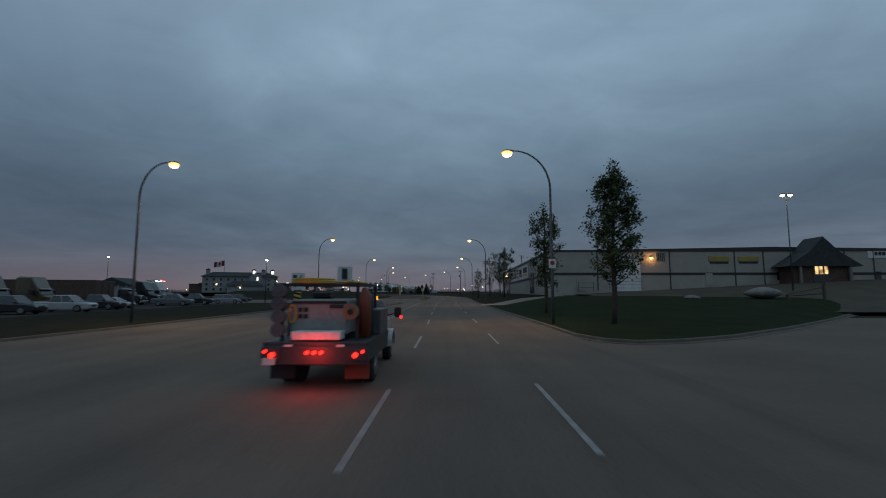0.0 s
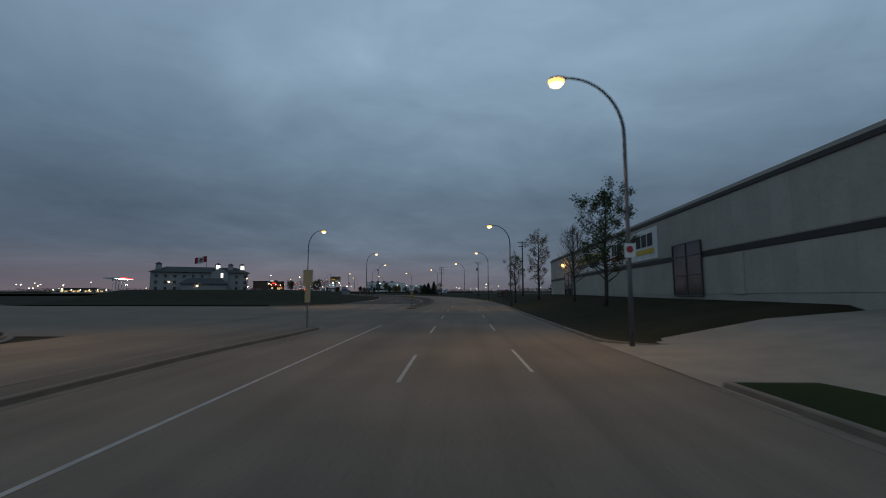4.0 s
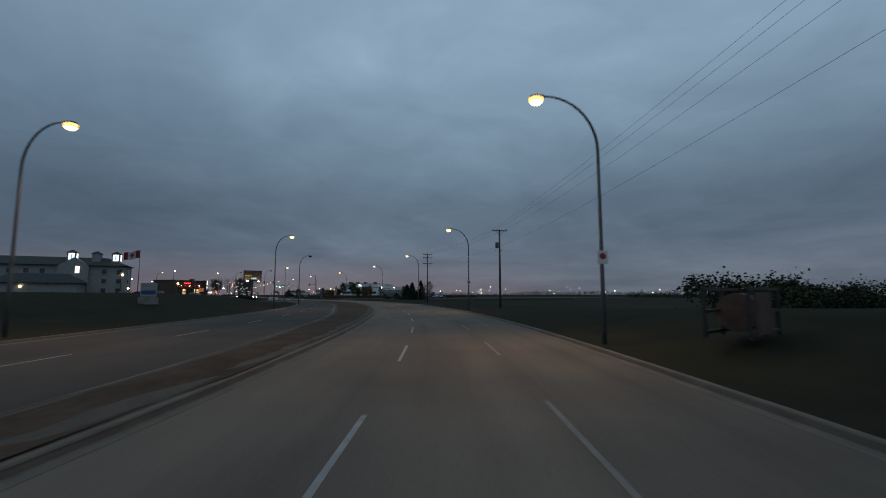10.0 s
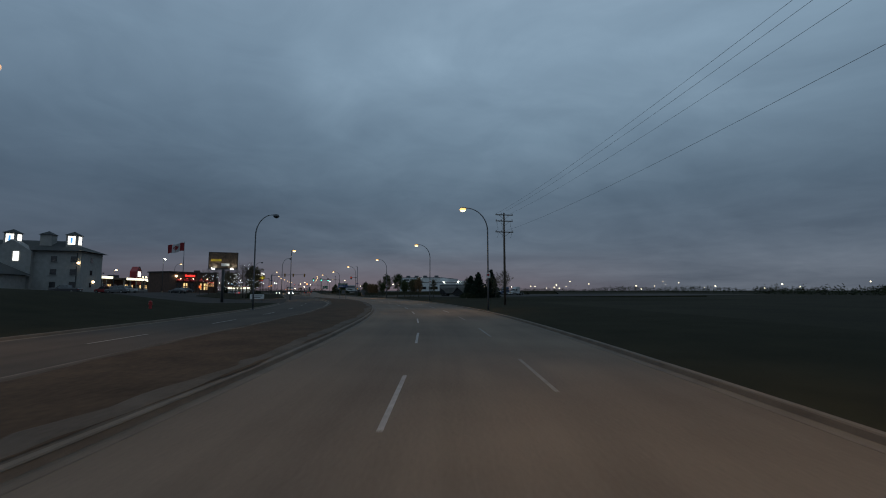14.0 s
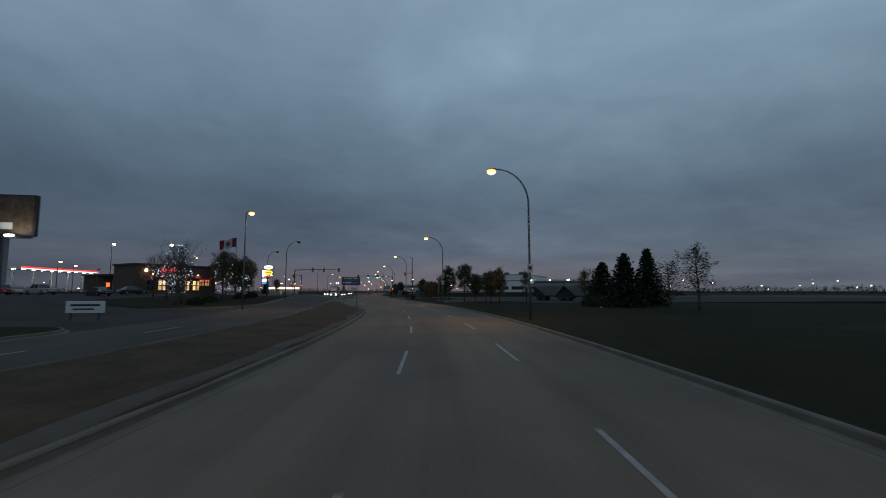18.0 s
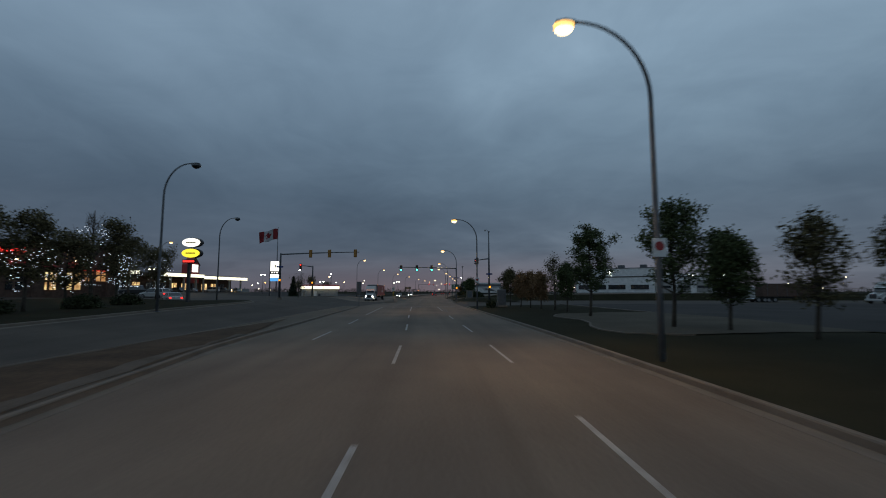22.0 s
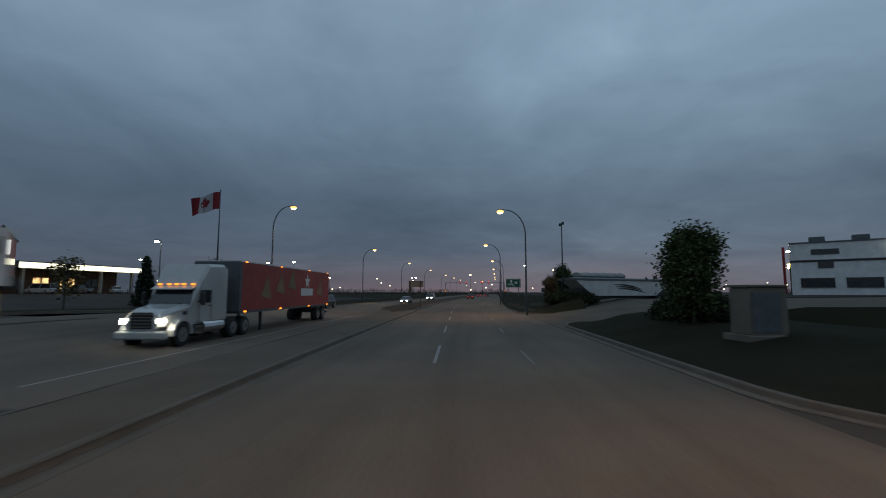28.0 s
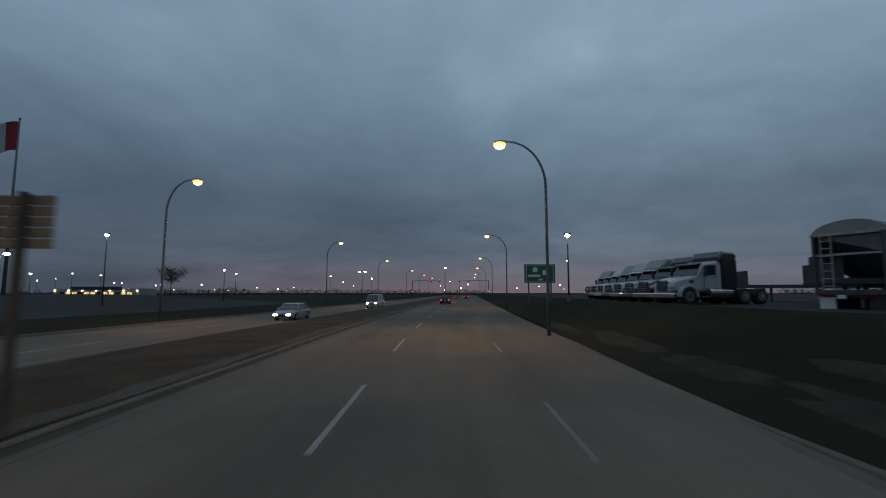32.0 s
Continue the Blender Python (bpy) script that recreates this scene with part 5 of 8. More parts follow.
for x in (7.3, 8.95):
    w = part("window", Mesh().box(x, -0.03, 2.6, 1.2, 0.12, 1.3), G_DIMWIN, rest, "dimly lit window")
    part("mullion", Mesh().box(x, -0.1, 2.6, 0.14, 0.06, 1.3).box(x, -0.1, 2.7, 1.2, 0.06, 0.12), M_BRICK, w)
    part("neon_tube", Mesh().tube([(x - 0.6, -0.14, 3.3), (x + 0.6, -0.14, 3.3)], 0.05, 6), G_REDSIGN, rest, "glowing red tube over a window")
part("wall_lamp", Mesh().box(-8.2, -0.2, 5.2, 0.5, 0.4, 0.5, bevel=0.08), G_WARM, rest)
for k in range(2):
    part("window", Mesh().box(11.02, 1.3 + k * 2.0, 1.9, 0.12, 1.0, 1.9), (G_SHOP, M_GLASS)[k], rest, "warm lit window" if k == 0 else "dark window")

# ---- fuel station with lit canopy and gabled sign tower ----
station = thing("fuel_station", "dark fuel station shop with glowing white canopy edges and red gable", "building", facing(-208, 415.5, 2.0, 112))
part("wall", Mesh().box(-4, 14, 2.7, 62, 14, 7.4), M_BRICK, station)
part("roof", Mesh().box(-4, 14, 6.6, 63, 15, 0.5, bevel=0.05), M_TRIM, station)
part("roof_unit", Mesh().box(-10, 12, 7.6, 5, 3, 1.5, bevel=0.05), M_DSTEEL, station)
part("roof_unit", Mesh().box(-20, 14, 7.4, 4, 3, 1.2, bevel=0.05), M_DSTEEL, station)
tower = part("tower", Mesh().prism([(-3.1, 3.5), (2.1, 3.5), (2.1, 10.6), (-0.5, 13.3), (-3.1, 10.6)], "y", 4.0, 7.5), M_RED, station, "red gabled sign tower")
part("gable_trim", Mesh().tube([(-3.3, 3.9, 10.4), (-0.5, 3.9, 13.4), (2.3, 3.9, 10.4)], 0.16, 6), M_TRIM, tower)
part("lit_badge", Mesh().box(-0.5, 3.9, 9.2, 3.1, 0.2, 2.9, bevel=0.03), G_WHTSIGN, tower)
for x0, x1, y, z in ((-40, -25, 5, 6.6), (-24, -1, -0.6, 6.1), (0.5, 29, 0.4, 5.7)):
    c = part("canopy", Mesh().box((x0 + x1) / 2, y + 4.4, z, x1 - x0, 8.4, 0.7, bevel=0.05), M_TRIM, station, "flat canopy with a glowing edge")
    part("fascia", Mesh().box((x0 + x1) / 2, y + 0.1, z, x1 - x0, 0.12, 1.15), G_FASCIA, c)
    for k in range(3):
        part("down_light", Mesh().box(x0 + (x1 - x0) * (k + 0.5) / 3, y + 1.2, z - 0.42, 1.6, 0.7, 0.1, bevel=0.02), G_SHOP, c)
    for k in range(4):
        part("column", Mesh().box(x0 + 2 + (x1 - x0 - 4) * k / 3, y + 2, z / 2, 0.55, 0.55, z, bevel=0.03), M_STUCCO, c)
for k in range(10):
    lit = k in (1, 4, 5, 7, 8)
    w = part("window", Mesh().box(-30 + k * 5.6, 6.9, 2.2, 3.0, 0.12, 2.4), G_SHOP if lit else M_GLASS, station, "warm lit shop window" if lit else "dark shop window")
    part("mullion", Mesh().box(-30 + k * 5.6, 6.8, 2.2, 0.2, 0.08, 2.4).box(-30 + k * 5.6, 6.8, 1.4, 3.0, 0.08, 0.2), M_DSTEEL, w)

canopy = thing("pump_canopy", "long fuel canopy with red band and lit white edge", "canopy", facing(-243, 385.5, 2.0, 117.7))
part("roof", Mesh().box(-3, 5, 9.4, 46, 10, 0.9, bevel=0.05), M_WHITE, canopy)
part("red_band", Mesh().box(-3, -0.1, 9.65, 46, 0.12, 0.6), G_REDSIGN, canopy)
part("light_band", Mesh().box(-3, -0.12, 9.15, 46, 0.12, 0.28), G_WHTSIGN, canopy)
for k in range(5):
    part("column", Mesh().box(-23 + k * 10, 5, 4.5, 0.6, 0.6, 9.2, bevel=0.04), M_WHITE, canopy)
    for dx in (-2.5, 2.5):
        part("down_light", Mesh().box(-23 + k * 10 + dx, 3, 8.9, 0.9, 0.9, 0.1), G_COOL, canopy)

# price sign
price = thing("price_sign", "tall lit white and blue fuel price sign on two posts", "sign", facing(-136.8, 390.6, 0.1, 28))
part("post", Mesh().box(-1.2, 0, 4.9, 0.22, 0.25, 10.0, bevel=0.02), M_DSTEEL, price)
part("post", Mesh().box(1.2, 0, 4.9, 0.22, 0.25, 10.0, bevel=0.02), M_DSTEEL, price)
part("lit_badge", Mesh().box(0, 0, 8.65, 2.2, 0.4, 2.5, bevel=0.03), G_WHTSIGN, price)
part("badge_mark", Mesh().add([(-0.1, -0.22, 9.1), (0.35, -0.22, 8.9), (0.4, -0.22, 8.1), (0.1, -0.22, 8.5)], [(0, 1, 2, 3)]), M_YELLOW, price)
part("dark_panel", Mesh().box(0, 0, 7.0, 2.2, 0.38, 0.75, bevel=0.02), M_INK, price)
for x in (-0.65, 0.0, 0.65):
    part("price_bar", Mesh().box(x, -0.2, 7.0, 0.4, 0.03, 0.26), G_WHTSIGN, price)
part("price_panel", Mesh().box(0, 0, 6.15, 2.2, 0.4, 0.9, bevel=0.02), G_WHTSIGN, price)
part("blue_panel", Mesh().box(0, 0, 5.25, 2.2, 0.4, 0.8, bevel=0.02), G_BLUSIGN, price)

# ---- kiosk ----
kiosk = thing("kiosk_building", "low flat-roofed building with glowing white fascia and red roof", "building", facing(-161.9, 432.0, 0.2, 64))
part("wall", Mesh().box(0, 3.4, 1.5, 11.6, 6.2, 3.4), M_STUCCO, kiosk)
part("roof", Mesh().loft([[(-6.3, -0.6, 4.1), (6.3, -0.6, 4.1), (6.3, 7.2, 4.1), (-6.3, 7.2, 4.1)], [(-5.8, 0.0, 4.6), (5.8, 0.0, 4.6), (5.8, 6.6, 4.6), (-5.8, 6.6, 4.6)]]), M_RED, kiosk, "red-brown sloped roof lip")
for x0, x1, y0, y1 in ((-6.1, -0.1, -0.5, -0.35), (0.1, 6.1, -0.5, -0.35), (5.95, 6.1, -0.3, 7.0), (-6.1, -5.95, -0.3, 7.0)):
    part("fascia", Mesh().box((x0 + x1) / 2, (y0 + y1) / 2, 3.55, x1 - x0, y1 - y0, 0.95), G_FASCIA, kiosk, "glowing white fascia panel")
part("door", Mesh().box(-5.83, 3.2, 1.1, 0.08, 1.0, 2.1), M_WOOD, kiosk)
part("door", Mesh().box(-2.6, 0.27, 1.1, 0.9, 0.08, 2.1), M_WHITE, kiosk)
part("meter_box", Mesh().box(-1.2, 0.2, 0.9, 0.7, 0.3, 0.8, bevel=0.03), M_DSTEEL, kiosk)
part("plinth", Mesh().box(0, 3.4, 0.15, 11.8, 6.4, 0.5), M_CONC, kiosk)

# ---- distant lit shops behind the fuel station ----
shop = thing("distant_shop", "low distant shop with a lit front and parapet", "building", facing(-428, 559, 0.0, 31))
part("wall", Mesh().box(0, 8, 2.3, 50, 16, 4.8), M_STUCCO, shop)
part("parapet", Mesh().box(0, -0.2, 5.0, 30, 0.6, 1.8), M_TRIM, shop)
for k in range(12):
    part("window", Mesh().box(-20 + k * 3.6, -0.1, 2.0, 2.4, 0.2, 1.6), G_SHOP if k % 3 else M_GLASS, shop, "warm lit shop window" if k % 3 else "dark shop window")
for k in range(7):
    part("front_lamp", Mesh().box(-24 + k * 8.0, -0.4, 3.6, 0.7, 0.4, 0.5, bevel=0.05), G_WARM, shop)


# ---- trees and shrubs ----
def leaf_stuff(name, low, high, vary=0.0):
    m = surface(name, low, high, scale=1.3, rough=0.75, bump=0.0, fine=6, spec=0.25)
    t = m.node_tree
    geo, hsv = t.nodes.new("ShaderNodeNewGeometry"), t.nodes.new("ShaderNodeHueSaturation")
    span = t.nodes.new("ShaderNodeMapRange")
    span.inputs["To Min"].default_value, span.inputs["To Max"].default_value = 0.6, 1.4
    t.links.new(geo.outputs["Random Per Island"], span.inputs["Value"])
    b = t.nodes["Principled BSDF"]
    old = b.inputs["Base Color"].links[0].from_socket
    t.links.new(old, hsv.inputs["Color"])
    t.links.new(span.outputs["Result"], hsv.inputs["Value"])
    t.links.new(hsv.outputs[0], b.inputs["Base Color"])
    return m


L_GREEN = leaf_stuff("green_leaves", (0.036, 0.052, 0.019), (0.085, 0.1, 0.036))
L_OLIVE = leaf_stuff("olive_leaves", (0.062, 0.056, 0.024), (0.13, 0.105, 0.048))
L_RUST = leaf_stuff("rust_leaves", (0.15, 0.088, 0.042), (0.25, 0.15, 0.075))
L_SPRUCE = leaf_stuff("spruce_needles", (0.008, 0.016, 0.009), (0.022, 0.036, 0.018))
L_SHRUB = leaf_stuff("shrub_leaves", (0.018, 0.024, 0.01), (0.042, 0.048, 0.018))


def leaves(rng, centres, per, spread, size):
    """Small bent leaf pairs scattered round each centre."""
    c = np.repeat(np.asarray(centres, float), per, axis=0)
    c = c + rng.normal(0, 1, c.shape) * spread
    n = len(c)
    a = rng.normal(0, 1, (n, 3))
    a /= np.linalg.norm(a, axis=1)[:, None]
    b = np.cross(a, rng.normal(0, 1, (n, 3)))
    b /= np.linalg.norm(b, axis=1)[:, None]
    k = (size * rng.uniform(0.6, 1.3, n))[:, None]
    w = np.cross(a, b)
    quad = np.stack([c - a * k, c + b * k * 0.62 + w * k * 0.2, c + a * k, c - b * k * 0.62 + w * k * 0.2], 1).reshape(-1, 3)
    m = Mesh()
    m.v = [tuple(p) for p in quad.tolist()]
    m.f = [(4 * i, 4 * i + 1, 4 * i + 2, 4 * i + 3) for i in range(n)]
    return m


def tree_parts(ob, rng, tall, wide, bole, leaf, per=16, size=0.16, bare=False, limbs=26, spread=0.36, thick=1.0, cone=0.0):
    """A trunk with limbs and twigs, and leaf clusters at the twigs' ends."""
    lean = rng.normal(0, 0.012, 2)
    m = Mesh()
    spine = [(lean[0] * z + 0.05 * math.sin(z), lean[1] * z + 0.05 * math.cos(z * 1.3), z) for z in np.linspace(-0.2, tall * 0.95, 9)]
    r0 = 0.018 * tall * thick
    m.tube(spine, [r0 * (1 - 0.9 * i / 8) + 0.012 for i in range(9)], 8)
    tips = []
    twigs = Mesh()
    for k in range(limbs):
        f = k / limbs
        z = bole + (tall * 0.86 - bole) * f ** 0.9
        a = k * 2.4 + rng.normal(0, 0.3)
        if bare:
            reach = wide * (0.55 + 0.6 * math.sin(math.pi * min(1, 0.18 + 0.8 * f)) - 0.45 * f ** 3) * rng.uniform(0.6, 1.15)
            up = reach * rng.uniform(0.75, 1.45)
        else:
            reach = wide * 1.12 * math.sin(math.pi * (0.16 + 0.74 * f)) ** 0.7 * rng.uniform(0.55, 1.15) * (1 - cone * f)
            up = reach * rng.uniform(0.35, 1.0)
        base = Vector((lean[0] * z, lean[1] * z, z))
        end = base + Vector((math.cos(a) * reach, math.sin(a) * reach, up))
        mid = base.lerp(end, 0.5) + Vector((0, 0, -0.1 * reach))
        m.tube([base, mid, end], [r0 * 0.34 * (1 - f * 0.6) + 0.01, r0 * 0.2 * (1 - f * 0.6) + 0.008, 0.008], 5, False)
        for q in (0.45, 0.7, 0.88, 1.0) if bare else (0.62, 1.0):
            p = base.lerp(end, q) + Vector(rng.normal(0, 0.12, 3).tolist())
            for _ in range(4 if bare else 2):
                e = p + Vector((rng.normal(0, 0.4) * wide * 0.35, rng.normal(0, 0.4) * wide * 0.35, abs(rng.normal(0.45, 0.3)) * wide * 0.5))
                twigs.tube([p, e], [0.012, 0.005], 3, False)
                if rng.uniform() > 0.14:
                    tips.append(p.lerp(e, rng.uniform(0.3, 0.9)))
    part("trunk", m, M_BARK, ob, smooth=True)
    tagged(part("twig_spray", twigs, M_BARK, ob), kind="stuff")
    if not bare:
        tips += [Vector((lean[0] * z, lean[1] * z, z)) for z in (tall * 0.9, tall * 0.95, tall * 0.985)]
        part("crown", leaves(rng, [tuple(p) for p in tips], int(per * 2.1), spread * 1.05, size), leaf, ob)


def tree(s, d, z, tall, wide, leaf, label, seed, bole=None, **more):
    ob = thing("tree", label, "tree", stand(s, d, z))
    tree_parts(ob, np.random.RandomState(seed), tall, wide, bole if bole is not None else tall * 0.2, leaf, **more)
    return ob


def spruce(s, d, z, tall, wide, seed, label="dark conical spruce tree"):
    ob = thing("spruce_tree", label, "tree", stand(s, d, z), group="spruce trees")
    rng = np.random.RandomState(seed)
    part("trunk", Mesh().tube([(0, 0, -0.2), (0, 0, tall * 0.97)], [0.16, 0.02], 8), M_BARK, ob)
    m, pts = Mesh(), []
    rows = int(tall * 3.0)
    for i in range(rows):
        f = i / rows
        z0 = 0.5 + (tall - 0.6) * f
        for k in range(max(4, int(11 * (1 - f) + 4))):
            a = k * 2 * math.pi / max(4, int(11 * (1 - f) + 4)) + rng.uniform(0, 1)
            r = wide * (1 - f) ** 0.85 * rng.uniform(0.7, 1.12) + 0.12
            for q in np.linspace(0.25, 1, 5):
                pts.append((math.cos(a) * r * q, math.sin(a) * r * q, z0 - 0.25 * r * q + 0.18 * r * q * q))
    part("needles", leaves(rng, pts, 4, 0.1, 0.2), L_SPRUCE, ob)
    return ob


def shrub(s, d, z, long, wide, tall, seed, leaf=None, label="dense dark low shrub", turn=0.0, name="shrub"):
    ob = thing(name, label, "shrub", stand(s, d, z, turn))
    rng = np.random.RandomState(seed)
    n = int(60 * long * wide * tall ** 0.5) + 40
    u = rng.normal(0, 1, (n, 3))
    u /= np.linalg.norm(u, axis=1)[:, None]
    u *= rng.uniform(0.6, 1.0, n)[:, None] ** 0.5
    c = np.stack([u[:, 0] * wide / 2, u[:, 1] * long / 2, np.abs(u[:, 2]) * tall * 0.9 + 0.05], 1)
    part("stems", Mesh().tube([(0, 0, -0.1), (0.05, 0.1, tall * 0.6)], [0.05, 0.02], 5).tube([(0.1, 0.15, -0.1), (wide * 0.25, long * 0.2, tall * 0.6)], [0.04, 0.015], 5).tube([(-0.1, -0.1, -0.1), (-wide * 0.25, -long * 0.2, tall * 0.6)], [0.04, 0.015], 5), M_BARK, ob)
    part("foliage", leaves(rng, c, 9, 0.16, 0.1), leaf or L_SHRUB, ob)
    return ob


V = lambda s, d: rise_right(s, d)
tree(30.6, 11.3, V(31, 11.3), 11.3, 1.85, L_GREEN, "tall young tree with sparse dark green leaves", 1, bole=2.6, per=24, limbs=46, spread=0.2, size=0.1, cone=0.5)
tree(44.3, 9.9, V(44, 9.9), 10.8, 1.3, L_GREEN, "slender young tree with sparse dark green leaves", 2, bole=2.4, per=18, limbs=34, spread=0.2, size=0.1)
tree(102, 13.2, V(102, 13.2), 10.6, 2.6, L_GREEN, "young tree with thinning dark leaves beside a wall", 3, bole=2.0, per=28, limbs=34, spread=0.2, size=0.09)
tree(116, 13.7, V(116, 13.7), 10.0, 1.55, L_OLIVE, "leafless young tree with fine bare twigs", 4, bole=2.2, bare=True, limbs=64, thick=0.75)
tree(136, 12.7, V(136, 12.7), 11.8, 2.1, L_RUST, "half-bare young tree with rusty brown autumn leaves", 5, bole=2.2, per=15, limbs=34, spread=0.18, size=0.085)
tree(142, 9.6, V(142, 9.6), 9.2, 1.5, L_OLIVE, "slender half-bare tree with brown autumn leaves", 6, bole=2.0, per=14, limbs=28, spread=0.18, size=0.085)
for i, (s, d, t, w, leaf, per, label) in enumerate((
    (335.5, 33.0, 6.2, 1.3, L_OLIVE, 9, "thin young tree with few dull leaves"), (331.8, 20.4, 5.6, 1.05, L_OLIVE, 6, "thin young tree with few leaves"),
    (331.6, 15.7, 5.9, 1.65, L_RUST, 22, "young tree with rusty orange autumn leaves"),
    (335.4, 15.5, 5.5, 1.4, L_OLIVE, 22, "young tree with dull olive leaves"), (340.4, 16.2, 5.6, 1.3, L_OLIVE, 12, "thin young tree with few leaves"),
    (344.5, 15.4, 5.2, 1.55, L_GREEN, 34, "round young tree with dense dark leaves"), (347.0, 13.9, 7.3, 2.2, L_GREEN, 30, "broad young tree with dense dark green leaves"),
    (357.8, 13.4, 7.5, 2.3, L_GREEN, 34, "tall young tree with dark green leaves"), (365.6, 14.2, 5.0, 1.25, L_GREEN, 22, "small young tree with dark green leaves"),
    (369.8, 14.3, 6.3, 1.2, L_OLIVE, 6, "thin tall young tree, nearly bare"), (373.4, 13.8, 4.3, 1.15, L_RUST, 26, "young tree with rusty brown leaves"),
    (377.1, 13.5, 4.5, 1.15, L_RUST, 26, "young tree with rusty brown leaves"), (380.9, 13.2, 4.7, 1.15, L_RUST, 26, "young tree with rusty brown leaves"),
    (387.3, 13.1, 5.4, 1.75, L_OLIVE, 36, "broad young tree with olive brown leaves"))):
    tree(s, d, 0.35, t * 0.97, w * (0.66 if leaf is L_RUST else 0.82), leaf, label, 20 + i, bole=t * 0.24, per=per, cone=0.4, limbs=36, spread=0.2, size=0.085)
edging = [(321.5 - 1.1 * i, 24.2 + 1.6 * math.sin(0.4 + i * 0.42) - 0.12 * i) for i in range(11)]
solid("bed_edging", Mesh().tube([spot(a, b, 0.36) for a, b in edging], 0.1, 8), M_CONC, "pale curved concrete edging round a spruce bed", "edging", kind="structure", smooth=True)
spruce(313.5, 26.0, 0.35, 6.9, 2.6, 41)
spruce(319.5, 26.6, 0.35, 6.2, 2.6, 42)
spruce(316, 30.9, 0.35, 7.8, 2.4, 43)
shrub(316, 24.5, 0.35, 8, 4, 1.2, 44)
tree(309.0, 28.6, 0.3, 5.6, 1.2, L_OLIVE, "pale wispy birch tree, nearly bare, beside spruces", 45, per=4, limbs=30, size=0.1, spread=0.22)
tree(305.5, 29.4, 0.3, 7.0, 1.5, L_OLIVE, "pale wispy birch tree, thinly leaved, in rough grass", 47, per=5, limbs=34, size=0.1, spread=0.22)
tree(324.0, 28.0, 0.3, 5.6, 1.4, L_OLIVE, "pale wispy birch tree, nearly bare, beside spruces", 46, bare=True, limbs=30)
tree(436.5, 11.9, 0.6, 4.9, 0.95, L_GREEN, "round bushy tree with dense dark leaves", 50, bole=0.7, per=50, limbs=36, spread=0.3, size=0.1)
shrub(439.6, 13.6, 0.62, 8, 4.0, 1.6, 51, label="long dense dark hedge", name="hedge")
tree(469, 12.2, 1.4, 4.0, 0.95, L_GREEN, "bushy tree with dense dark leaves", 52, bole=0.6, per=44, limbs=34, size=0.075, spread=0.2)
shrub(466, 12.5, 1.3, 4, 6, 1.0, 54, label="low dark clipped hedge", name="hedge")
tree(476.0, 11.7, 1.4, 2.75, 0.6, L_GREEN, "bushy dark green tree", 55, bole=0.4, per=40, limbs=28, size=0.07, spread=0.17)
tree(472.5, 11.5, 1.4, 2.7, 0.6, L_RUST, "bushy tree with rust-brown leaves", 56, bole=0.4, per=40, limbs=28, size=0.07, spread=0.17)
# left side
spruce(473, -46.0, 0.2, 7.4, 1.6, 71, "dark spruce tree beside a fuel station kiosk")
tree(486, -44, 0.2, 7.6, 1.4, L_OLIVE, "thin windblown tree with tufted top", 72, bole=4.2, per=10, limbs=16)
tree(452, -37, 0.2, 4.6, 1.0, L_OLIVE, "thin windblown young tree", 73, bole=1.6, per=6, limbs=16)
tree(560, -62, 0.2, 6.6, 2.2, L_OLIVE, "tufted windblown tree on a thin trunk", 74, bole=3.8, per=10, limbs=14)


def fairy_tree(s, d, tall, wide, seed, bare=False):
    ob = thing("lit_tree", "small tree wound with tiny white fairy lights", "tree", stand(s, d, 0.25 + 1.7 * smooth01((-d - 27) / 24)), group="fairy-lit trees before the restaurant")
    rng = np.random.RandomState(seed)
    tree_parts(ob, rng, tall, wide, tall * 0.25, L_OLIVE, per=30, bare=bare, limbs=24, size=0.1, spread=0.26)
    m = Mesh()
    for _ in range(7):
        a, f, out = rng.uniform(0, 6.28), rng.uniform(0.25, 0.8), rng.uniform(0.6, 1.05)
        turn, climb = rng.choice((-1, 1)) * rng.uniform(0.12, 0.4), rng.normal(0, 0.012)
        for _ in range(rng.randint(10, 24)):
            a, f = a + turn + rng.normal(0, 0.16), min(0.98, max(0.2, f + climb + rng.normal(0, 0.022)))
            r = wide * math.sin(math.pi * min(1, f * 0.9)) * out * rng.uniform(0.75, 1.05)
            m.box(math.cos(a) * r, math.sin(a) * r, tall * f, 0.022, 0.022, 0.022)
    tagged(part("light_string", m, G_FAIRY, ob), kind="stuff")


for i, (s, d, t, w, b) in enumerate(((325.5, -30, 8.0, 2.0, 1), (330.5, -31, 8.4, 2.2, 1), (336, -33, 7.0, 1.8, 1), (340.5, -36.5, 7.2, 2.0, 1), (345, -40, 6.6, 2.0, 1), (345, -29.4, 8.2, 1.9, 0), (350.4, -28.5, 7.2, 1.9, 0), (355.5, -28.5, 6.8, 1.7, 0), (360, -29, 5.8, 1.6, 0), (364, -29.8, 9.0, 1.4, 1), (366.4, -29.2, 7.8, 1.5, 0), (380.5, -37.0, 7.2, 2.0, 0), (384.0, -35.6, 6.6, 1.9, 0))):
    fairy_tree(s, d, t, w, 80 + i, bool(b))
for i, (s, d) in enumerate(((330, -29), (338, -29.5), (352, -28), (360, -27.5), (367, -28.5))):
    shrub(s, d, 0.2, 3.0, 2.0, 0.9, 95 + i, label="low dark rounded shrub on the island")


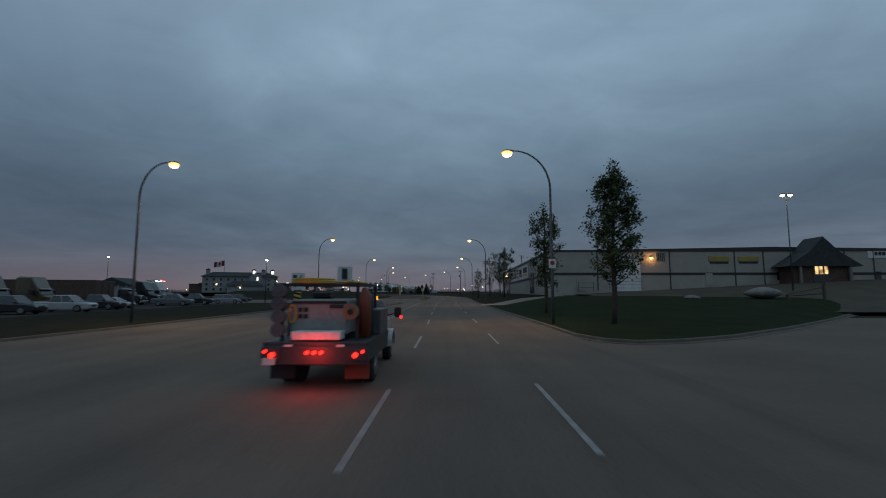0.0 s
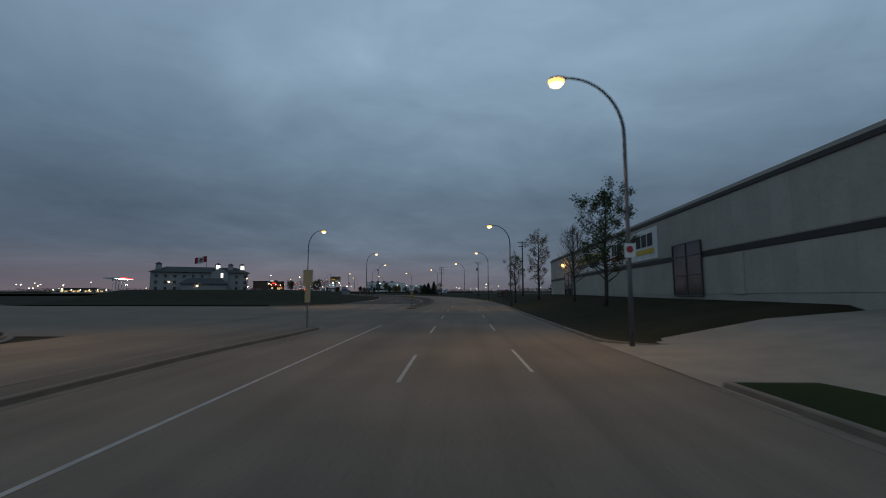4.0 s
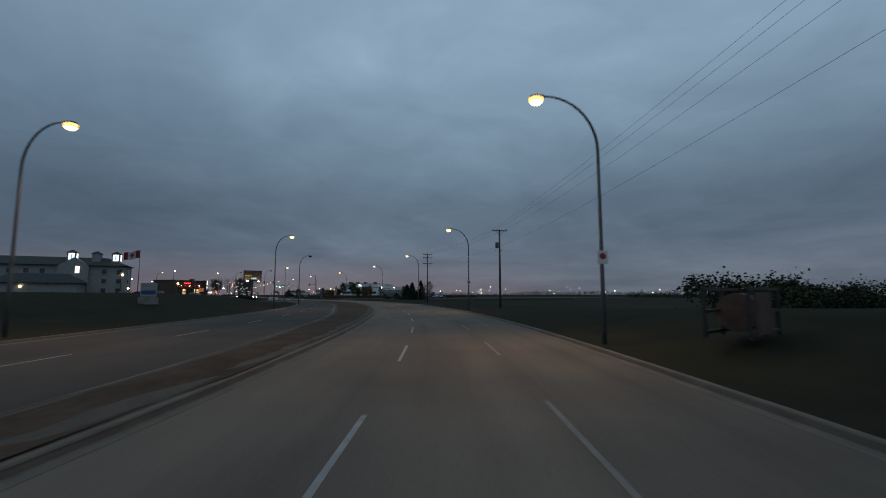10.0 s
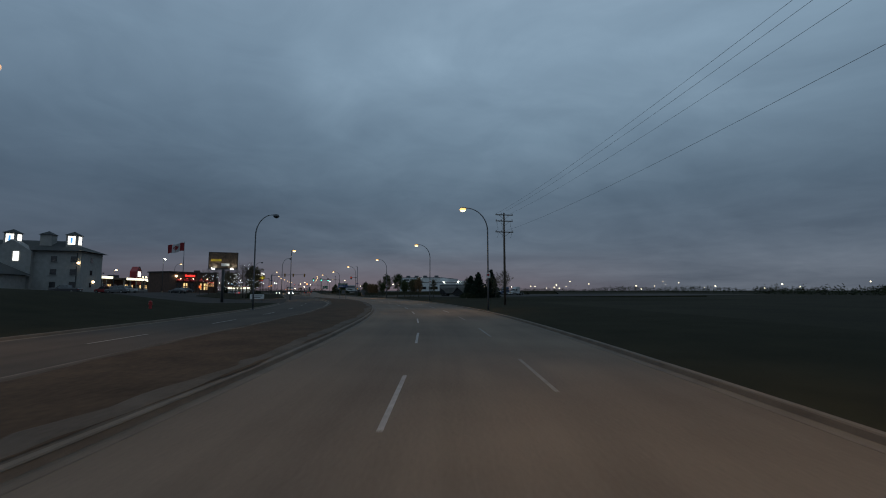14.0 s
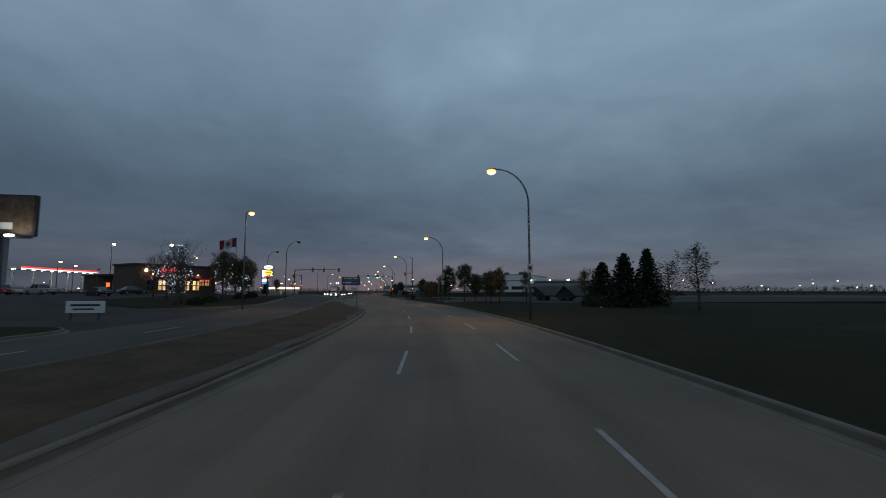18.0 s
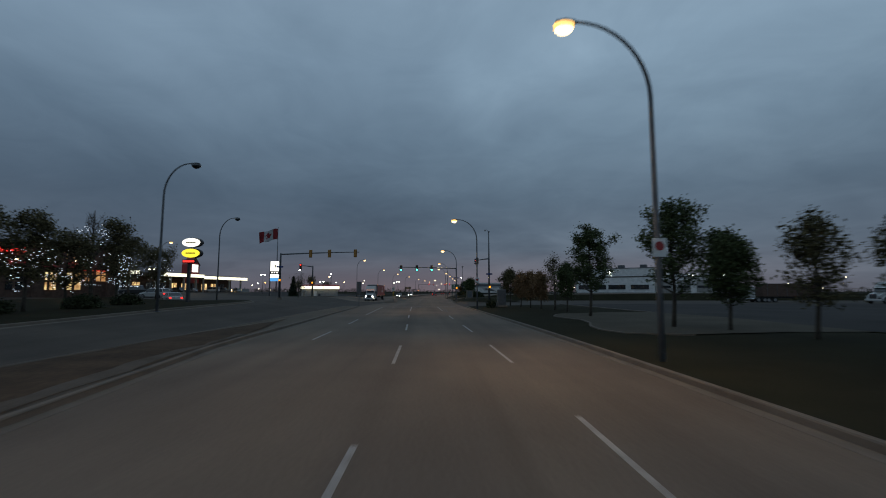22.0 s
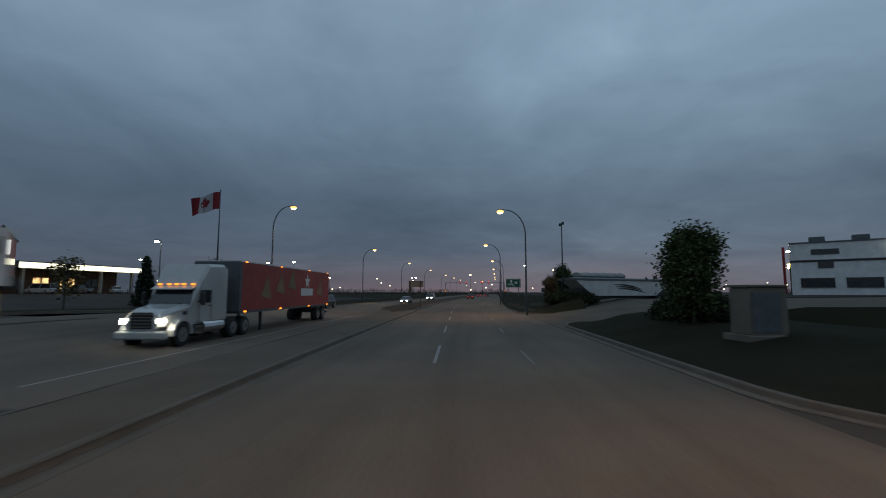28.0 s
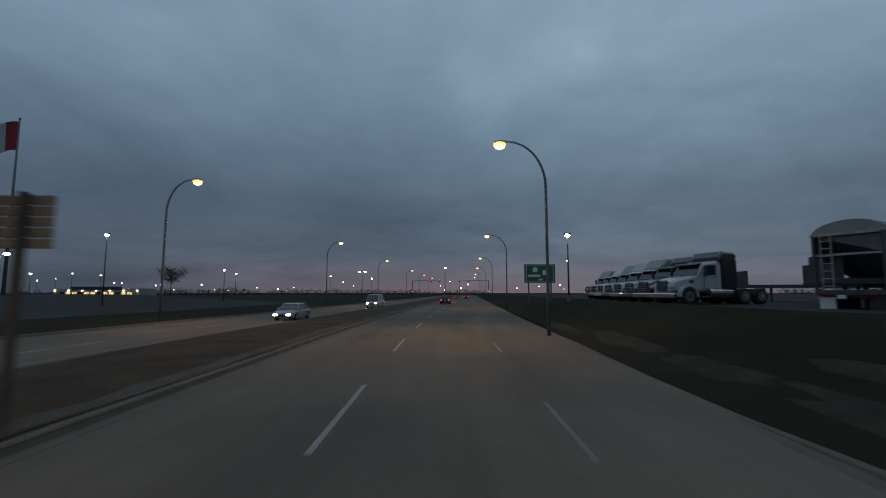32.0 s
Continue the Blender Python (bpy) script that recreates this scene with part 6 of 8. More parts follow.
# far wooded rises on the horizon
def far_wood(name, points, tall, label, seed, size=0.45, per=13):
    rng = np.random.RandomState(seed)
    m = Mesh()
    pts = []
    for (x0, y0), (x1, y1) in zip(points, points[1:]):
        n = int(math.hypot(x1 - x0, y1 - y0) / 2.0)
        for i in range(n):
            t = i / n
            h = tall * (0.55 + 0.45 * noise.noise(Vector((x0 + (x1 - x0) * t, y0 + (y1 - y0) * t, seed)) * 0.02) + rng.uniform(-0.12, 0.2))
            for z in np.arange(0.3, max(0.6, h), 1.0):
                pts.append((x0 + (x1 - x0) * t + rng.normal(0, 2.5), y0 + (y1 - y0) * t + rng.normal(0, 2.5), z))
    ob = solid(name, leaves(rng, pts, per, 0.8, size), L_SHRUB, label, "far trees", kind="stuff")
    return ob


far_wood("far_trees", [(66, 248), (90, 268), (125, 300), (170, 420), (160, 560)], 6.0, "low dark belt of brush along the field's edge", 1)
far_wood("far_trees", [(230, 420), (330, 700), (120, 900), (-60, 980)], 9.0, "dark far belt of trees on the horizon", 2)
far_wood("far_trees", [(-420, 250), (-520, 500), (-560, 800), (-380, 1000)], 8.0, "dark far belt of trees on the horizon", 3)
far_wood("field_brush", [(33, 203), (48, 213), (74, 225), (100, 240)], 5.4, "dark brush behind the field beside a building", 4, 0.24, 210)


# ---- billboard, signs, flag, lot lamps ----
bill = thing("billboard", "dark billboard on one steel post with lamps below", "billboard", facing(-58.5, 278.5, 0.2, 31) @ Matrix.Diagonal((0.92, 1, 1, 1)))
part("post", Mesh().tube([(0, 0.3, -0.3), (0, 0.3, 6.4)], 0.28, 14), M_DSTEEL, bill, smooth=True)
part("panel", Mesh().box(0, 0, 7.7, 5.4, 0.35, 3.1, bevel=0.04), M_TRIM, bill)
face = part("poster", Mesh().box(0, -0.2, 7.7, 5.1, 0.03, 2.85), surface("brown_poster", (0.02, 0.012, 0.008), (0.13, 0.085, 0.05), scale=0.8, rough=0.4, bump=0.0, fine=4), bill, "dark brown photographic poster")
part("poster_mark", Mesh().box(-1.3, -0.225, 7.75, 1.9, 0.02, 0.42, bevel=0.008), M_YELLOW, face)
part("poster_mark", Mesh().box(0.4, -0.225, 6.9, 1.5, 0.02, 0.5, bevel=0.008), M_SIGNW, face)
part("catwalk", Mesh().box(0, -0.75, 6.0, 5.6, 0.7, 0.08), M_DSTEEL, bill)
for x in (-1.7, 1.7):
    part("arm", Mesh().tube([(x, -0.1, 6.1), (x, -1.2, 6.0)], 0.03, 6), M_DSTEEL, bill)
    part("lamp", Mesh().box(x, -1.2, 6.1, 0.5, 0.2, 0.14, bevel=0.03), G_COOL, bill)
    data = bpy.data.lights.new("poster_light", "SPOT")
    data.energy, data.color, data.spot_size, data.shadow_soft_size = 60.0, (1.0, 0.95, 0.85), 1.9, 0.1
    new("poster_light", data).matrix_basis = bill.matrix_basis @ look((x, -1.3, 6.25), (x, -0.2, 7.9))

low = thing("low_sign", "low white ground sign on two short legs", "sign", stand(298, -25.5, 0.2, 8))
part("panel", Mesh().box(0, 0, 0.95, 2.5, 0.14, 0.9, bevel=0.02), M_SIGNW, low)
part("panel_bar", Mesh().box(0, -0.08, 1.1, 1.9, 0.02, 0.14), M_INK, low)
part("panel_bar", Mesh().box(-0.1, -0.08, 0.8, 1.4, 0.02, 0.1), M_INK, low)
for x in (-0.9, 0.9):
    part("leg", Mesh().box(x, 0, 0.25, 0.12, 0.12, 0.6, bevel=0.01), M_DSTEEL, low)
low2 = thing("low_sign", "small blue and white ground sign in the grass", "sign", stand(205, -31.6, rise_left(205, -31.6), 5))
part("panel", Mesh().box(0, 0, 1.7, 1.7, 0.14, 1.6, bevel=0.02), M_STUCCO, low2)
part("panel_bar", Mesh().box(0, -0.08, 1.4, 1.5, 0.02, 0.45), M_BLUESIGN, low2)
part("plinth", Mesh().box(0, 0, 0.42, 2.0, 0.5, 0.86, bevel=0.03), M_STONE, low2)

oval = thing("pole_sign", "pole sign with two glowing ovals above a red message strip", "sign", stand(374.3, -26.4, 0.15, -4))
part("post", Mesh().box(-0.25, 0.2, 2.4, 0.3, 0.3, 4.9, bevel=0.03), M_DSTEEL, oval)
for z, g, k in ((6.78, G_WHTSIGN, "white"), (5.56, G_YELSIGN, "yellow")):
    part("oval_case", Mesh().disc(0.12, 0.12, z, 0.56, "y", 0.4, 28, 1.12), M_INK, oval)
    o = part("oval_face", Mesh().disc(0, -0.1, z, 0.5, "y", 0.1, 28, 1.02), g, oval, "glowing %s oval panel" % k)
    part("face_mark", Mesh().box(0, -0.17, z, 1.1, 0.03, 0.12), M_YELLOW if k == "white" else M_INK, o)
part("message_strip", Mesh().box(-0.15, 0.0, 4.62, 1.5, 0.3, 0.4, bevel=0.02), M_INK, oval)
part("message", Mesh().box(-0.15, -0.17, 4.62, 1.3, 0.03, 0.2), G_REDSIGN, oval)

guide = thing("guide_sign", "blue and green direction sign on two median posts", "road sign", stand(320.4, -7.6, 0.15, 6))
for x in (-0.82, 0.78):
    part("post", Mesh().box(x, 0.06, 1.95, 0.09, 0.07, 4.1, bevel=0.01), M_STEEL, guide)
part("panel", Mesh().box(0, 0, 3.26, 2.33, 0.04, 0.64, bevel=0.008), M_BLUESIGN, guide)
part("upper_panel", Mesh().box(0, 0, 3.78, 2.33, 0.04, 0.36, bevel=0.008), M_GREENSIGN, guide)
for x, w in ((-0.75, 0.2), (-0.2, 0.62), (0.55, 0.5)):
    part("word_bar", Mesh().box(x, -0.03, 3.79, w, 0.015, 0.13), M_SIGNW, guide)
part("word_bar", Mesh().box(-0.36, -0.03, 3.26, 0.76, 0.015, 0.17), M_SIGNW, guide)
lettering("Centre", 0.29, M_SIGNW, guide, Matrix.Translation((0.54, -0.035, 3.26)) @ Matrix.Rotation(radians(90), 4, "X"))
part("arrow", Mesh().add([(-1.05, -0.03, 3.26), (-0.9, -0.03, 3.36), (-0.9, -0.03, 3.16)], [(0, 1, 2)]), M_SIGNW, guide)

green = thing("exit_sign", "large green direction sign with white lettering on posts", "road sign", stand(516.7, 9.2, 1.4, 4))
for x in (-1.2, 1.2):
    part("post", Mesh().box(x, 0.08, 1.9, 0.14, 0.1, 3.9, bevel=0.01), M_STEEL, green)
part("panel", Mesh().box(0, 0, 3.0, 3.3, 0.06, 2.0, bevel=0.06), M_GREENSIGN, green)
part("border", Mesh().box(0, -0.035, 3.9, 2.9, 0.015, 0.05).box(0, -0.035, 2.1, 2.9, 0.015, 0.05).box(-1.45, -0.035, 3.0, 0.05, 0.015, 1.8).box(1.45, -0.035, 3.0, 0.05, 0.015, 1.8), M_SIGNW, green)
part("shield", Mesh().disc(-0.5, -0.04, 3.4, 0.28, "y", 0.02), M_SIGNW, green)
part("word_bar", Mesh().box(-0.6, -0.04, 2.75, 1.3, 0.02, 0.24), M_SIGNW, green)
part("word_bar", Mesh().box(0.6, -0.04, 3.1, 0.6, 0.02, 0.5), M_SIGNW, green)
part("word_bar", Mesh().box(0.1, -0.04, 2.35, 0.5, 0.02, 0.16), M_SIGNW, green)

wood = thing("slatted_sign", "back of a wooden slatted sign board on brown posts", "sign", stand(475.5, -6.95, 0.15, 3))
for k in range(5):
    part("slat", Mesh().box(0, 0, 2.98 + k * 0.175, 2.1, 0.05, 0.16, bevel=0.01), M_WOOD, wood)
for x in (-0.85, 0.62):
    part("post", Mesh().box(x, -0.08, 1.85, 0.13, 0.1, 3.9, bevel=0.01), M_POLE, wood)
part("lower_board", Mesh().box(-0.8, 0.0, 2.55, 0.5, 0.04, 0.62, bevel=0.01), M_WOOD, wood, "small brown board under the slats")

flag = thing("flagpole", "very tall flagpole flying a large red and white flag", "flagpole", facing(-230.7, 467.2, 0.0, 30))
part("pole", Mesh().tube([(0, 0, -0.3), (0, 0, 18), (0, 0, 35.0)], [0.32, 0.24, 0.12], 12), M_STEEL, flag, smooth=True)
part("finial", Mesh().tube([(0, 0, 35.0), (0, 0, 35.15), (0, 0, 35.4)], [0.1, 0.25, 0.05], 10), M_STEEL, flag)


def cloth(u0, u1, v0=0.0, v1=1.0, lift=0.0, n=10, shape=None):
    """A piece of the flag, waving away from the pole to its left."""
    def at(u, v):
        x = -0.15 - u * 9.6
        drop = 2.2 * u ** 1.2
        return (x, 1.1 * u * math.sin(u * 8.5 + v * 1.2) - lift, 34.6 - drop - (1 - v) * 5.6 + 0.35 * math.sin(u * 9))
    m = Mesh()
    if shape:
        m.add([at(u, v) for u, v in shape], [tuple(range(len(shape)))])
    else:
        m.add([at(u0 + (u1 - u0) * i / n, v0 + (v1 - v0) * j / n) for i in range(n + 1) for j in range(n + 1)], [(i * (n + 1) + j, i * (n + 1) + j + 1, (i + 1) * (n + 1) + j + 1, (i + 1) * (n + 1) + j) for i in range(n) for j in range(n)])
    return m


M_FLAGRED = tone2("red_flag_cloth", (0.24, 0.014, 0.018), 0.8, scale=0.5)
M_FLAGWHITE = tone2("white_flag_cloth", (0.45, 0.45, 0.45), 0.8, scale=0.5)
part("red_band", cloth(0, 0.25), M_FLAGRED, flag, smooth=True)
part("white_field", cloth(0.25, 0.75), M_FLAGWHITE, flag, smooth=True)
part("red_band", cloth(0.75, 1.0), M_FLAGRED, flag, smooth=True)
LEAF = [(0.5, 0.92), (0.53, 0.78), (0.57, 0.82), (0.56, 0.62), (0.6, 0.7), (0.61, 0.64), (0.67, 0.66), (0.65, 0.57), (0.67, 0.53), (0.59, 0.36), (0.6, 0.3), (0.51, 0.33), (0.51, 0.12), (0.49, 0.12), (0.49, 0.33), (0.4, 0.3), (0.41, 0.36), (0.33, 0.53), (0.35, 0.57), (0.33, 0.66), (0.39, 0.64), (0.4, 0.7), (0.44, 0.62), (0.43, 0.82), (0.47, 0.78)]
for side in (0.06, -0.06):
    part("leaf_emblem", cloth(0, 0, lift=side, shape=LEAF), M_FLAGRED, flag)


def lot_lamp(m, tall, heads, glow, label, name="lot_lamp"):
    ob = thing(name, label, "lamp post", m, group="lot lamps")
    part("pole", Mesh().tube([(0, 0, -0.2), (0, 0, tall)], [0.1, 0.06], 8), M_DSTEEL, ob, smooth=True)
    part("base", Mesh().tube([(0, 0, -0.2), (0, 0, 0.5)], 0.25, 10), M_CONC, ob)
    for x in heads:
        if x:
            part("arm", Mesh().tube([(0, 0, tall), (x, 0, tall + 0.05)], 0.035, 6), M_DSTEEL, ob)
        h = part("head", Mesh().box(x, 0, tall + 0.14, 0.66, 0.5, 0.16, bevel=0.03), M_DSTEEL, ob)
        # lens swollen to a ball below the flat head, shaped like its round glare
        part("lens", Mesh().ball(x, -0.04, tall - 0.04, 0.28, 12, 0.7), glow, h, smooth=True)


lot_lamp(facing(-107.6, 317.5, 1.7, 20), 9.8, (0.45,), G_COOL, "square-headed lot lamp beside the restaurant, lit")
lot_lamp(facing(-89.2, 316.4, 1.0, 20), 9.5, (-0.45,), G_WARM, "square-headed lot lamp before the restaurant, lit")
drive = thing("lane_sign", "small glowing orange drive-through sign on a post", "sign", facing(-81.4, 300.8, 0.9, 25) @ Matrix.Diagonal((0.7, 0.7, 0.92, 1)))
part("post", Mesh().box(0, 0, 1.0, 0.12, 0.12, 2.2, bevel=0.01), M_DSTEEL, drive)
part("case", Mesh().box(0, 0.06, 2.5, 0.8, 0.16, 0.75, bevel=0.03), M_DSTEEL, drive)
part("lit_face", Mesh().box(0, -0.03, 2.5, 0.68, 0.04, 0.62, bevel=0.01), glowing("lit_orange_sign", (1.0, 0.16, 0.03), 1.6), drive, "glowing orange sign face")
back_sign = thing("median_sign", "grey back of a narrow sign on a median post", "road sign", stand(386.5, -8.9, 0.13, 10))
part("post", Mesh().box(0, -0.05, 1.7, 0.08, 0.05, 3.4, bevel=0.01), M_STEEL, back_sign)
part("panel", Mesh().box(0, 0, 2.75, 0.62, 0.02, 1.7, bevel=0.004), M_STEEL, back_sign)
crooked = tree(415, -25.5, 0.1, 4.2, 1.6, L_OLIVE, "small crooked tree, nearly bare", 77, bole=1.8, per=2, limbs=16, size=0.09)
lot_lamp(facing(51, 64.8, 1.2, -10), 15.4, (-0.5, 0.5), G_WARM, "tall twin-headed lot lamp, lit")
lot_lamp(facing(-109, 144, 0.1, 0), 13.6, (0,), G_COOL, "lit lot lamp with a cool glow")
lot_lamp(facing(-35.5, 89, 0.1, 0), 8.6, (0,), G_COOL, "lit lot lamp with a cool glow")
lot_lamp(facing(-132.5, 484.0, 1.6, 30), 6.7, (0,), G_COOL, "lit lot lamp beside parked trucks")
lot_lamp(facing(-150.7, 552, 1.0, 30), 9.6, (0,), G_WARM, "distant lit yard lamp")
flood = thing("floodlight_pole", "unlit dark pole with two small tilted floodlights", "lamp post", facing(-109.1, 441.0, 1.6, 30))
part("pole", Mesh().tube([(0, 0, -0.4), (0, 0, 8.6)], [0.1, 0.06], 8), M_DSTEEL, flood, smooth=True)
part("base", Mesh().tube([(0, 0, -0.4), (0, 0, 0.4)], 0.22, 10), M_CONC, flood)
for x, z in ((-0.16, 8.62), (0.14, 8.78)):
    h = part("head", Mesh().prism([(-0.22, z - 0.1), (0.14, z - 0.16), (0.2, z + 0.06), (-0.16, z + 0.14)], "x", x - 0.13, x + 0.13), M_DSTEEL, flood)
    part("lens", Mesh().box(x, -0.21, z - 0.02, 0.2, 0.03, 0.16, bevel=0.01), M_GLASS, h)
lot_lamp(facing(-159.6, 419.8, 0.3, 30), 9.2, (-0.6,), G_COOL, "tall square-headed forecourt lamp, lit")
lot_lamp(facing(-171.4, 445.7, 0.1, 30), 8.2, (-0.6,), G_WARM, "square-headed forecourt lamp, lit")
lot_lamp(facing(-192.8, 467.5, 0.1, 30), 10.4, (0,), G_COOL, "slim forecourt lamp, lit")
lot_lamp(facing(-195.3, 432.0, 0.8, 30), 8.3, (-0.6, 0.6), G_COOL, "twin-headed forecourt lamp, lit")
for x, y, t, h, g in ((-186, 455, 6.6, (-0.7, 0.7), G_COOL), (-215, 500, 7.5, (0,), G_WARM), (-240, 520, 8, (0,), G_COOL), (-200, 530, 8, (-0.7, 0.7), G_COOL), (-180, 540, 9, (0,), G_WARM), (-262, 480, 7, (0,), G_COOL), (-288, 505, 8, (0,), G_ORANGE), (-300, 460, 8, (-0.6, 0.6), G_COOL), (-175, 380, 8.5, (-0.6, 0.6), G_WARM), (-140, 352, 8.5, (0,), G_COOL), (-150, 335, 9, (0.5,), G_WARM), (-165, 350, 9, (0.5,), M_GLASS), (-125, 318, 8.5, (0.5,), G_WARM), (-255, 600, 9, (0,), G_COOL), (-230, 640, 9, (0,), G_ORANGE), (-270, 700, 10, (0,), G_WARM), (-150, 640, 9, (0,), G_COOL)):
    lot_lamp(facing(x, y, 0.0, 30), t, h, g, "lamp post standing in a commercial lot")

# distant lamps on the horizon
rng_far = np.random.RandomState(5)
m = Mesh()
poles = Mesh()
for k in range(150):
    a = radians(rng_far.uniform(-62, 95))
    r = rng_far.uniform(420, 900)
    x, y, z = -20 - math.sin(a) * r, 230 + math.cos(a) * r, rng_far.uniform(4.5, 13)
    if abs((x - LINE_X[-1] * 0.5)) < 5:
        continue
    if a < radians(-8) and k % 3:
        continue
    size = r * 0.00135 * rng_far.uniform(0.5, 1.2)
    m.ball(x, y, z, size * 0.62, 6)
    poles.tube([(x, y, 0), (x, y, z)], 0.09, 4, False)
far = thing("far_lamps", "scatter of distant lit lamps along the horizon", "far lamps")
tagged(part("lamps", m, G_FAR, far), kind="stuff")
tagged(part("lamp_poles", poles, M_DSTEEL, far), kind="stuff")

# far junction with red lights
for m_, reach, heads in ((stand(655, 9.5, 0.1), 13.0, (8.5, 12.2)), (stand(655, -22.5, 0.1), -12.0, (-8.0, -11.5))):
    signal_mast(m_, 7.2, reach, heads, "r", label="distant signal mast showing red lights", plate=False)

# roadside cabinets, boulders and posts
box = thing("utility_cabinet", "pale grey concrete utility cabinet on a plinth", "cabinet", stand(430.5, 11.3, 0.55, 6) @ Matrix.Diagonal((0.85, 0.85, 0.92, 1)))
part("plinth", Mesh().box(0, 0, 0.12, 2.2, 1.7, 0.26, bevel=0.03), M_CONC, box)
part("case", Mesh().box(0, 0, 1.2, 1.75, 1.2, 1.95, bevel=0.05), M_CONC, box)
part("cap", Mesh().box(0, 0, 2.2, 1.9, 1.35, 0.1, bevel=0.03), M_CONC, box)
part("door", Mesh().box(-0.1, -0.62, 1.15, 1.3, 0.04, 1.6, bevel=0.01), M_STEEL, box)
cab = thing("utility_cabinet", "grey metal signal control cabinet on a slab", "cabinet", stand(381.1, 10.6, 0.3, 4))
part("plinth", Mesh().box(0, 0, 0.1, 1.3, 0.9, 0.2, bevel=0.02), M_CONC, cab)
part("case", Mesh().box(0, 0, 1.25, 1.05, 0.7, 2.1, bevel=0.03), M_STEEL, cab)
part("door", Mesh().box(0, -0.37, 1.25, 0.85, 0.03, 1.8, bevel=0.01), M_STEEL, cab)
part("handle", Mesh().box(0.3, -0.4, 1.25, 0.04, 0.04, 0.18), M_BLACK, cab)
shrub(381.5, 9.3, 0.3, 1.1, 1.0, 0.9, 140, label="small clipped shrub in a planter")


def boulder(s, d, z, r, seed, label="weathered grey boulder in the grass"):
    rng = np.random.RandomState(seed)
    rings = []
    for i in range(7):
        f = i / 6
        rr = math.sin(math.pi * (0.08 + 0.84 * f)) * r
        rings.append([(rr * 1.5 * math.cos(a) * rng.uniform(0.88, 1.1), rr * math.sin(a) * rng.uniform(0.88, 1.1), -0.1 + r * 1.0 * f) for a in np.linspace(0, 6.283, 13)[:-1]])
    solid("boulder", Mesh().loft(rings), M_STONE, label, "boulder", stand(s, d, z), smooth=True)


boulder(56, 31, 1.3, 0.7, 1)
boulder(56, 40, 1.5, 1.5, 2, "long low weathered boulder beside a driveway")
gate = thing("barrier_gate", "simple wooden barrier gate with slanted rails", "gate", stand(55, 43.5, 1.5, 10))
part("post", Mesh().box(4.0, 0, 1.2, 0.25, 0.25, 2.6, bevel=0.02), M_POLE, gate)
part("rail", Mesh().tube([(4.0, 0, 1.4), (-1.5, 0, 0.5)], 0.07, 6), M_POLE, gate)
part("rail", Mesh().tube([(4.0, 0, 0.6), (-1.5, 0, 0.3)], 0.07, 6), M_POLE, gate)
part("foot", Mesh().box(-1.5, 0, 0.2, 0.25, 0.25, 0.5, bevel=0.02), M_POLE, gate)
for s, d, z, t in ((124, 15.5, 1.2, 2.6), (150, 18, 1.4, 1.8)):
    st = thing("marker_post", "thin pale leaning marker post in the grass", "post", stand(s, d, z))
    part("stake", Mesh().tube([(0, 0, -0.2), (0.25, 0, t)], 0.05, 6), M_SIGNW, st)
    part("cap", Mesh().tube([(0.25, 0, t), (0.26, 0, t + 0.05)], 0.06, 6), M_YELLOW, st)
hyd = thing("fire_hydrant", "dark fire hydrant standing in the grass", "hydrant", stand(252, -27, rise_left(252, -27)))
part("barrel", Mesh().tube([(0, 0, -0.1), (0, 0, 0.6), (0, 0, 0.75), (0, 0, 0.85)], [0.13, 0.13, 0.15, 0.03], 12), M_RED, hyd)
part("outlet", Mesh().disc(0, -0.15, 0.5, 0.07, "y", 0.1).disc(-0.15, 0, 0.5, 0.06, "x", 0.1).disc(0.15, 0, 0.5, 0.06, "x", 0.1), M_RED, hyd)


# ---- vehicles: y runs forward, the origin lies on the ground under the rear end ----
PAINTS = {k: tone2(k + "_car_paint", c, 0.3, k=0.85, coat=0.6, bump=0.0) for k, c in {"white": (0.43, 0.43, 0.42), "silver": (0.26, 0.27, 0.28), "black": (0.022, 0.022, 0.025), "grey": (0.12, 0.125, 0.13), "red": (0.3, 0.03, 0.03), "tan": (0.1, 0.08, 0.042), "green": (0.03, 0.07, 0.05), "blue": (0.04, 0.07, 0.14)}.items()}
M_CHROME = surface("chrome", (0.5, 0.5, 0.5), (0.7, 0.7, 0.7), scale=3, rough=0.15, metal=1.0, bump=0.0)
M_ALLOY = surface("wheel_alloy", (0.2, 0.2, 0.2), (0.36, 0.36, 0.36), scale=4, rough=0.4, metal=0.8, bump=0.0)
M_REDLENS = tone2("red_lens", (0.25, 0.01, 0.01), 0.2)
M_CLEARLENS = tone2("clear_lens", (0.5, 0.5, 0.48), 0.15)
M_TRAILRED = surface("red_trailer_print", (0.22, 0.025, 0.02), (0.36, 0.05, 0.035), scale=0.35, rough=0.5, bump=0.02, fine=5, stain=(0.4, 0.16, 0.06))
M_YHOSE = tone2("yellow_hose", (0.55, 0.36, 0.04), 0.5)
M_ORANGE = tone2("orange_paint", (0.26, 0.06, 0.03), 0.5)


def wheel(parent, x, y, r, w=0.26):
    t = part("wheel", Mesh().loft([[(x + dx, y + rr * math.cos(a), r + rr * math.sin(a)) for a in np.linspace(0, 6.2832, 21)[:-1]] for dx, rr in ((-w / 2, r * 0.86), (-w * 0.38, r), (w * 0.38, r), (w / 2, r * 0.86))]), M_RUBBER, parent, smooth=False)
    side = 1 if x > 0 else -1
    part("rim", Mesh().disc(x + side * w * 0.46, y, r, r * 0.62, "x", 0.06, 16), M_ALLOY, t)
    part("hub", Mesh().disc(x + side * w * 0.52, y, r, r * 0.2, "x", 0.06, 10), M_CHROME, t)


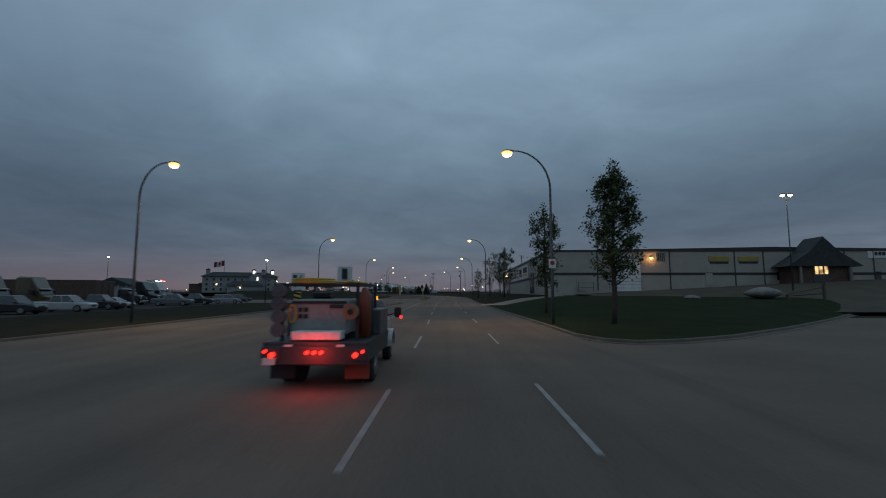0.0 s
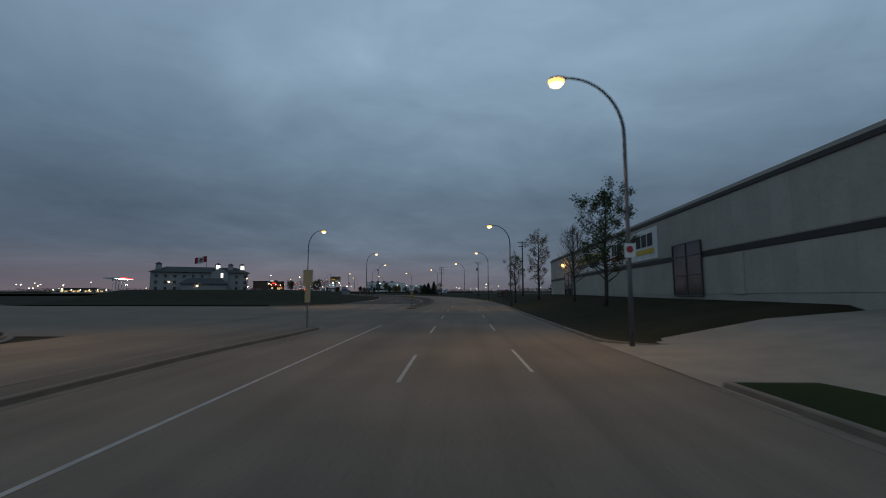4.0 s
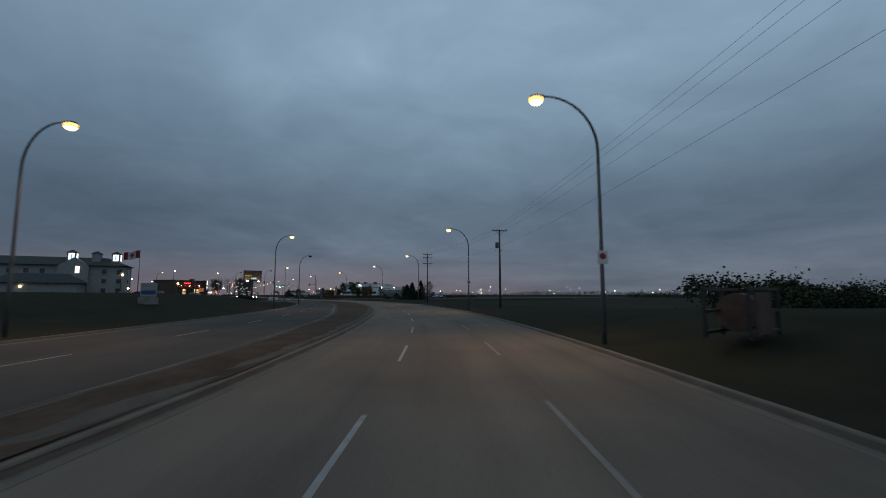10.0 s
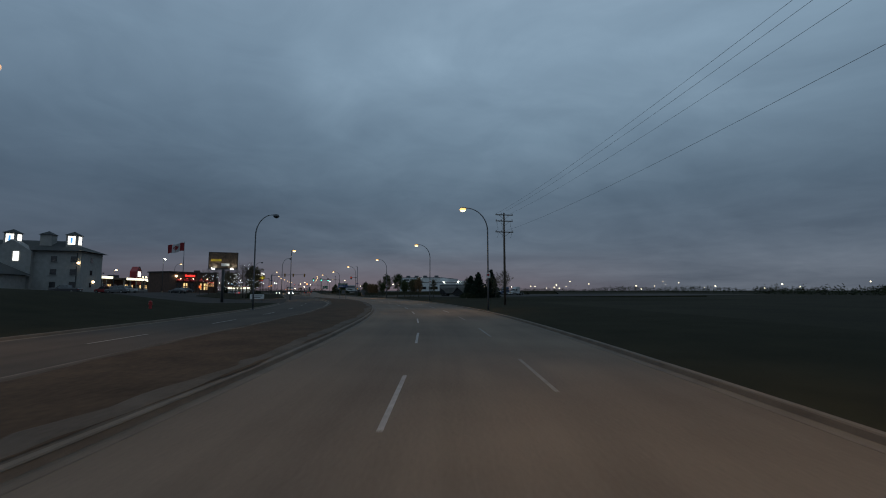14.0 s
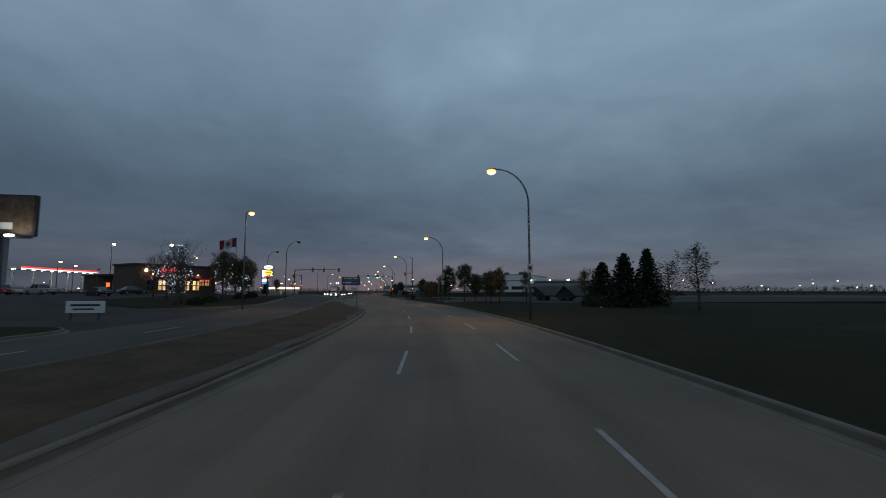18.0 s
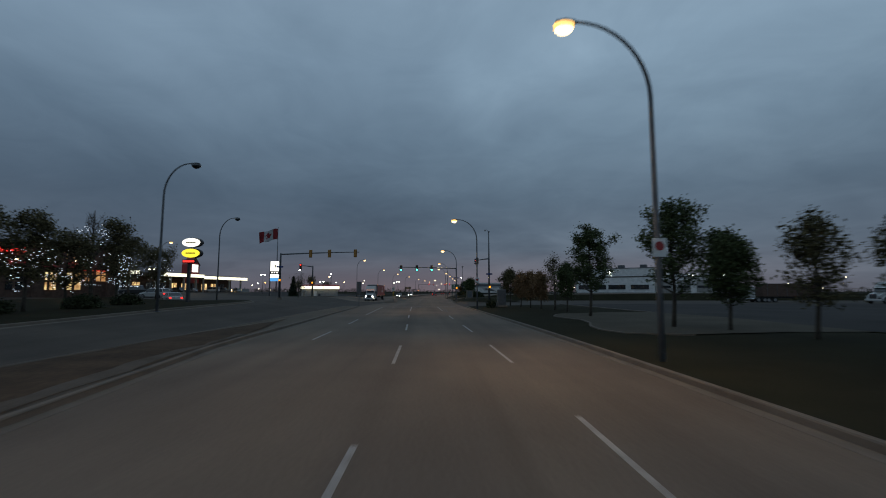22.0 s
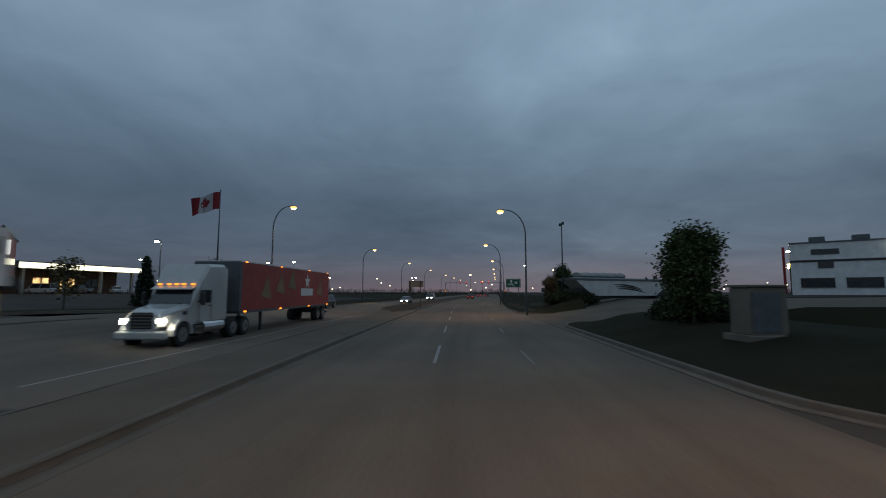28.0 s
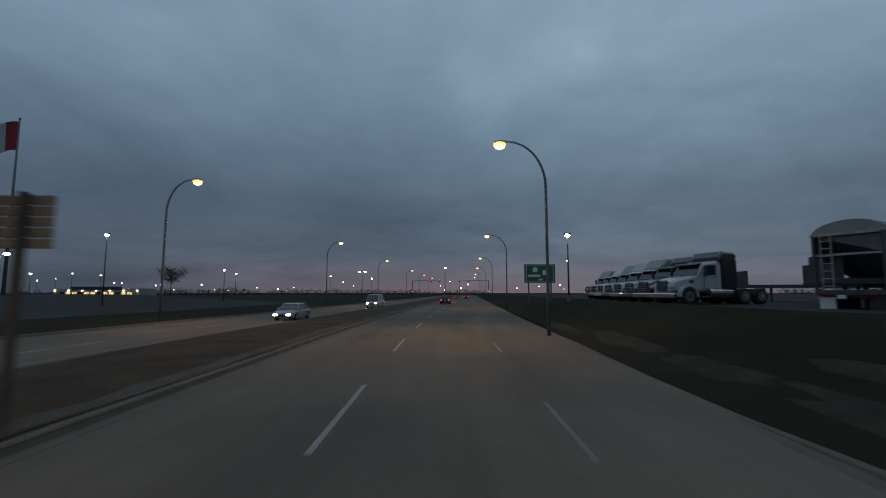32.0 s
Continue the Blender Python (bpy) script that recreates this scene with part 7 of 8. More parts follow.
def section(y, w, z0, z1, tuck=0.08, n=3):
    """A rounded cross-section of a body."""
    c = min(0.14, (z1 - z0) * 0.3)
    return [(-w + tuck, y, z0), (-w, y, z0 + c), (-w, y, z1 - c), (-w + tuck, y, z1), (w - tuck, y, z1), (w, y, z1 - c), (w, y, z0 + c), (w - tuck, y, z0)]


def car(m, style, paint, label, lights="", name="car", category="car", group=""):
    """lights: h for lit headlamps, t for lit tail lamps."""
    ob = thing(name, label, category, m, group=group)
    p = PAINTS[paint]
    long, w, r = {"sedan": (4.7, 0.9, 0.33), "suv": (4.75, 0.94, 0.37), "pickup": (5.8, 0.98, 0.4), "van": (5.2, 0.98, 0.36)}[style]
    belt = {"sedan": 0.92, "suv": 1.08, "pickup": 1.15, "van": 1.15}[style]
    top = {"sedan": 1.44, "suv": 1.74, "pickup": 1.86, "van": 2.1}[style]
    rows = [(0.0, 0.86, 0.42, belt - 0.16), (0.12, 0.96, 0.3, belt), (0.9, 1.0, 0.24, belt + 0.02), (long * 0.5, 1.0, 0.22, belt), (long - 1.1, 1.0, 0.24, belt - 0.06), (long - 0.25, 0.94, 0.28, belt - 0.16), (long, 0.8, 0.42, belt - 0.3)]
    part("body", Mesh().loft([section(y, w * k, a, b) for y, k, a, b in rows]), p, ob)
    c0, c1, t0, t1 = {"sedan": (0.55, long - 1.25, 1.3, long - 2.1), "suv": (0.12, long - 1.2, 0.45, long - 1.95), "pickup": (1.95, long - 1.45, 2.15, long - 2.2), "van": (0.06, long - 0.75, 0.2, long - 1.5)}[style]
    part("glasshouse", Mesh().loft([[(-w * 0.95, c0, belt - 0.03), (w * 0.95, c0, belt - 0.03), (w * 0.95, c1, belt - 0.03), (-w * 0.95, c1, belt - 0.03)], [(-w * 0.76, t0, top - 0.05), (w * 0.76, t0, top - 0.05), (w * 0.76, t1, top - 0.05), (-w * 0.76, t1, top - 0.05)]]), M_GLASS, ob)
    part("roof", Mesh().loft([[(-w * 0.77, t0 - 0.03, top - 0.06), (w * 0.77, t0 - 0.03, top - 0.06), (w * 0.77, t1 + 0.03, top - 0.06), (-w * 0.77, t1 + 0.03, top - 0.06)], [(-w * 0.66, t0 + 0.1, top), (w * 0.66, t0 + 0.1, top), (w * 0.66, t1 - 0.12, top), (-w * 0.66, t1 - 0.12, top)]]), p, ob)
    for sx in (-1, 1):
        for q in (c0, (c0 + c1) / 2, c1):
            qt = t0 + (t1 - t0) * (q - c0) / (c1 - c0)
            part("pillar", Mesh().tube([(sx * w * 0.955, q, belt - 0.02), (sx * w * 0.765, qt, top - 0.05)], 0.035, 5), p, ob)
    if style == "pickup":
        part("bed", Mesh().box(0, 0.98, belt + 0.03, 1.66, 1.8, 0.04), M_BLACK, ob)
    for y in (long * 0.2, long * 0.8):
        for sx in (-1, 1):
            wheel(ob, sx * (w - 0.1), y, r)
    for sx in (-1, 1):
        part("head_lamp", Mesh().box(sx * w * 0.62, long - 0.04, belt - 0.4, 0.36, 0.16, 0.15, bevel=0.03), G_HEAD if "h" in lights else M_CLEARLENS, ob)
        part("tail_lamp", Mesh().box(sx * w * 0.78, 0.03, belt - 0.28, 0.26, 0.14, 0.18, bevel=0.03), G_TAIL if "t" in lights else M_REDLENS, ob)
        part("mirror", Mesh().box(sx * (w + 0.1), c1 - 0.35, belt + 0.06, 0.18, 0.12, 0.14, bevel=0.03), p, ob)
    part("grille", Mesh().box(0, long - 0.02, belt - 0.48, w * 0.8, 0.1, 0.2, bevel=0.02), M_BLACK, ob)
    part("bumper", Mesh().box(0, 0.02, 0.5, w * 1.7, 0.16, 0.2, bevel=0.04), M_BLACK if style == "pickup" else p, ob)
    part("number_plate", Mesh().box(0, -0.07, 0.66, 0.32, 0.02, 0.16), M_SIGNW, ob)
    return ob


# service truck with a welding deck
st = thing("service_truck", "dark flatbed welding service truck with lit red tail lamps", "truck", stand(10.6, -3.25))
part("deck", Mesh().box(0, 1.75, 1.08, 2.5, 3.5, 0.16, bevel=0.02), M_DSTEEL, st)
part("rear_skirt", Mesh().box(0, -0.02, 0.85, 2.5, 0.08, 0.42, bevel=0.01), M_DSTEEL, st)
for sx in (-1, 1):
    part("side_skirt", Mesh().box(sx * 1.22, 1.7, 0.86, 0.06, 3.3, 0.34, bevel=0.01), M_DSTEEL, st)
    part("mud_flap", Mesh().box(sx * 0.92, 0.45, 0.5, 0.6, 0.03, 0.55), M_ORANGE if sx > 0 else M_BLACK, st)
    part("light_panel", Mesh().box(sx * 1.03, -0.08, 0.88, 0.44, 0.04, 0.3, bevel=0.01), M_DSTEEL, st)
    part("tail_lamp", Mesh().disc(sx * 0.98, -0.13, 0.87, 0.062, "y", 0.05), G_TAIL, st, "glowing red tail lamp")
    part("tail_lamp", Mesh().disc(sx * 1.15, -0.12, 0.95, 0.04, "y", 0.04), G_TAIL, st)
    part("reflector", Mesh().box(sx * 0.62, -0.07, 1.08, 0.2, 0.02, 0.05), M_SIGNW, st)
for x in (-0.17, 0.0, 0.17):
    part("marker_lamp", Mesh().disc(x, -0.08, 0.92, 0.045, "y", 0.04), G_TAIL, st)
part("number_plate", Mesh().box(-1.05, -0.12, 0.72, 0.3, 0.02, 0.16), M_SIGNW, st)
part("frame", Mesh().box(0, 3.0, 0.72, 0.8, 6.0, 0.22), M_BLACK, st)
for sx in (-1, 1):
    for off in (0.0, 0.32):
        wheel(st, sx * (1.08 - off), 1.35, 0.42, 0.25)
    wheel(st, sx * 0.98, 5.2, 0.42, 0.27)
welder = part("welder", Mesh().box(-0.05, 1.0, 1.72, 1.42, 1.1, 0.86, bevel=0.04), M_STUCCO, st, "grey engine-driven welding machine")
part("panel_trim", Mesh().box(-0.05, 0.43, 2.08, 1.36, 0.02, 0.06), M_BLACK, welder)
for dx in (-0.5, -0.36):
    for dz in (0.12, 0.28):
        part("socket", Mesh().box(dx - 0.02, 0.43, 1.62 + dz, 0.1, 0.02, 0.1, bevel=0.004), M_BLACK, welder)
part("name_bar", Mesh().box(0.38, 0.43, 1.98, 0.34, 0.02, 0.08), M_BLACK, welder)
part("tool_tray", Mesh().box(0.0, 0.22, 1.3, 1.2, 0.4, 0.2, bevel=0.02), M_WHITE, st, "pale metal tool tray")
for sx in (-1, 1):
    for y in (0.35, 2.9):
        part("rack_post", Mesh().box(sx * 0.92, y, 1.85, 0.07, 0.07, 1.4, bevel=0.01), M_BLACK, st)
    part("rack_rail", Mesh().box(sx * 0.92, 1.65, 2.52, 0.07, 2.7, 0.07), M_BLACK, st)
for y in (0.35, 1.2, 2.0, 2.9):
    part("rack_bar", Mesh().box(0, y, 2.52, 1.85, 0.06, 0.06), M_BLACK, st)
for k, z in enumerate((1.42, 1.74, 2.06, 2.36)):
    part("hose_reel", Mesh().disc(-1.0, 0.28, z, 0.17, "y", 0.16, 18).disc(-1.0, 0.2, z, 0.05, "y", 0.06, 10), M_STEEL, st, "grey round cable reel")
part("hose_reel", Mesh().disc(0.78, 0.25, 1.86, 0.19, "y", 0.14, 18), M_WOOD, st)
part("reel_core", Mesh().disc(0.78, 0.17, 1.86, 0.07, "y", 0.04, 12), M_BLACK, st)
for k in range(3):
    part("hose_coil", Mesh().tube([(-0.45 + (0.55 - 0.02 * k) * math.cos(a), 1.3 + 0.8 * math.sin(a), 2.58 + k * 0.045) for a in np.linspace(0, 6.2832, 21)], 0.026, 6, False), M_YHOSE, st, "coiled yellow air hose")
part("rack_sign", Mesh().box(0.05, 2.6, 2.85, 0.44, 0.04, 0.5, bevel=0.01), M_SIGNW, st, "small white sign board on the rack")
part("sign_mark", Mesh().box(0.05, 2.57, 2.87, 0.16, 0.02, 0.32), M_INK, st)
part("ladder", Mesh().tube([(0.3, 0.3, 2.6), (0.3, 3.0, 2.6)], 0.03, 6).tube([(0.65, 0.3, 2.6), (0.65, 3.0, 2.6)], 0.03, 6), M_YELLOW, st)
part("loop_cable", Mesh().tube([(-0.72 + 0.1 * math.sin(a) * (1 if a < 3.14 else 0.7), 0.4, 1.9 - 0.22 * math.cos(a) - 0.1) for a in np.linspace(0, 6.2832, 17)], 0.022, 6, False), M_YHOSE, st)
part("gas_cylinder", Mesh().tube([(0.98, 1.0, 1.2), (0.98, 1.0, 2.2), (0.98, 1.0, 2.36), (0.98, 1.0, 2.45)], [0.16, 0.16, 0.1, 0.04], 14), M_ORANGE, st, "red-orange gas cylinder", smooth=True)
part("gas_cylinder", Mesh().tube([(0.98, 1.45, 1.2), (0.98, 1.45, 2.1), (0.98, 1.45, 2.26), (0.98, 1.45, 2.34)], [0.15, 0.15, 0.1, 0.04], 14), M_DSTEEL, st, smooth=True)
part("side_box", Mesh().box(1.0, 2.6, 1.5, 0.5, 1.4, 0.7, bevel=0.03), M_STEEL, st)
part("side_box", Mesh().box(-1.0, 2.4, 1.5, 0.5, 1.8, 0.7, bevel=0.03), M_STEEL, st)
part("tool_stack", Mesh().box(0.1, 2.4, 1.7, 1.3, 0.9, 0.9, bevel=0.08).box(-0.4, 2.0, 2.25, 0.5, 0.5, 0.2, bevel=0.05), M_BLACK, st)
cabp = PAINTS["white"]
part("cab", Mesh().loft([section(y, w, z0, z1) for y, w, z0, z1 in ((3.7, 0.98, 0.62, 1.5), (3.8, 1.0, 0.6, 1.55), (5.6, 1.0, 0.6, 1.5), (5.9, 0.98, 0.6, 1.45), (6.6, 0.92, 0.62, 1.38), (6.75, 0.86, 0.7, 1.2))]), cabp, st)
part("cab_glass", Mesh().loft([[(-0.94, 3.75, 1.48), (0.94, 3.75, 1.48), (0.94, 5.75, 1.48), (-0.94, 5.75, 1.48)], [(-0.78, 3.95, 2.0), (0.78, 3.95, 2.0), (0.78, 5.2, 2.0), (-0.78, 5.2, 2.0)]]), M_GLASS, st)
part("cab_roof", Mesh().box(0, 4.55, 2.03, 1.6, 1.35, 0.08, bevel=0.03), cabp, st)
for sx in (-1, 1):
    part("fender", Mesh().loft([[(sx * 0.9 + dx, 5.2 + 0.56 * math.cos(a), 0.5 + 0.56 * math.sin(a)) for a in np.linspace(0, 3.14, 9)] + [(sx * 0.9 + dx, 5.2 + 0.46 * math.cos(a), 0.5 + 0.46 * math.sin(a)) for a in np.linspace(3.14, 0, 9)] for dx in (0.1 * sx, 0.3 * sx)]), cabp, st)
    mir = part("mirror", Mesh().box(sx * 1.34, 5.2, 1.62, 0.24, 0.12, 0.36, bevel=0.04), M_BLACK, st)
    part("mirror_lamp", Mesh().box(sx * 1.46, 5.12, 1.46, 0.08, 0.03, 0.1), G_TAIL, mir)
    part("mirror_arm", Mesh().tube([(sx * 0.95, 5.3, 1.5), (sx * 1.3, 5.22, 1.6)], 0.025, 5), M_BLACK, st)
part("roof_beacon", Mesh().tube([(0.72, 4.3, 2.06), (0.72, 4.3, 2.2)], [0.06, 0.04], 10), G_AMBER, st, "small lit amber beacon")


wash = bpy.data.lights.new("tail_light", "POINT")
wash.energy, wash.color, wash.shadow_soft_size = 26.0, (1.0, 0.04, 0.03), 0.3
new("tail_light", wash).matrix_basis = st.matrix_basis @ Matrix.Translation((0, -0.45, 0.9))


# semi tractors and trailers
def tractor(m, paint, label, sleeper=True, lights="", group="", high=1.0, dark_box=False):
    ob = thing("semi_tractor", label, "truck", m, group=group)
    p = PAINTS[paint]
    part("frame", Mesh().box(0, 3.2, 0.85, 0.85, 6.2, 0.26), M_BLACK, ob)
    for y in (0.7, 2.0):
        for sx in (-1, 1):
            wheel(ob, sx * 1.0, y, 0.51, 0.5)
    for sx in (-1, 1):
        wheel(ob, sx * 1.02, 6.1, 0.51, 0.3)
    back = 2.6 if sleeper else 3.7
    roof = 3.75 * high if sleeper else 2.75
    part("cab", Mesh().loft([section(y, w, 0.85, z1, 0.14) for y, w, z1 in ((back, 1.16, roof - 0.1), (back + 0.3, 1.2, roof), (4.2, 1.18, roof - 0.05), (4.9, 1.08, 2.75 if sleeper else 2.6), (5.35, 1.0, 1.9))]), p, ob)
    part("hood", Mesh().loft([section(y, w, 0.75, z1, 0.2) for y, w, z1 in ((4.9, 1.02, 1.9), (5.6, 1.0, 1.8), (6.5, 0.92, 1.62), (7.0, 0.8, 1.4), (7.1, 0.7, 1.2))]), p, ob)
    part("windscreen", Mesh().loft([[(-0.98, 5.42, 1.86), (0.98, 5.42, 1.86), (0.9, 5.0, 2.55), (-0.9, 5.0, 2.55)], [(-0.95, 5.3, 1.86), (0.95, 5.3, 1.86), (0.88, 4.88, 2.55), (-0.88, 4.88, 2.55)]]), M_GLASS, ob)
    for sx in (-1, 1):
        part("side_window", Mesh().box(sx * 1.17, 4.5, 2.15, 0.06, 0.8, 0.6, bevel=0.02), M_GLASS, ob)
        part("fender", Mesh().loft([[(sx * 0.98 + dx, 6.1 + 0.68 * math.cos(a), 0.55 + 0.66 * math.sin(a)) for a in np.linspace(-0.1, 3.24, 9)] + [(sx * 0.98 + dx, 6.1 + 0.57 * math.cos(a), 0.55 + 0.55 * math.sin(a)) for a in np.linspace(3.24, -0.1, 9)] for dx in (-0.12 * sx, 0.22 * sx)]), p, ob)
        part("head_lamp", Mesh().box(sx * 0.78, 7.0, 1.12, 0.36, 0.2, 0.22, bevel=0.05), G_HEAD if "h" in lights else M_CLEARLENS, ob)
        part("mirror", Mesh().box(sx * 1.42, 5.1, 2.05, 0.14, 0.16, 0.62, bevel=0.04), M_BLACK, ob)
        part("mirror_arm", Mesh().tube([(sx * 1.1, 5.0, 1.9), (sx * 1.4, 5.1, 2.0)], 0.03, 5), M_BLACK, ob)
        part("fuel_tank", Mesh().tube([(sx * 0.95, 2.9, 0.72), (sx * 0.95, 4.6, 0.72)], 0.32, 14), M_CHROME, ob)
        if not sleeper:
            part("exhaust_stack", Mesh().tube([(sx * 1.05, 3.55, 0.9), (sx * 1.05, 3.55, 3.3)], 0.07, 8), M_CHROME, ob)
        part("door_seam", Mesh().box(sx * 1.188, 4.05, 1.75, 0.012, 0.03, 1.5).box(sx * 1.15, 4.95, 1.5, 0.012, 0.03, 1.0), M_BLACK, ob)
        part("door_handle", Mesh().box(sx * 1.2, 4.2, 1.72, 0.04, 0.18, 0.05, bevel=0.01), M_BLACK, ob)
        for z in (0.5, 0.78):
            part("cab_step", Mesh().box(sx * 1.08, 4.9, z, 0.22, 0.5, 0.05, bevel=0.01), M_ALLOY, ob)
        part("hood_vent", Mesh().box(sx * 0.985, 5.65, 1.42, 0.03, 0.5, 0.16, bevel=0.01), M_BLACK, ob)
    part("sun_visor", Mesh().prism([(5.02, 2.62), (5.3, 2.5), (5.3, 2.46), (5.0, 2.56)], "x", -0.98, 0.98), M_BLACK if dark_box else p, ob)
    if dark_box:
        part("sleeper_box", Mesh().loft([section(y, w, 0.9, z1, 0.16) for y, w, z1 in ((2.5, 1.18, 3.2), (2.65, 1.22, 3.3), (3.5, 1.22, 3.35), (3.75, 1.16, 3.0))]), PAINTS["black"], ob, "black sleeper box behind the cab")
    part("grille", Mesh().box(0, 7.08, 1.15, 0.95, 0.1, 0.7, bevel=0.03), M_BLACK, ob)
    for k in range(5):
        part("grille_bar", Mesh().box(0, 7.14, 0.9 + k * 0.13, 0.9, 0.03, 0.03), M_CHROME, ob)
    part("bumper", Mesh().box(0, 7.1, 0.55, 2.2, 0.3, 0.34, bevel=0.06), p if sleeper else M_CHROME, ob)
    if "h" in lights:
        for x in (-0.8, -0.35, 0, 0.35, 0.8):
            part("roof_marker", Mesh().box(x, 4.95, 2.72, 0.16, 0.08, 0.06), G_AMBER, ob)
    return ob


semi_m = stand(431.2, -13.2, 0.0, 180)
tractor(semi_m @ Matrix.Translation((0, -7.1, 0)), "white", "white long-haul semi tractor with headlamps on", True, "h")
trail = thing("semi_trailer", "red printed box semi-trailer with amber side markers", "trailer", semi_m @ Matrix.Translation((0, -21.6, 0)))
part("box", Mesh().box(0, 8.0, 2.65, 2.56, 16.0, 2.75, bevel=0.04), M_TRAILRED, trail)
part("top_rail", Mesh().box(0, 8.0, 4.04, 2.6, 16.04, 0.08), M_WHITE, trail)
part("lower_rail", Mesh().box(0, 8.0, 1.26, 2.6, 16.04, 0.14), M_STEEL, trail)
part("nose_panel", Mesh().box(0, 15.95, 2.65, 2.6, 0.25, 2.8, bevel=0.05), M_STEEL, trail)
for sx in (-1, 1):
    part("side_badge", Mesh().box(sx * 1.29, 5.6, 2.35, 0.02, 2.6, 0.55), M_SIGNW, trail)
    part("badge_star", Mesh().add([(sx * 1.3, 5.6 + r * math.sin(a), 3.15 + r * math.cos(a)) for a, r in [(k * math.pi / 5, 0.62 if k % 2 == 0 else 0.26) for k in range(10)]], [tuple(range(10))]), M_WHITE, trail)
    for k, (y, z) in enumerate(((10.5, 2.9), (12.6, 2.6), (2.4, 2.7), (8.5, 3.2))):
        part("print_shape", Mesh().add([(sx * 1.293, y, z + 0.8), (sx * 1.293, y + 0.9, z - 0.5), (sx * 1.293, y - 0.6, z - 0.7)], [(0, 1, 2)]), M_WOOD, trail)
    for y in (0.6, 5.2, 10.6, 15.4):
        part("side_marker", Mesh().box(sx * 1.31, y, 1.28, 0.04, 0.22, 0.09), G_AMBER, trail)
        part("side_marker", Mesh().box(sx * 1.31, y, 4.02, 0.04, 0.18, 0.06), G_AMBER, trail)
    for y in (1.4, 2.7):
        wheel(trail, sx * 1.0, y, 0.51, 0.5)
    part("landing_leg", Mesh().box(sx * 0.7, 12.2, 0.65, 0.14, 0.14, 1.3), M_DSTEEL, trail)
part("bogie", Mesh().box(0, 2.1, 0.95, 1.1, 3.0, 0.4), M_BLACK, trail)
part("rear_bar", Mesh().box(0, 0.05, 0.6, 2.3, 0.1, 0.12), M_DSTEEL, trail)

# traffic
car(stand(510, -14.0, 0, 180), "sedan", "silver", "pale silver oncoming sedan with headlamps on", "h")
car(stand(541, -13.2, 0, 180), "van", "white", "white oncoming van with headlamps on", "h", "van", "van")
car(stand(473, -18.6, 0, 180), "suv", "black", "black oncoming sport utility vehicle with headlamps on", "h", "suv")
car(stand(560, -3.4), "pickup", "black", "dark pickup ahead with red tail lamps lit", "t", "pickup", "pickup truck")
car(stand(640, -3.6), "sedan", "black", "dark car ahead with red tail lamps lit", "t")
car(stand(643, 0.2), "suv", "black", "dark vehicle ahead with red tail lamps lit", "t", "suv")
car(stand(412, -53, 1.66, 96), "pickup", "black", "dark pickup on the cross street, tail lamps lit", "t", "pickup", "pickup truck")
car(stand(399.8, -43, 0.82, 80), "suv", "white", "white vehicle turning from the cross street", "t", "suv")
car(stand(386, -34, 0, 40), "sedan", "white", "white car leaving the car park, tail lamp lit", "t")

# parked vehicles in the lot by the start
for i, (s, d, turn, style, paint, label) in enumerate((
    (49, -45, -80, "pickup", "white", "white parked pickup truck"), (44, -46, -84, "pickup", "black", "dark parked pickup truck"), (60, -47, -84, "sedan", "white", "small white parked car"),
    (82, -43, -66, "suv", "silver", "pale parked sport utility vehicle"), (86.5, -44, -66, "suv", "black", "black parked sport utility vehicle"), (91, -45, -66, "suv", "green", "dark green parked car"),
    (55, -46, -82, "pickup", "black", "dark parked pickup truck"), (70, -46, -78, "pickup", "grey", "grey parked pickup truck"), (76, -46, -75, "pickup", "black", "dark parked pickup truck"))):
    car(stand(s, d, 0.1, turn), style, paint, label, "", "parked_" + {"sedan": "car", "suv": "suv", "pickup": "pickup"}[style], "car", "parked vehicles in the lot")
for s, d, paint, sleeper in ((54, -54, "tan", True), (48.5, -54, "tan", True), (42, -53, "grey", True), (79, -58, "black", True), (84, -59, "white", True), (90, -62, "white", False), (73, -57, "black", False)):
    tractor(stand(s, d, 0.1, -84), paint, "%s parked %s tractor in the lot" % (paint, "sleeper" if sleeper else "day-cab"), sleeper, group="parked tractors in the lot", high=1.08)


def box_trailer(m, long=12.0):
    ob = thing("box_trailer", "dark brown box trailer parked in the lot", "trailer", m, group="parked box trailers")
    part("box", Mesh().box(0, long / 2, 2.6, 2.5, long, 2.7, bevel=0.03), M_BRICK, ob)
    part("top_rail", Mesh().box(0, long / 2, 3.98, 2.54, long + 0.04, 0.1), M_STEEL, ob)
    part("underframe", Mesh().box(0, long / 2, 1.05, 1.0, long - 0.6, 0.3), M_BLACK, ob)
    for k in range(6):
        part("side_post", Mesh().box(1.27, 1.0 + k * (long - 2) / 5, 2.6, 0.04, 0.08, 2.6), M_STEEL, ob)
    for sx in (-1, 1):
        for y in (1.2, 2.5):
            wheel(ob, sx * 0.98, y, 0.51, 0.5)
        part("landing_leg", Mesh().box(sx * 0.7, long - 2.4, 0.6, 0.14, 0.14, 1.2), M_DSTEEL, ob)


for s, d in ((66, -66), (70, -68), (74, -70)):
    box_trailer(stand(s, d, 0.1, -70))
shed = hall("small_shed", "small grey gabled shed behind parked trucks", stand(92, -70, 0.1, 14), 7.5, 9, 3.4, M_STUCCO)
part("gable_roof", Mesh().prism([(-4.2, 3.4), (4.2, 3.4), (0, 5.2)], "y", -0.3, 9.2), M_ROOF, shed)
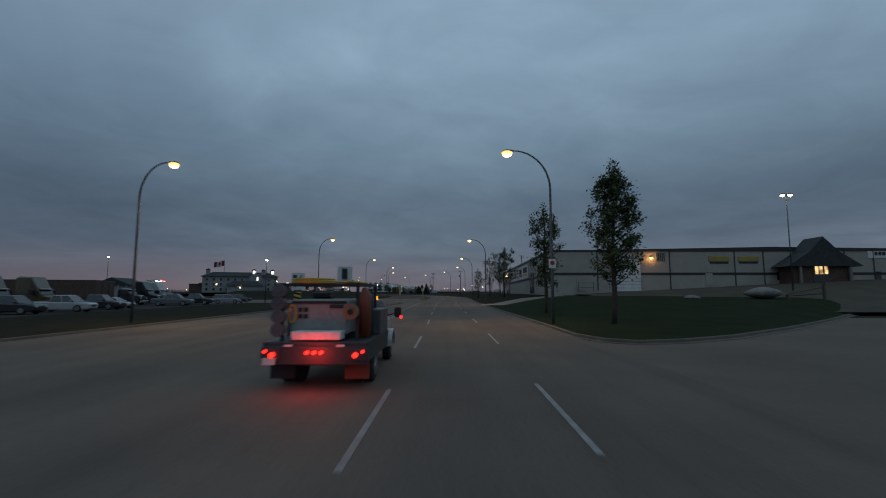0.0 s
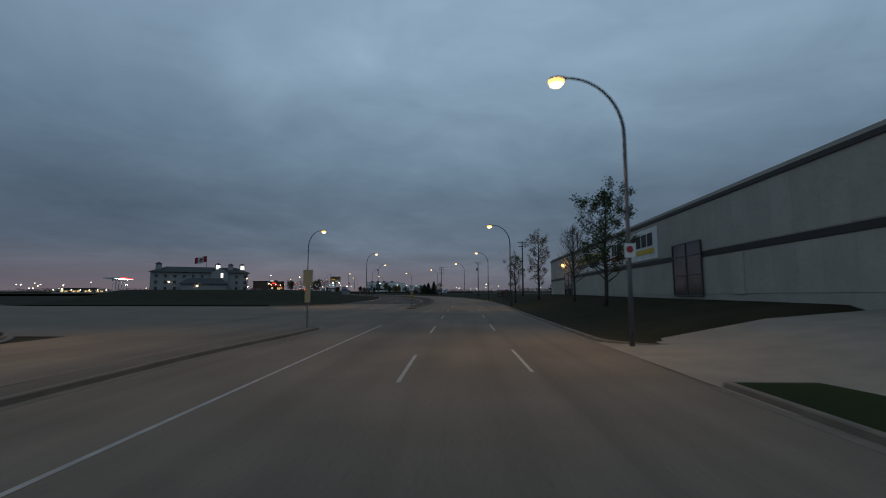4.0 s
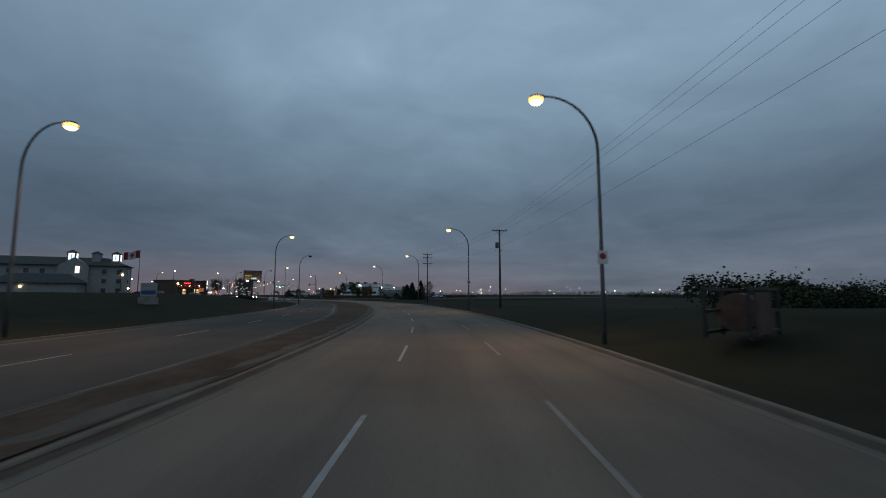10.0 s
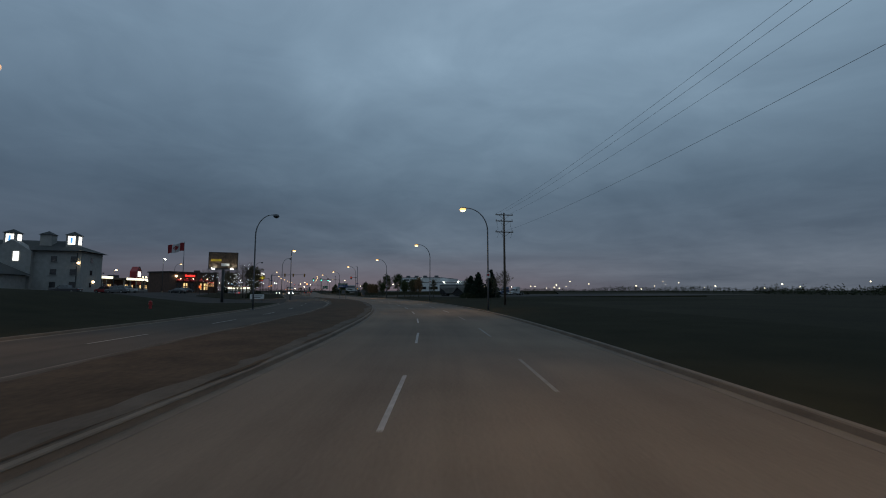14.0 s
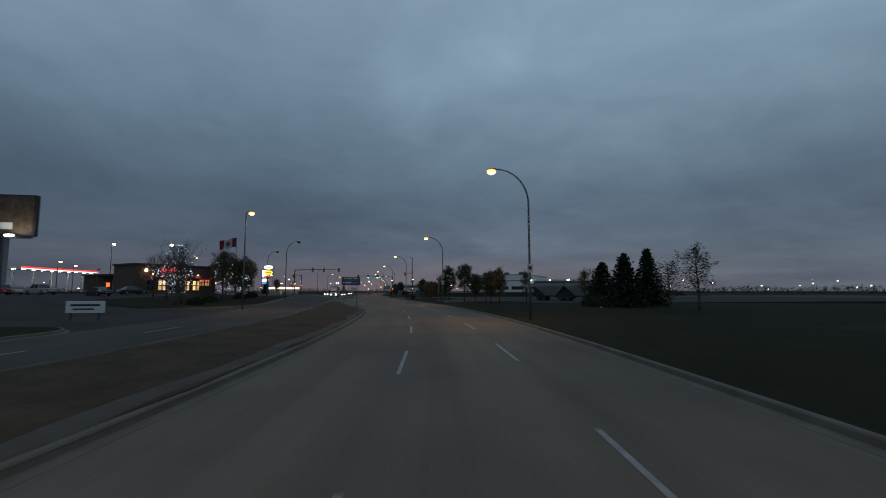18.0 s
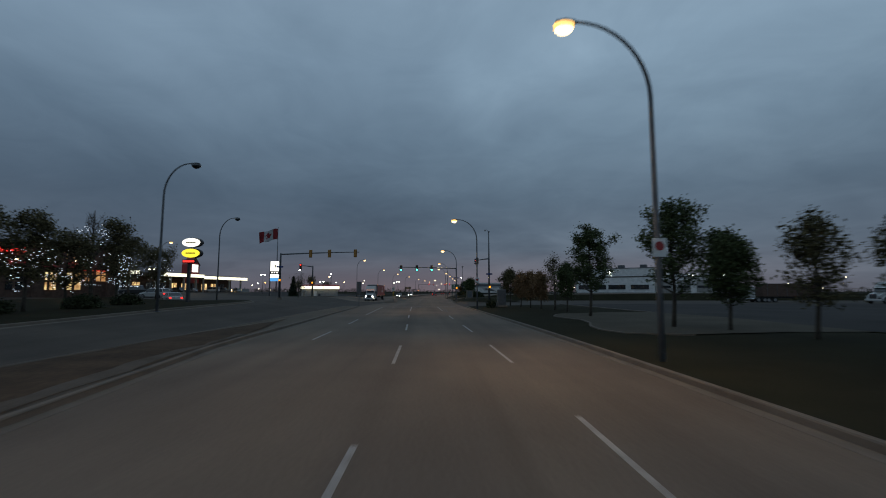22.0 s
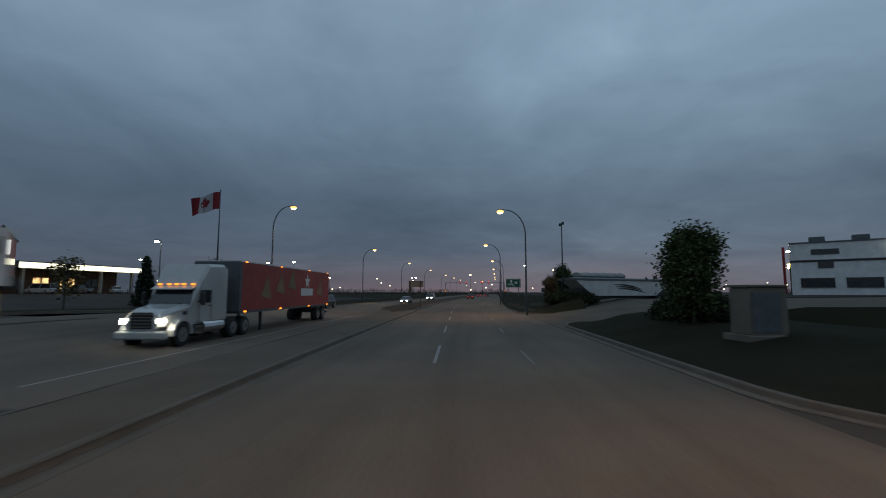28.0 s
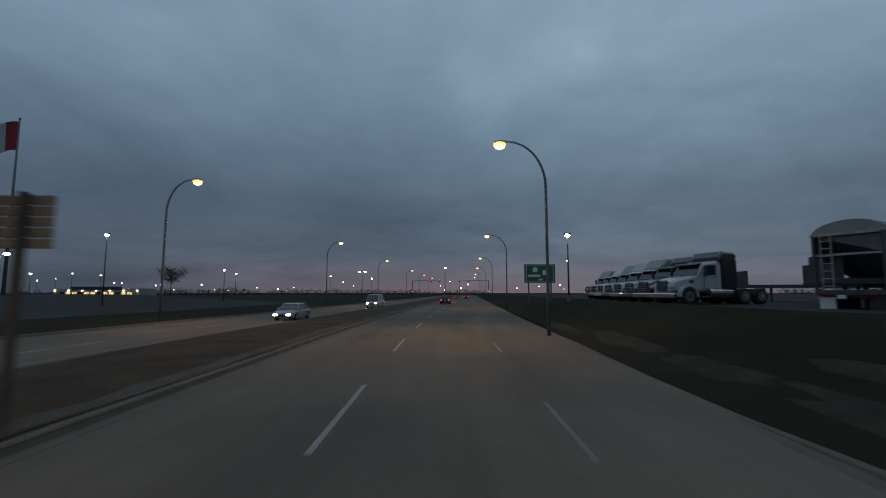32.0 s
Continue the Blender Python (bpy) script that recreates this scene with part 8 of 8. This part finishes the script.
# a semi parked beside the workshop beyond the trees
tractor(stand(417, 74.5, 0.0, 84), "white", "white sleeper tractor coupled to a dark trailer", True, group="tractors beyond the trees", high=0.93)
box_trailer(stand(417.2, 73.5, 0.0, -96))
# restaurant and station car parks
for i, (s, d, turn, style, paint) in enumerate(((341, -45, 55, "sedan", "black"), (352, -58, 60, "pickup", "white"), (358, -66, 60, "sedan", "white"), (362, -70, 65, "suv", "silver"), (347, -62, 60, "suv", "red"), (334, -56, 75, "suv", "grey"), (330, -64, 80, "pickup", "black"), (352, -48, -40, "sedan", "black"))):
    car(stand(s, d, 1.7 * smooth01((-d - 27) / 24), turn), style, paint, "%s parked vehicle in the restaurant car park" % paint, "", "parked_car", "car", "cars at the restaurant")
tractor(stand(366, -84, 1.72, 60), "white", "white semi tractor parked behind the restaurant", True)
for i, (x, y, turn, style, paint) in enumerate(((-199, 402, 110, "suv", "black"), (-202, 409, 100, "sedan", "silver"), (-207, 421, 125, "van", "white"), (-196, 397, 110, "sedan", "black"), (-210, 428, 120, "pickup", "grey"), (-213, 434, 80, "suv", "white"))):
    car(facing(x, y, 2.0, turn), style, paint, "%s vehicle parked at the fuel station" % paint, "", "parked_car", "car", "cars at the fuel station")

# truck yard
YARD = 1.62
for i in range(8):
    s, d = 499.6 + i * 4.0, 13.6 + i * 0.4
    paint = ("white", "black", "grey", "silver", "grey", "white", "silver", "grey", "white")[i]
    tractor(stand(s, d + 7.0, YARD, 106), paint, "%s parked %s tractor in the yard" % (paint, "black-boxed" if i in (0, 1) else "day-cab" if i == 6 else "sleeper"), i not in (0, 1, 6), group="parked tractors in the truck yard", high=0.93, dark_box=i in (0, 1))
dump = thing("grain_trailer", "dark high-sided grain trailer with a pale rounded tarp end", "trailer", stand(489.0, 18.0, 1.35, -62))
part("tub", Mesh().loft([[(-0.5, y + 2.6 * k0, 1.25), (0.5, y + 2.6 * k0, 1.25), (1.28, y, 2.7), (1.28, y, 3.6), (-1.28, y, 3.6), (-1.28, y, 2.7)] for y, k0 in ((0.1, 1), (9.5, -0.2))]), M_STEEL, dump, "ribbed grey hopper tub")
part("tarp", Mesh().loft([[(1.32 * math.cos(a), y, 3.6 + 0.62 * math.sin(a)) for a in np.linspace(0, math.pi, 11)] for y in (0.0, 9.6)]), M_STUCCO, dump, "pale rolled tarp over bows")
for k in range(6):
    part("tarp_bow", Mesh().tube([(1.34 * math.cos(a), 0.2 + k * 1.85, 3.6 + 0.64 * math.sin(a)) for a in np.linspace(0, math.pi, 11)], 0.03, 5), M_STEEL, dump)
    part("side_rib", Mesh().box(-1.3, 0.3 + k * 1.8, 3.1, 0.06, 0.09, 1.0).box(1.3, 0.3 + k * 1.8, 3.1, 0.06, 0.09, 1.0), M_STEEL, dump)
part("top_rail", Mesh().box(0, 0.02, 3.62, 2.7, 0.12, 0.14, bevel=0.02).box(0, 0.02, 2.7, 2.6, 0.08, 0.12, bevel=0.02), M_ALLOY, dump)
for sx in (-1, 1):
    part("corner_post", Mesh().box(sx * 1.24, 0.0, 2.3, 0.12, 0.12, 2.7, bevel=0.02), M_DSTEEL, dump)
    part("slope_brace", Mesh().tube([(sx * 1.2, 0.05, 1.1), (sx * 0.6, 1.6, 1.7)], 0.05, 6), M_DSTEEL, dump)
    for y in (0.9, 2.2):
        wheel(dump, sx * 0.98, y, 0.51, 0.5)
    part("mud_flap", Mesh().box(sx * 0.9, 0.1, 0.5, 0.6, 0.03, 0.6), M_SIGNW if sx < 0 else M_BLACK, dump)
    part("lamp_bar", Mesh().box(sx * 0.9, -0.1, 0.98, 0.4, 0.04, 0.1), M_REDLENS, dump)
    part("ladder_rail", Mesh().box(-0.75 + sx * 0.2, -0.06, 2.4, 0.05, 0.05, 2.5), M_ALLOY, dump)
for k in range(7):
    part("ladder_rung", Mesh().box(-0.75, -0.06, 1.3 + k * 0.34, 0.4, 0.04, 0.04), M_ALLOY, dump)
part("rear_frame", Mesh().box(0, -0.02, 1.0, 2.5, 0.14, 0.24, bevel=0.02), M_DSTEEL, dump)
part("underframe", Mesh().box(0, 4.8, 0.92, 1.0, 9.4, 0.3), M_BLACK, dump)
part("number_plate", Mesh().box(-0.3, -0.1, 0.82, 0.32, 0.02, 0.17), M_SIGNW, dump)
for i, (s, d, long) in enumerate(((489, 27, 9), (496, 33, 10), (505, 36, 12))):
    fb = thing("flatbed_trailer", "dark parked flatbed trailer in the yard", "trailer", stand(s, d, YARD, 80), group="parked trailers in the truck yard")
    part("deck", Mesh().box(0, long / 2, 1.25, 2.5, long, 0.25, bevel=0.03), M_DSTEEL, fb)
    for sx in (-1, 1):
        for y in (0.8, 2.1):
            wheel(fb, sx * 0.98, y, 0.51, 0.5)
    part("head_board", Mesh().box(0, long - 0.1, 1.9, 2.4, 0.12, 1.2), M_DSTEEL, fb)
    part("landing_leg", Mesh().box(0.6, long - 2, 0.6, 0.14, 0.14, 1.2).box(-0.6, long - 2, 0.6, 0.14, 0.14, 1.2), M_DSTEEL, fb)
# hopper trailer by the drive
hop = thing("hopper_trailer", "white hopper trailer with black swoosh on dark underframe", "trailer", facing(-108.8, 441.2, 0.95, 63.3))
part("tub", Mesh().loft([[(3.4, -0.95, 0.95), (14.9, -0.95, 0.95), (14.9, 0.95, 0.95), (3.4, 0.95, 0.95)], [(0.3, -1.28, 2.75), (17.6, -1.28, 2.75), (17.6, 1.28, 2.75), (0.3, 1.28, 2.75)]]), M_WHITE, hop, "white sloped hopper tub")
part("top_rail", Mesh().box(8.95, 0, 2.86, 18.0, 2.66, 0.22), M_STEEL, hop)
part("tarp", Mesh().prism([(-1.2, 2.97), (0, 3.14), (1.2, 2.97)], "x", 0.2, 17.7), M_DSTEEL, hop)
part("underframe", Mesh().box(8.95, 0, 0.78, 16.6, 0.9, 0.28), M_BLACK, hop)
# solid black blocks stand for the end frames and the shade beneath the slopes
for x0, x1 in ((0.5, 3.3), (15.0, 17.4)):
    part("end_frame", Mesh().box((x0 + x1) / 2, 0, 1.3, x1 - x0, 1.9, 1.0), M_BLACK, hop, "black block for the end frame and the shade under the slope")
for k in range(3):
    sw = [(6.6 + 0.4 * k + 5.6 * t, 2.3 - 0.24 * k - 0.62 * t ** 1.7 + 0.16 * math.sin(3.14 * t)) for t in np.linspace(0, 1, 12)]
    side = lambda z: -0.965 - 0.33 * (z - 0.95) / 1.8
    part("swoosh", Mesh().add([(x, side(z), z) for x, z in sw] + [(x, side(z - 0.17), z - 0.17 * math.sin(0.4 + 2.6 * i / 11)) for i, (x, z) in enumerate(sw)], [(i, i + 1, 12 + i + 1, 12 + i) for i in range(11)]), M_INK, hop)
for x in (1.6, 2.9, 15.2, 16.5):
    for sy in (-1, 1):
        t = part("wheel", Mesh().disc(x, sy * 1.0, 0.51, 0.51, "y", 0.45, 20), M_RUBBER, hop)
        part("rim", Mesh().disc(x, sy * 1.22, 0.51, 0.3, "y", 0.06, 14), M_ALLOY, t)

# white workshop building behind the yards
ws = thing("workshop_building", "white two-storey workshop building with dark band and lit lamps", "building", facing(-84.8, 488.0, 2.0, -4))
part("office_block", Mesh().box(14, 25, 3.7, 28, 50, 10.0), M_WHITE, ws)
part("band", Mesh().box(14, -0.04, 5.6, 28.1, 0.12, 0.35), M_TRIM, ws)
part("band", Mesh().box(-0.04, 25, 5.6, 0.12, 50, 0.35), M_RED, ws)
part("roof_edge", Mesh().box(14, 25, 8.75, 28.3, 50.3, 0.2), M_STEEL, ws)
for x, w in ((3.4, 4.4), (9.2, 4.4), (15.2, 6.0), (23.0, 6.0)):
    f = part("window", Mesh().box(x, -0.04, 1.9, w, 0.12, 1.5), M_GLASS, ws, "long dark ground-floor window")
    part("frame", Mesh().box(x, -0.12, 2.68, w + 0.2, 0.06, 0.08).box(x, -0.12, 1.12, w + 0.2, 0.06, 0.08), M_STEEL, f)
    part("roof_unit", Mesh().box(x + 0.5, 6, 9.5, 2.2, 2.2, 1.3, bevel=0.08), M_STEEL, ws)
part("window", Mesh().box(4.6, -0.04, 7.1, 3.6, 0.12, 0.9), M_GLASS, ws)
part("window", Mesh().box(4.6, -0.04, 4.9, 2.0, 0.12, 1.1), M_GLASS, ws)
part("service_wing", Mesh().box(40, 10, 2.4, 23.6, 20, 8.0), M_WHITE, ws, "long low service wing with bay doors")
part("band", Mesh().box(40, -0.04, 5.3, 23.7, 0.12, 0.3), M_TRIM, ws)
for k in range(4):
    d_ = part("bay_door", Mesh().box(31.2 + k * 5.7, -0.05, 2.1, 4.0, 0.12, 4.2), M_STUCCO, ws, "pale roll-up bay door")
    part("door_window", Mesh().box(31.2 + k * 5.7, -0.14, 1.9, 3.4, 0.08, 0.8), M_GLASS, d_)
for x in (30.0, 39.5, 48.5):
    part("wall_lamp", Mesh().box(x, -0.3, 5.6, 0.5, 0.4, 0.35, bevel=0.08), G_COOL, ws, "lit wall lamp")
for k in range(4):
    y = 27.5 + k * 5.6
    d_ = part("bay_door", Mesh().box(-0.05, y, 2.0, 0.12, 3.0, 4.0), M_STUCCO, ws, "pale roll-up bay door")
    part("door_window", Mesh().box(-0.14, y, 1.9, 0.08, 2.2, 0.7), G_SHOP if k in (1, 2) else M_GLASS, d_)
    part("bay_pier", Mesh().box(-0.1, y + 2.1, 3.0, 0.3, 0.5, 6.2), M_DSTEEL, ws)
    part("wall_lamp", Mesh().box(-0.35, y + 0.5, 6.4, 0.5, 0.5, 0.4, bevel=0.08), G_WARM, ws, "lit wall lamp")
for x, y, z in ((13.0, -0.3, 7.3), (-0.3, 2.5, 7.6)):
    part("wall_lamp", Mesh().box(x, y, z, 0.5, 0.4, 0.35, bevel=0.08), G_COOL, ws, "lit wall lamp")
part("red_pylon", Mesh().box(-1.1, 22.0, 4.6, 0.5, 0.8, 10.6, bevel=0.05), M_RED, ws, "tall red sign pylon")
part("pylon_mark", Mesh().box(-0.12, 4.0, 5.0, 0.1, 2.2, 0.35), G_YELSIGN, ws, "glowing yellow script mark")
for i in range(9):
    s, d = 498 + i * 2.7, 40 + i * 0.7
    car(stand(s, d, yard_z(d), 95), ("sedan", "suv", "pickup")[i % 3], ("black", "white", "silver", "grey", "blue")[i % 5], "vehicle parked before the workshop", "", "parked_car", "car", "cars before the workshop")
# grain trailers and parked semis beyond the row of trees
def grain_hopper(m):
    """A twin-hopper grain trailer: white sides that taper to a dark underframe."""
    ob = thing("grain_hopper", "dull white twin-hopper grain trailer on a black underframe", "trailer", m)
    for x0, x1 in ((-7.1, -0.1), (0.1, 7.1)):
        tub = part("tub", Mesh().loft([[(x0 + 2.3, -0.5, 1.0), (x1 - 2.3, -0.5, 1.0), (x1 - 2.3, 0.5, 1.0), (x0 + 2.3, 0.5, 1.0)], [(x0, -1.28, 2.9), (x1, -1.28, 2.9), (x1, 1.28, 2.9), (x0, 1.28, 2.9)], [(x0, -1.28, 3.7), (x1, -1.28, 3.7), (x1, 1.28, 3.7), (x0, 1.28, 3.7)]]), M_STUCCO, ob)
        for k in range(5):
            x = x0 + 2.5 + (x1 - x0 - 5.0) * k / 4
            part("rib", Mesh().tube([(x, -0.52, 1.02), (x, -1.31, 2.9), (x, -1.31, 3.65)], 0.03, 4), M_STUCCO, tub)
    part("top_tarp", Mesh().prism([(-1.34, 3.68), (-0.9, 3.84), (0, 3.9), (0.9, 3.84), (1.34, 3.68)], "x", -7.3, 7.3), M_ROOF, ob)
    part("underframe", Mesh().box(0, 0, 0.95, 14.4, 0.9, 0.34), M_BLACK, ob)
    part("centre_web", Mesh().prism([(-2.2, 1.0), (2.2, 1.0), (0.1, 3.0), (-0.1, 3.0)], "y", -0.46, 0.46), M_BLACK, ob, "black steel web between the hoppers")
    for sx in (-1, 1):
        part("end_web", Mesh().prism([(sx * 7.2, 1.0), (sx * 7.2, 3.4), (sx * 6.9, 3.0), (sx * 4.9, 1.0)][::sx], "y", -1.0, 1.0), M_BLACK, ob, "black steel end frame")
        part("end_post", Mesh().box(sx * 7.25, -1.15, 2.1, 0.12, 0.12, 3.0).box(sx * 7.25, 1.15, 2.1, 0.12, 0.12, 3.0), M_BLACK, ob)
    part("side_rail", Mesh().box(0, -1.3, 3.66, 14.4, 0.06, 0.14).box(0, 1.3, 3.66, 14.4, 0.06, 0.14), M_DSTEEL, ob)
    for sy in (-1, 1):
        part("mudguard", Mesh().box(5.6, sy * 1.05, 1.12, 3.0, 0.6, 0.06, bevel=0.02), M_BLACK, ob)
        part("side_skirt", Mesh().box(0.0, sy * 1.1, 0.72, 3.6, 0.08, 0.6, bevel=0.02), M_BLACK, ob)
    for x in (-6.2, -4.9, -0.7, 0.7, 4.9, 6.2):
        for sy in (-1, 1):
            t = part("wheel", Mesh().disc(x, sy * 1.0, 0.51, 0.51, "y", 0.45, 18), M_RUBBER, ob)
            part("rim", Mesh().disc(x, sy * 1.24, 0.51, 0.3, "y", 0.04, 12), M_DSTEEL, t)


grain_hopper(facing(-25.2, 352.2, 0.42, -15) @ Matrix.Diagonal((0.88, 1, 1, 1)))
for i in range(3):
    b = tractor(stand(372 + i * 9, 78, 0.42, 100), ("white", "blue", "white")[i], "parked semi tractor beyond the trees", True, group="tractors beyond the trees", high=0.93)
# dark rack in the field
rack = thing("steel_rack", "dark rusted steel rack standing in rough grass", "rack", stand(164.5, 10.7, 0.9, 40) @ Matrix.Scale(1.1, 4))
for x in (-1.6, 0, 1.6):
    for y in (-0.6, 0.6):
        part("upright", Mesh().box(x, y, 0.75, 0.1, 0.1, 1.5), M_TRIM, rack)
for z in (0.15, 0.8, 1.5):
    part("rail", Mesh().box(0, -0.6, z, 3.4, 0.08, 0.1).box(0, 0.6, z, 3.4, 0.08, 0.1), M_TRIM, rack)
part("panel", Mesh().box(-0.4, -0.66, 0.75, 1.8, 0.04, 1.3), M_BRICK, rack, "rust-brown panel")
part("drum", Mesh().disc(0.3, 0.1, 0.75, 0.62, "x", 1.1, 18), M_BRICK, rack, "rusted drum in the rack")
part("panel", Mesh().box(0.9, 0.0, 0.8, 0.9, 0.9, 1.1), M_BLACK, rack)
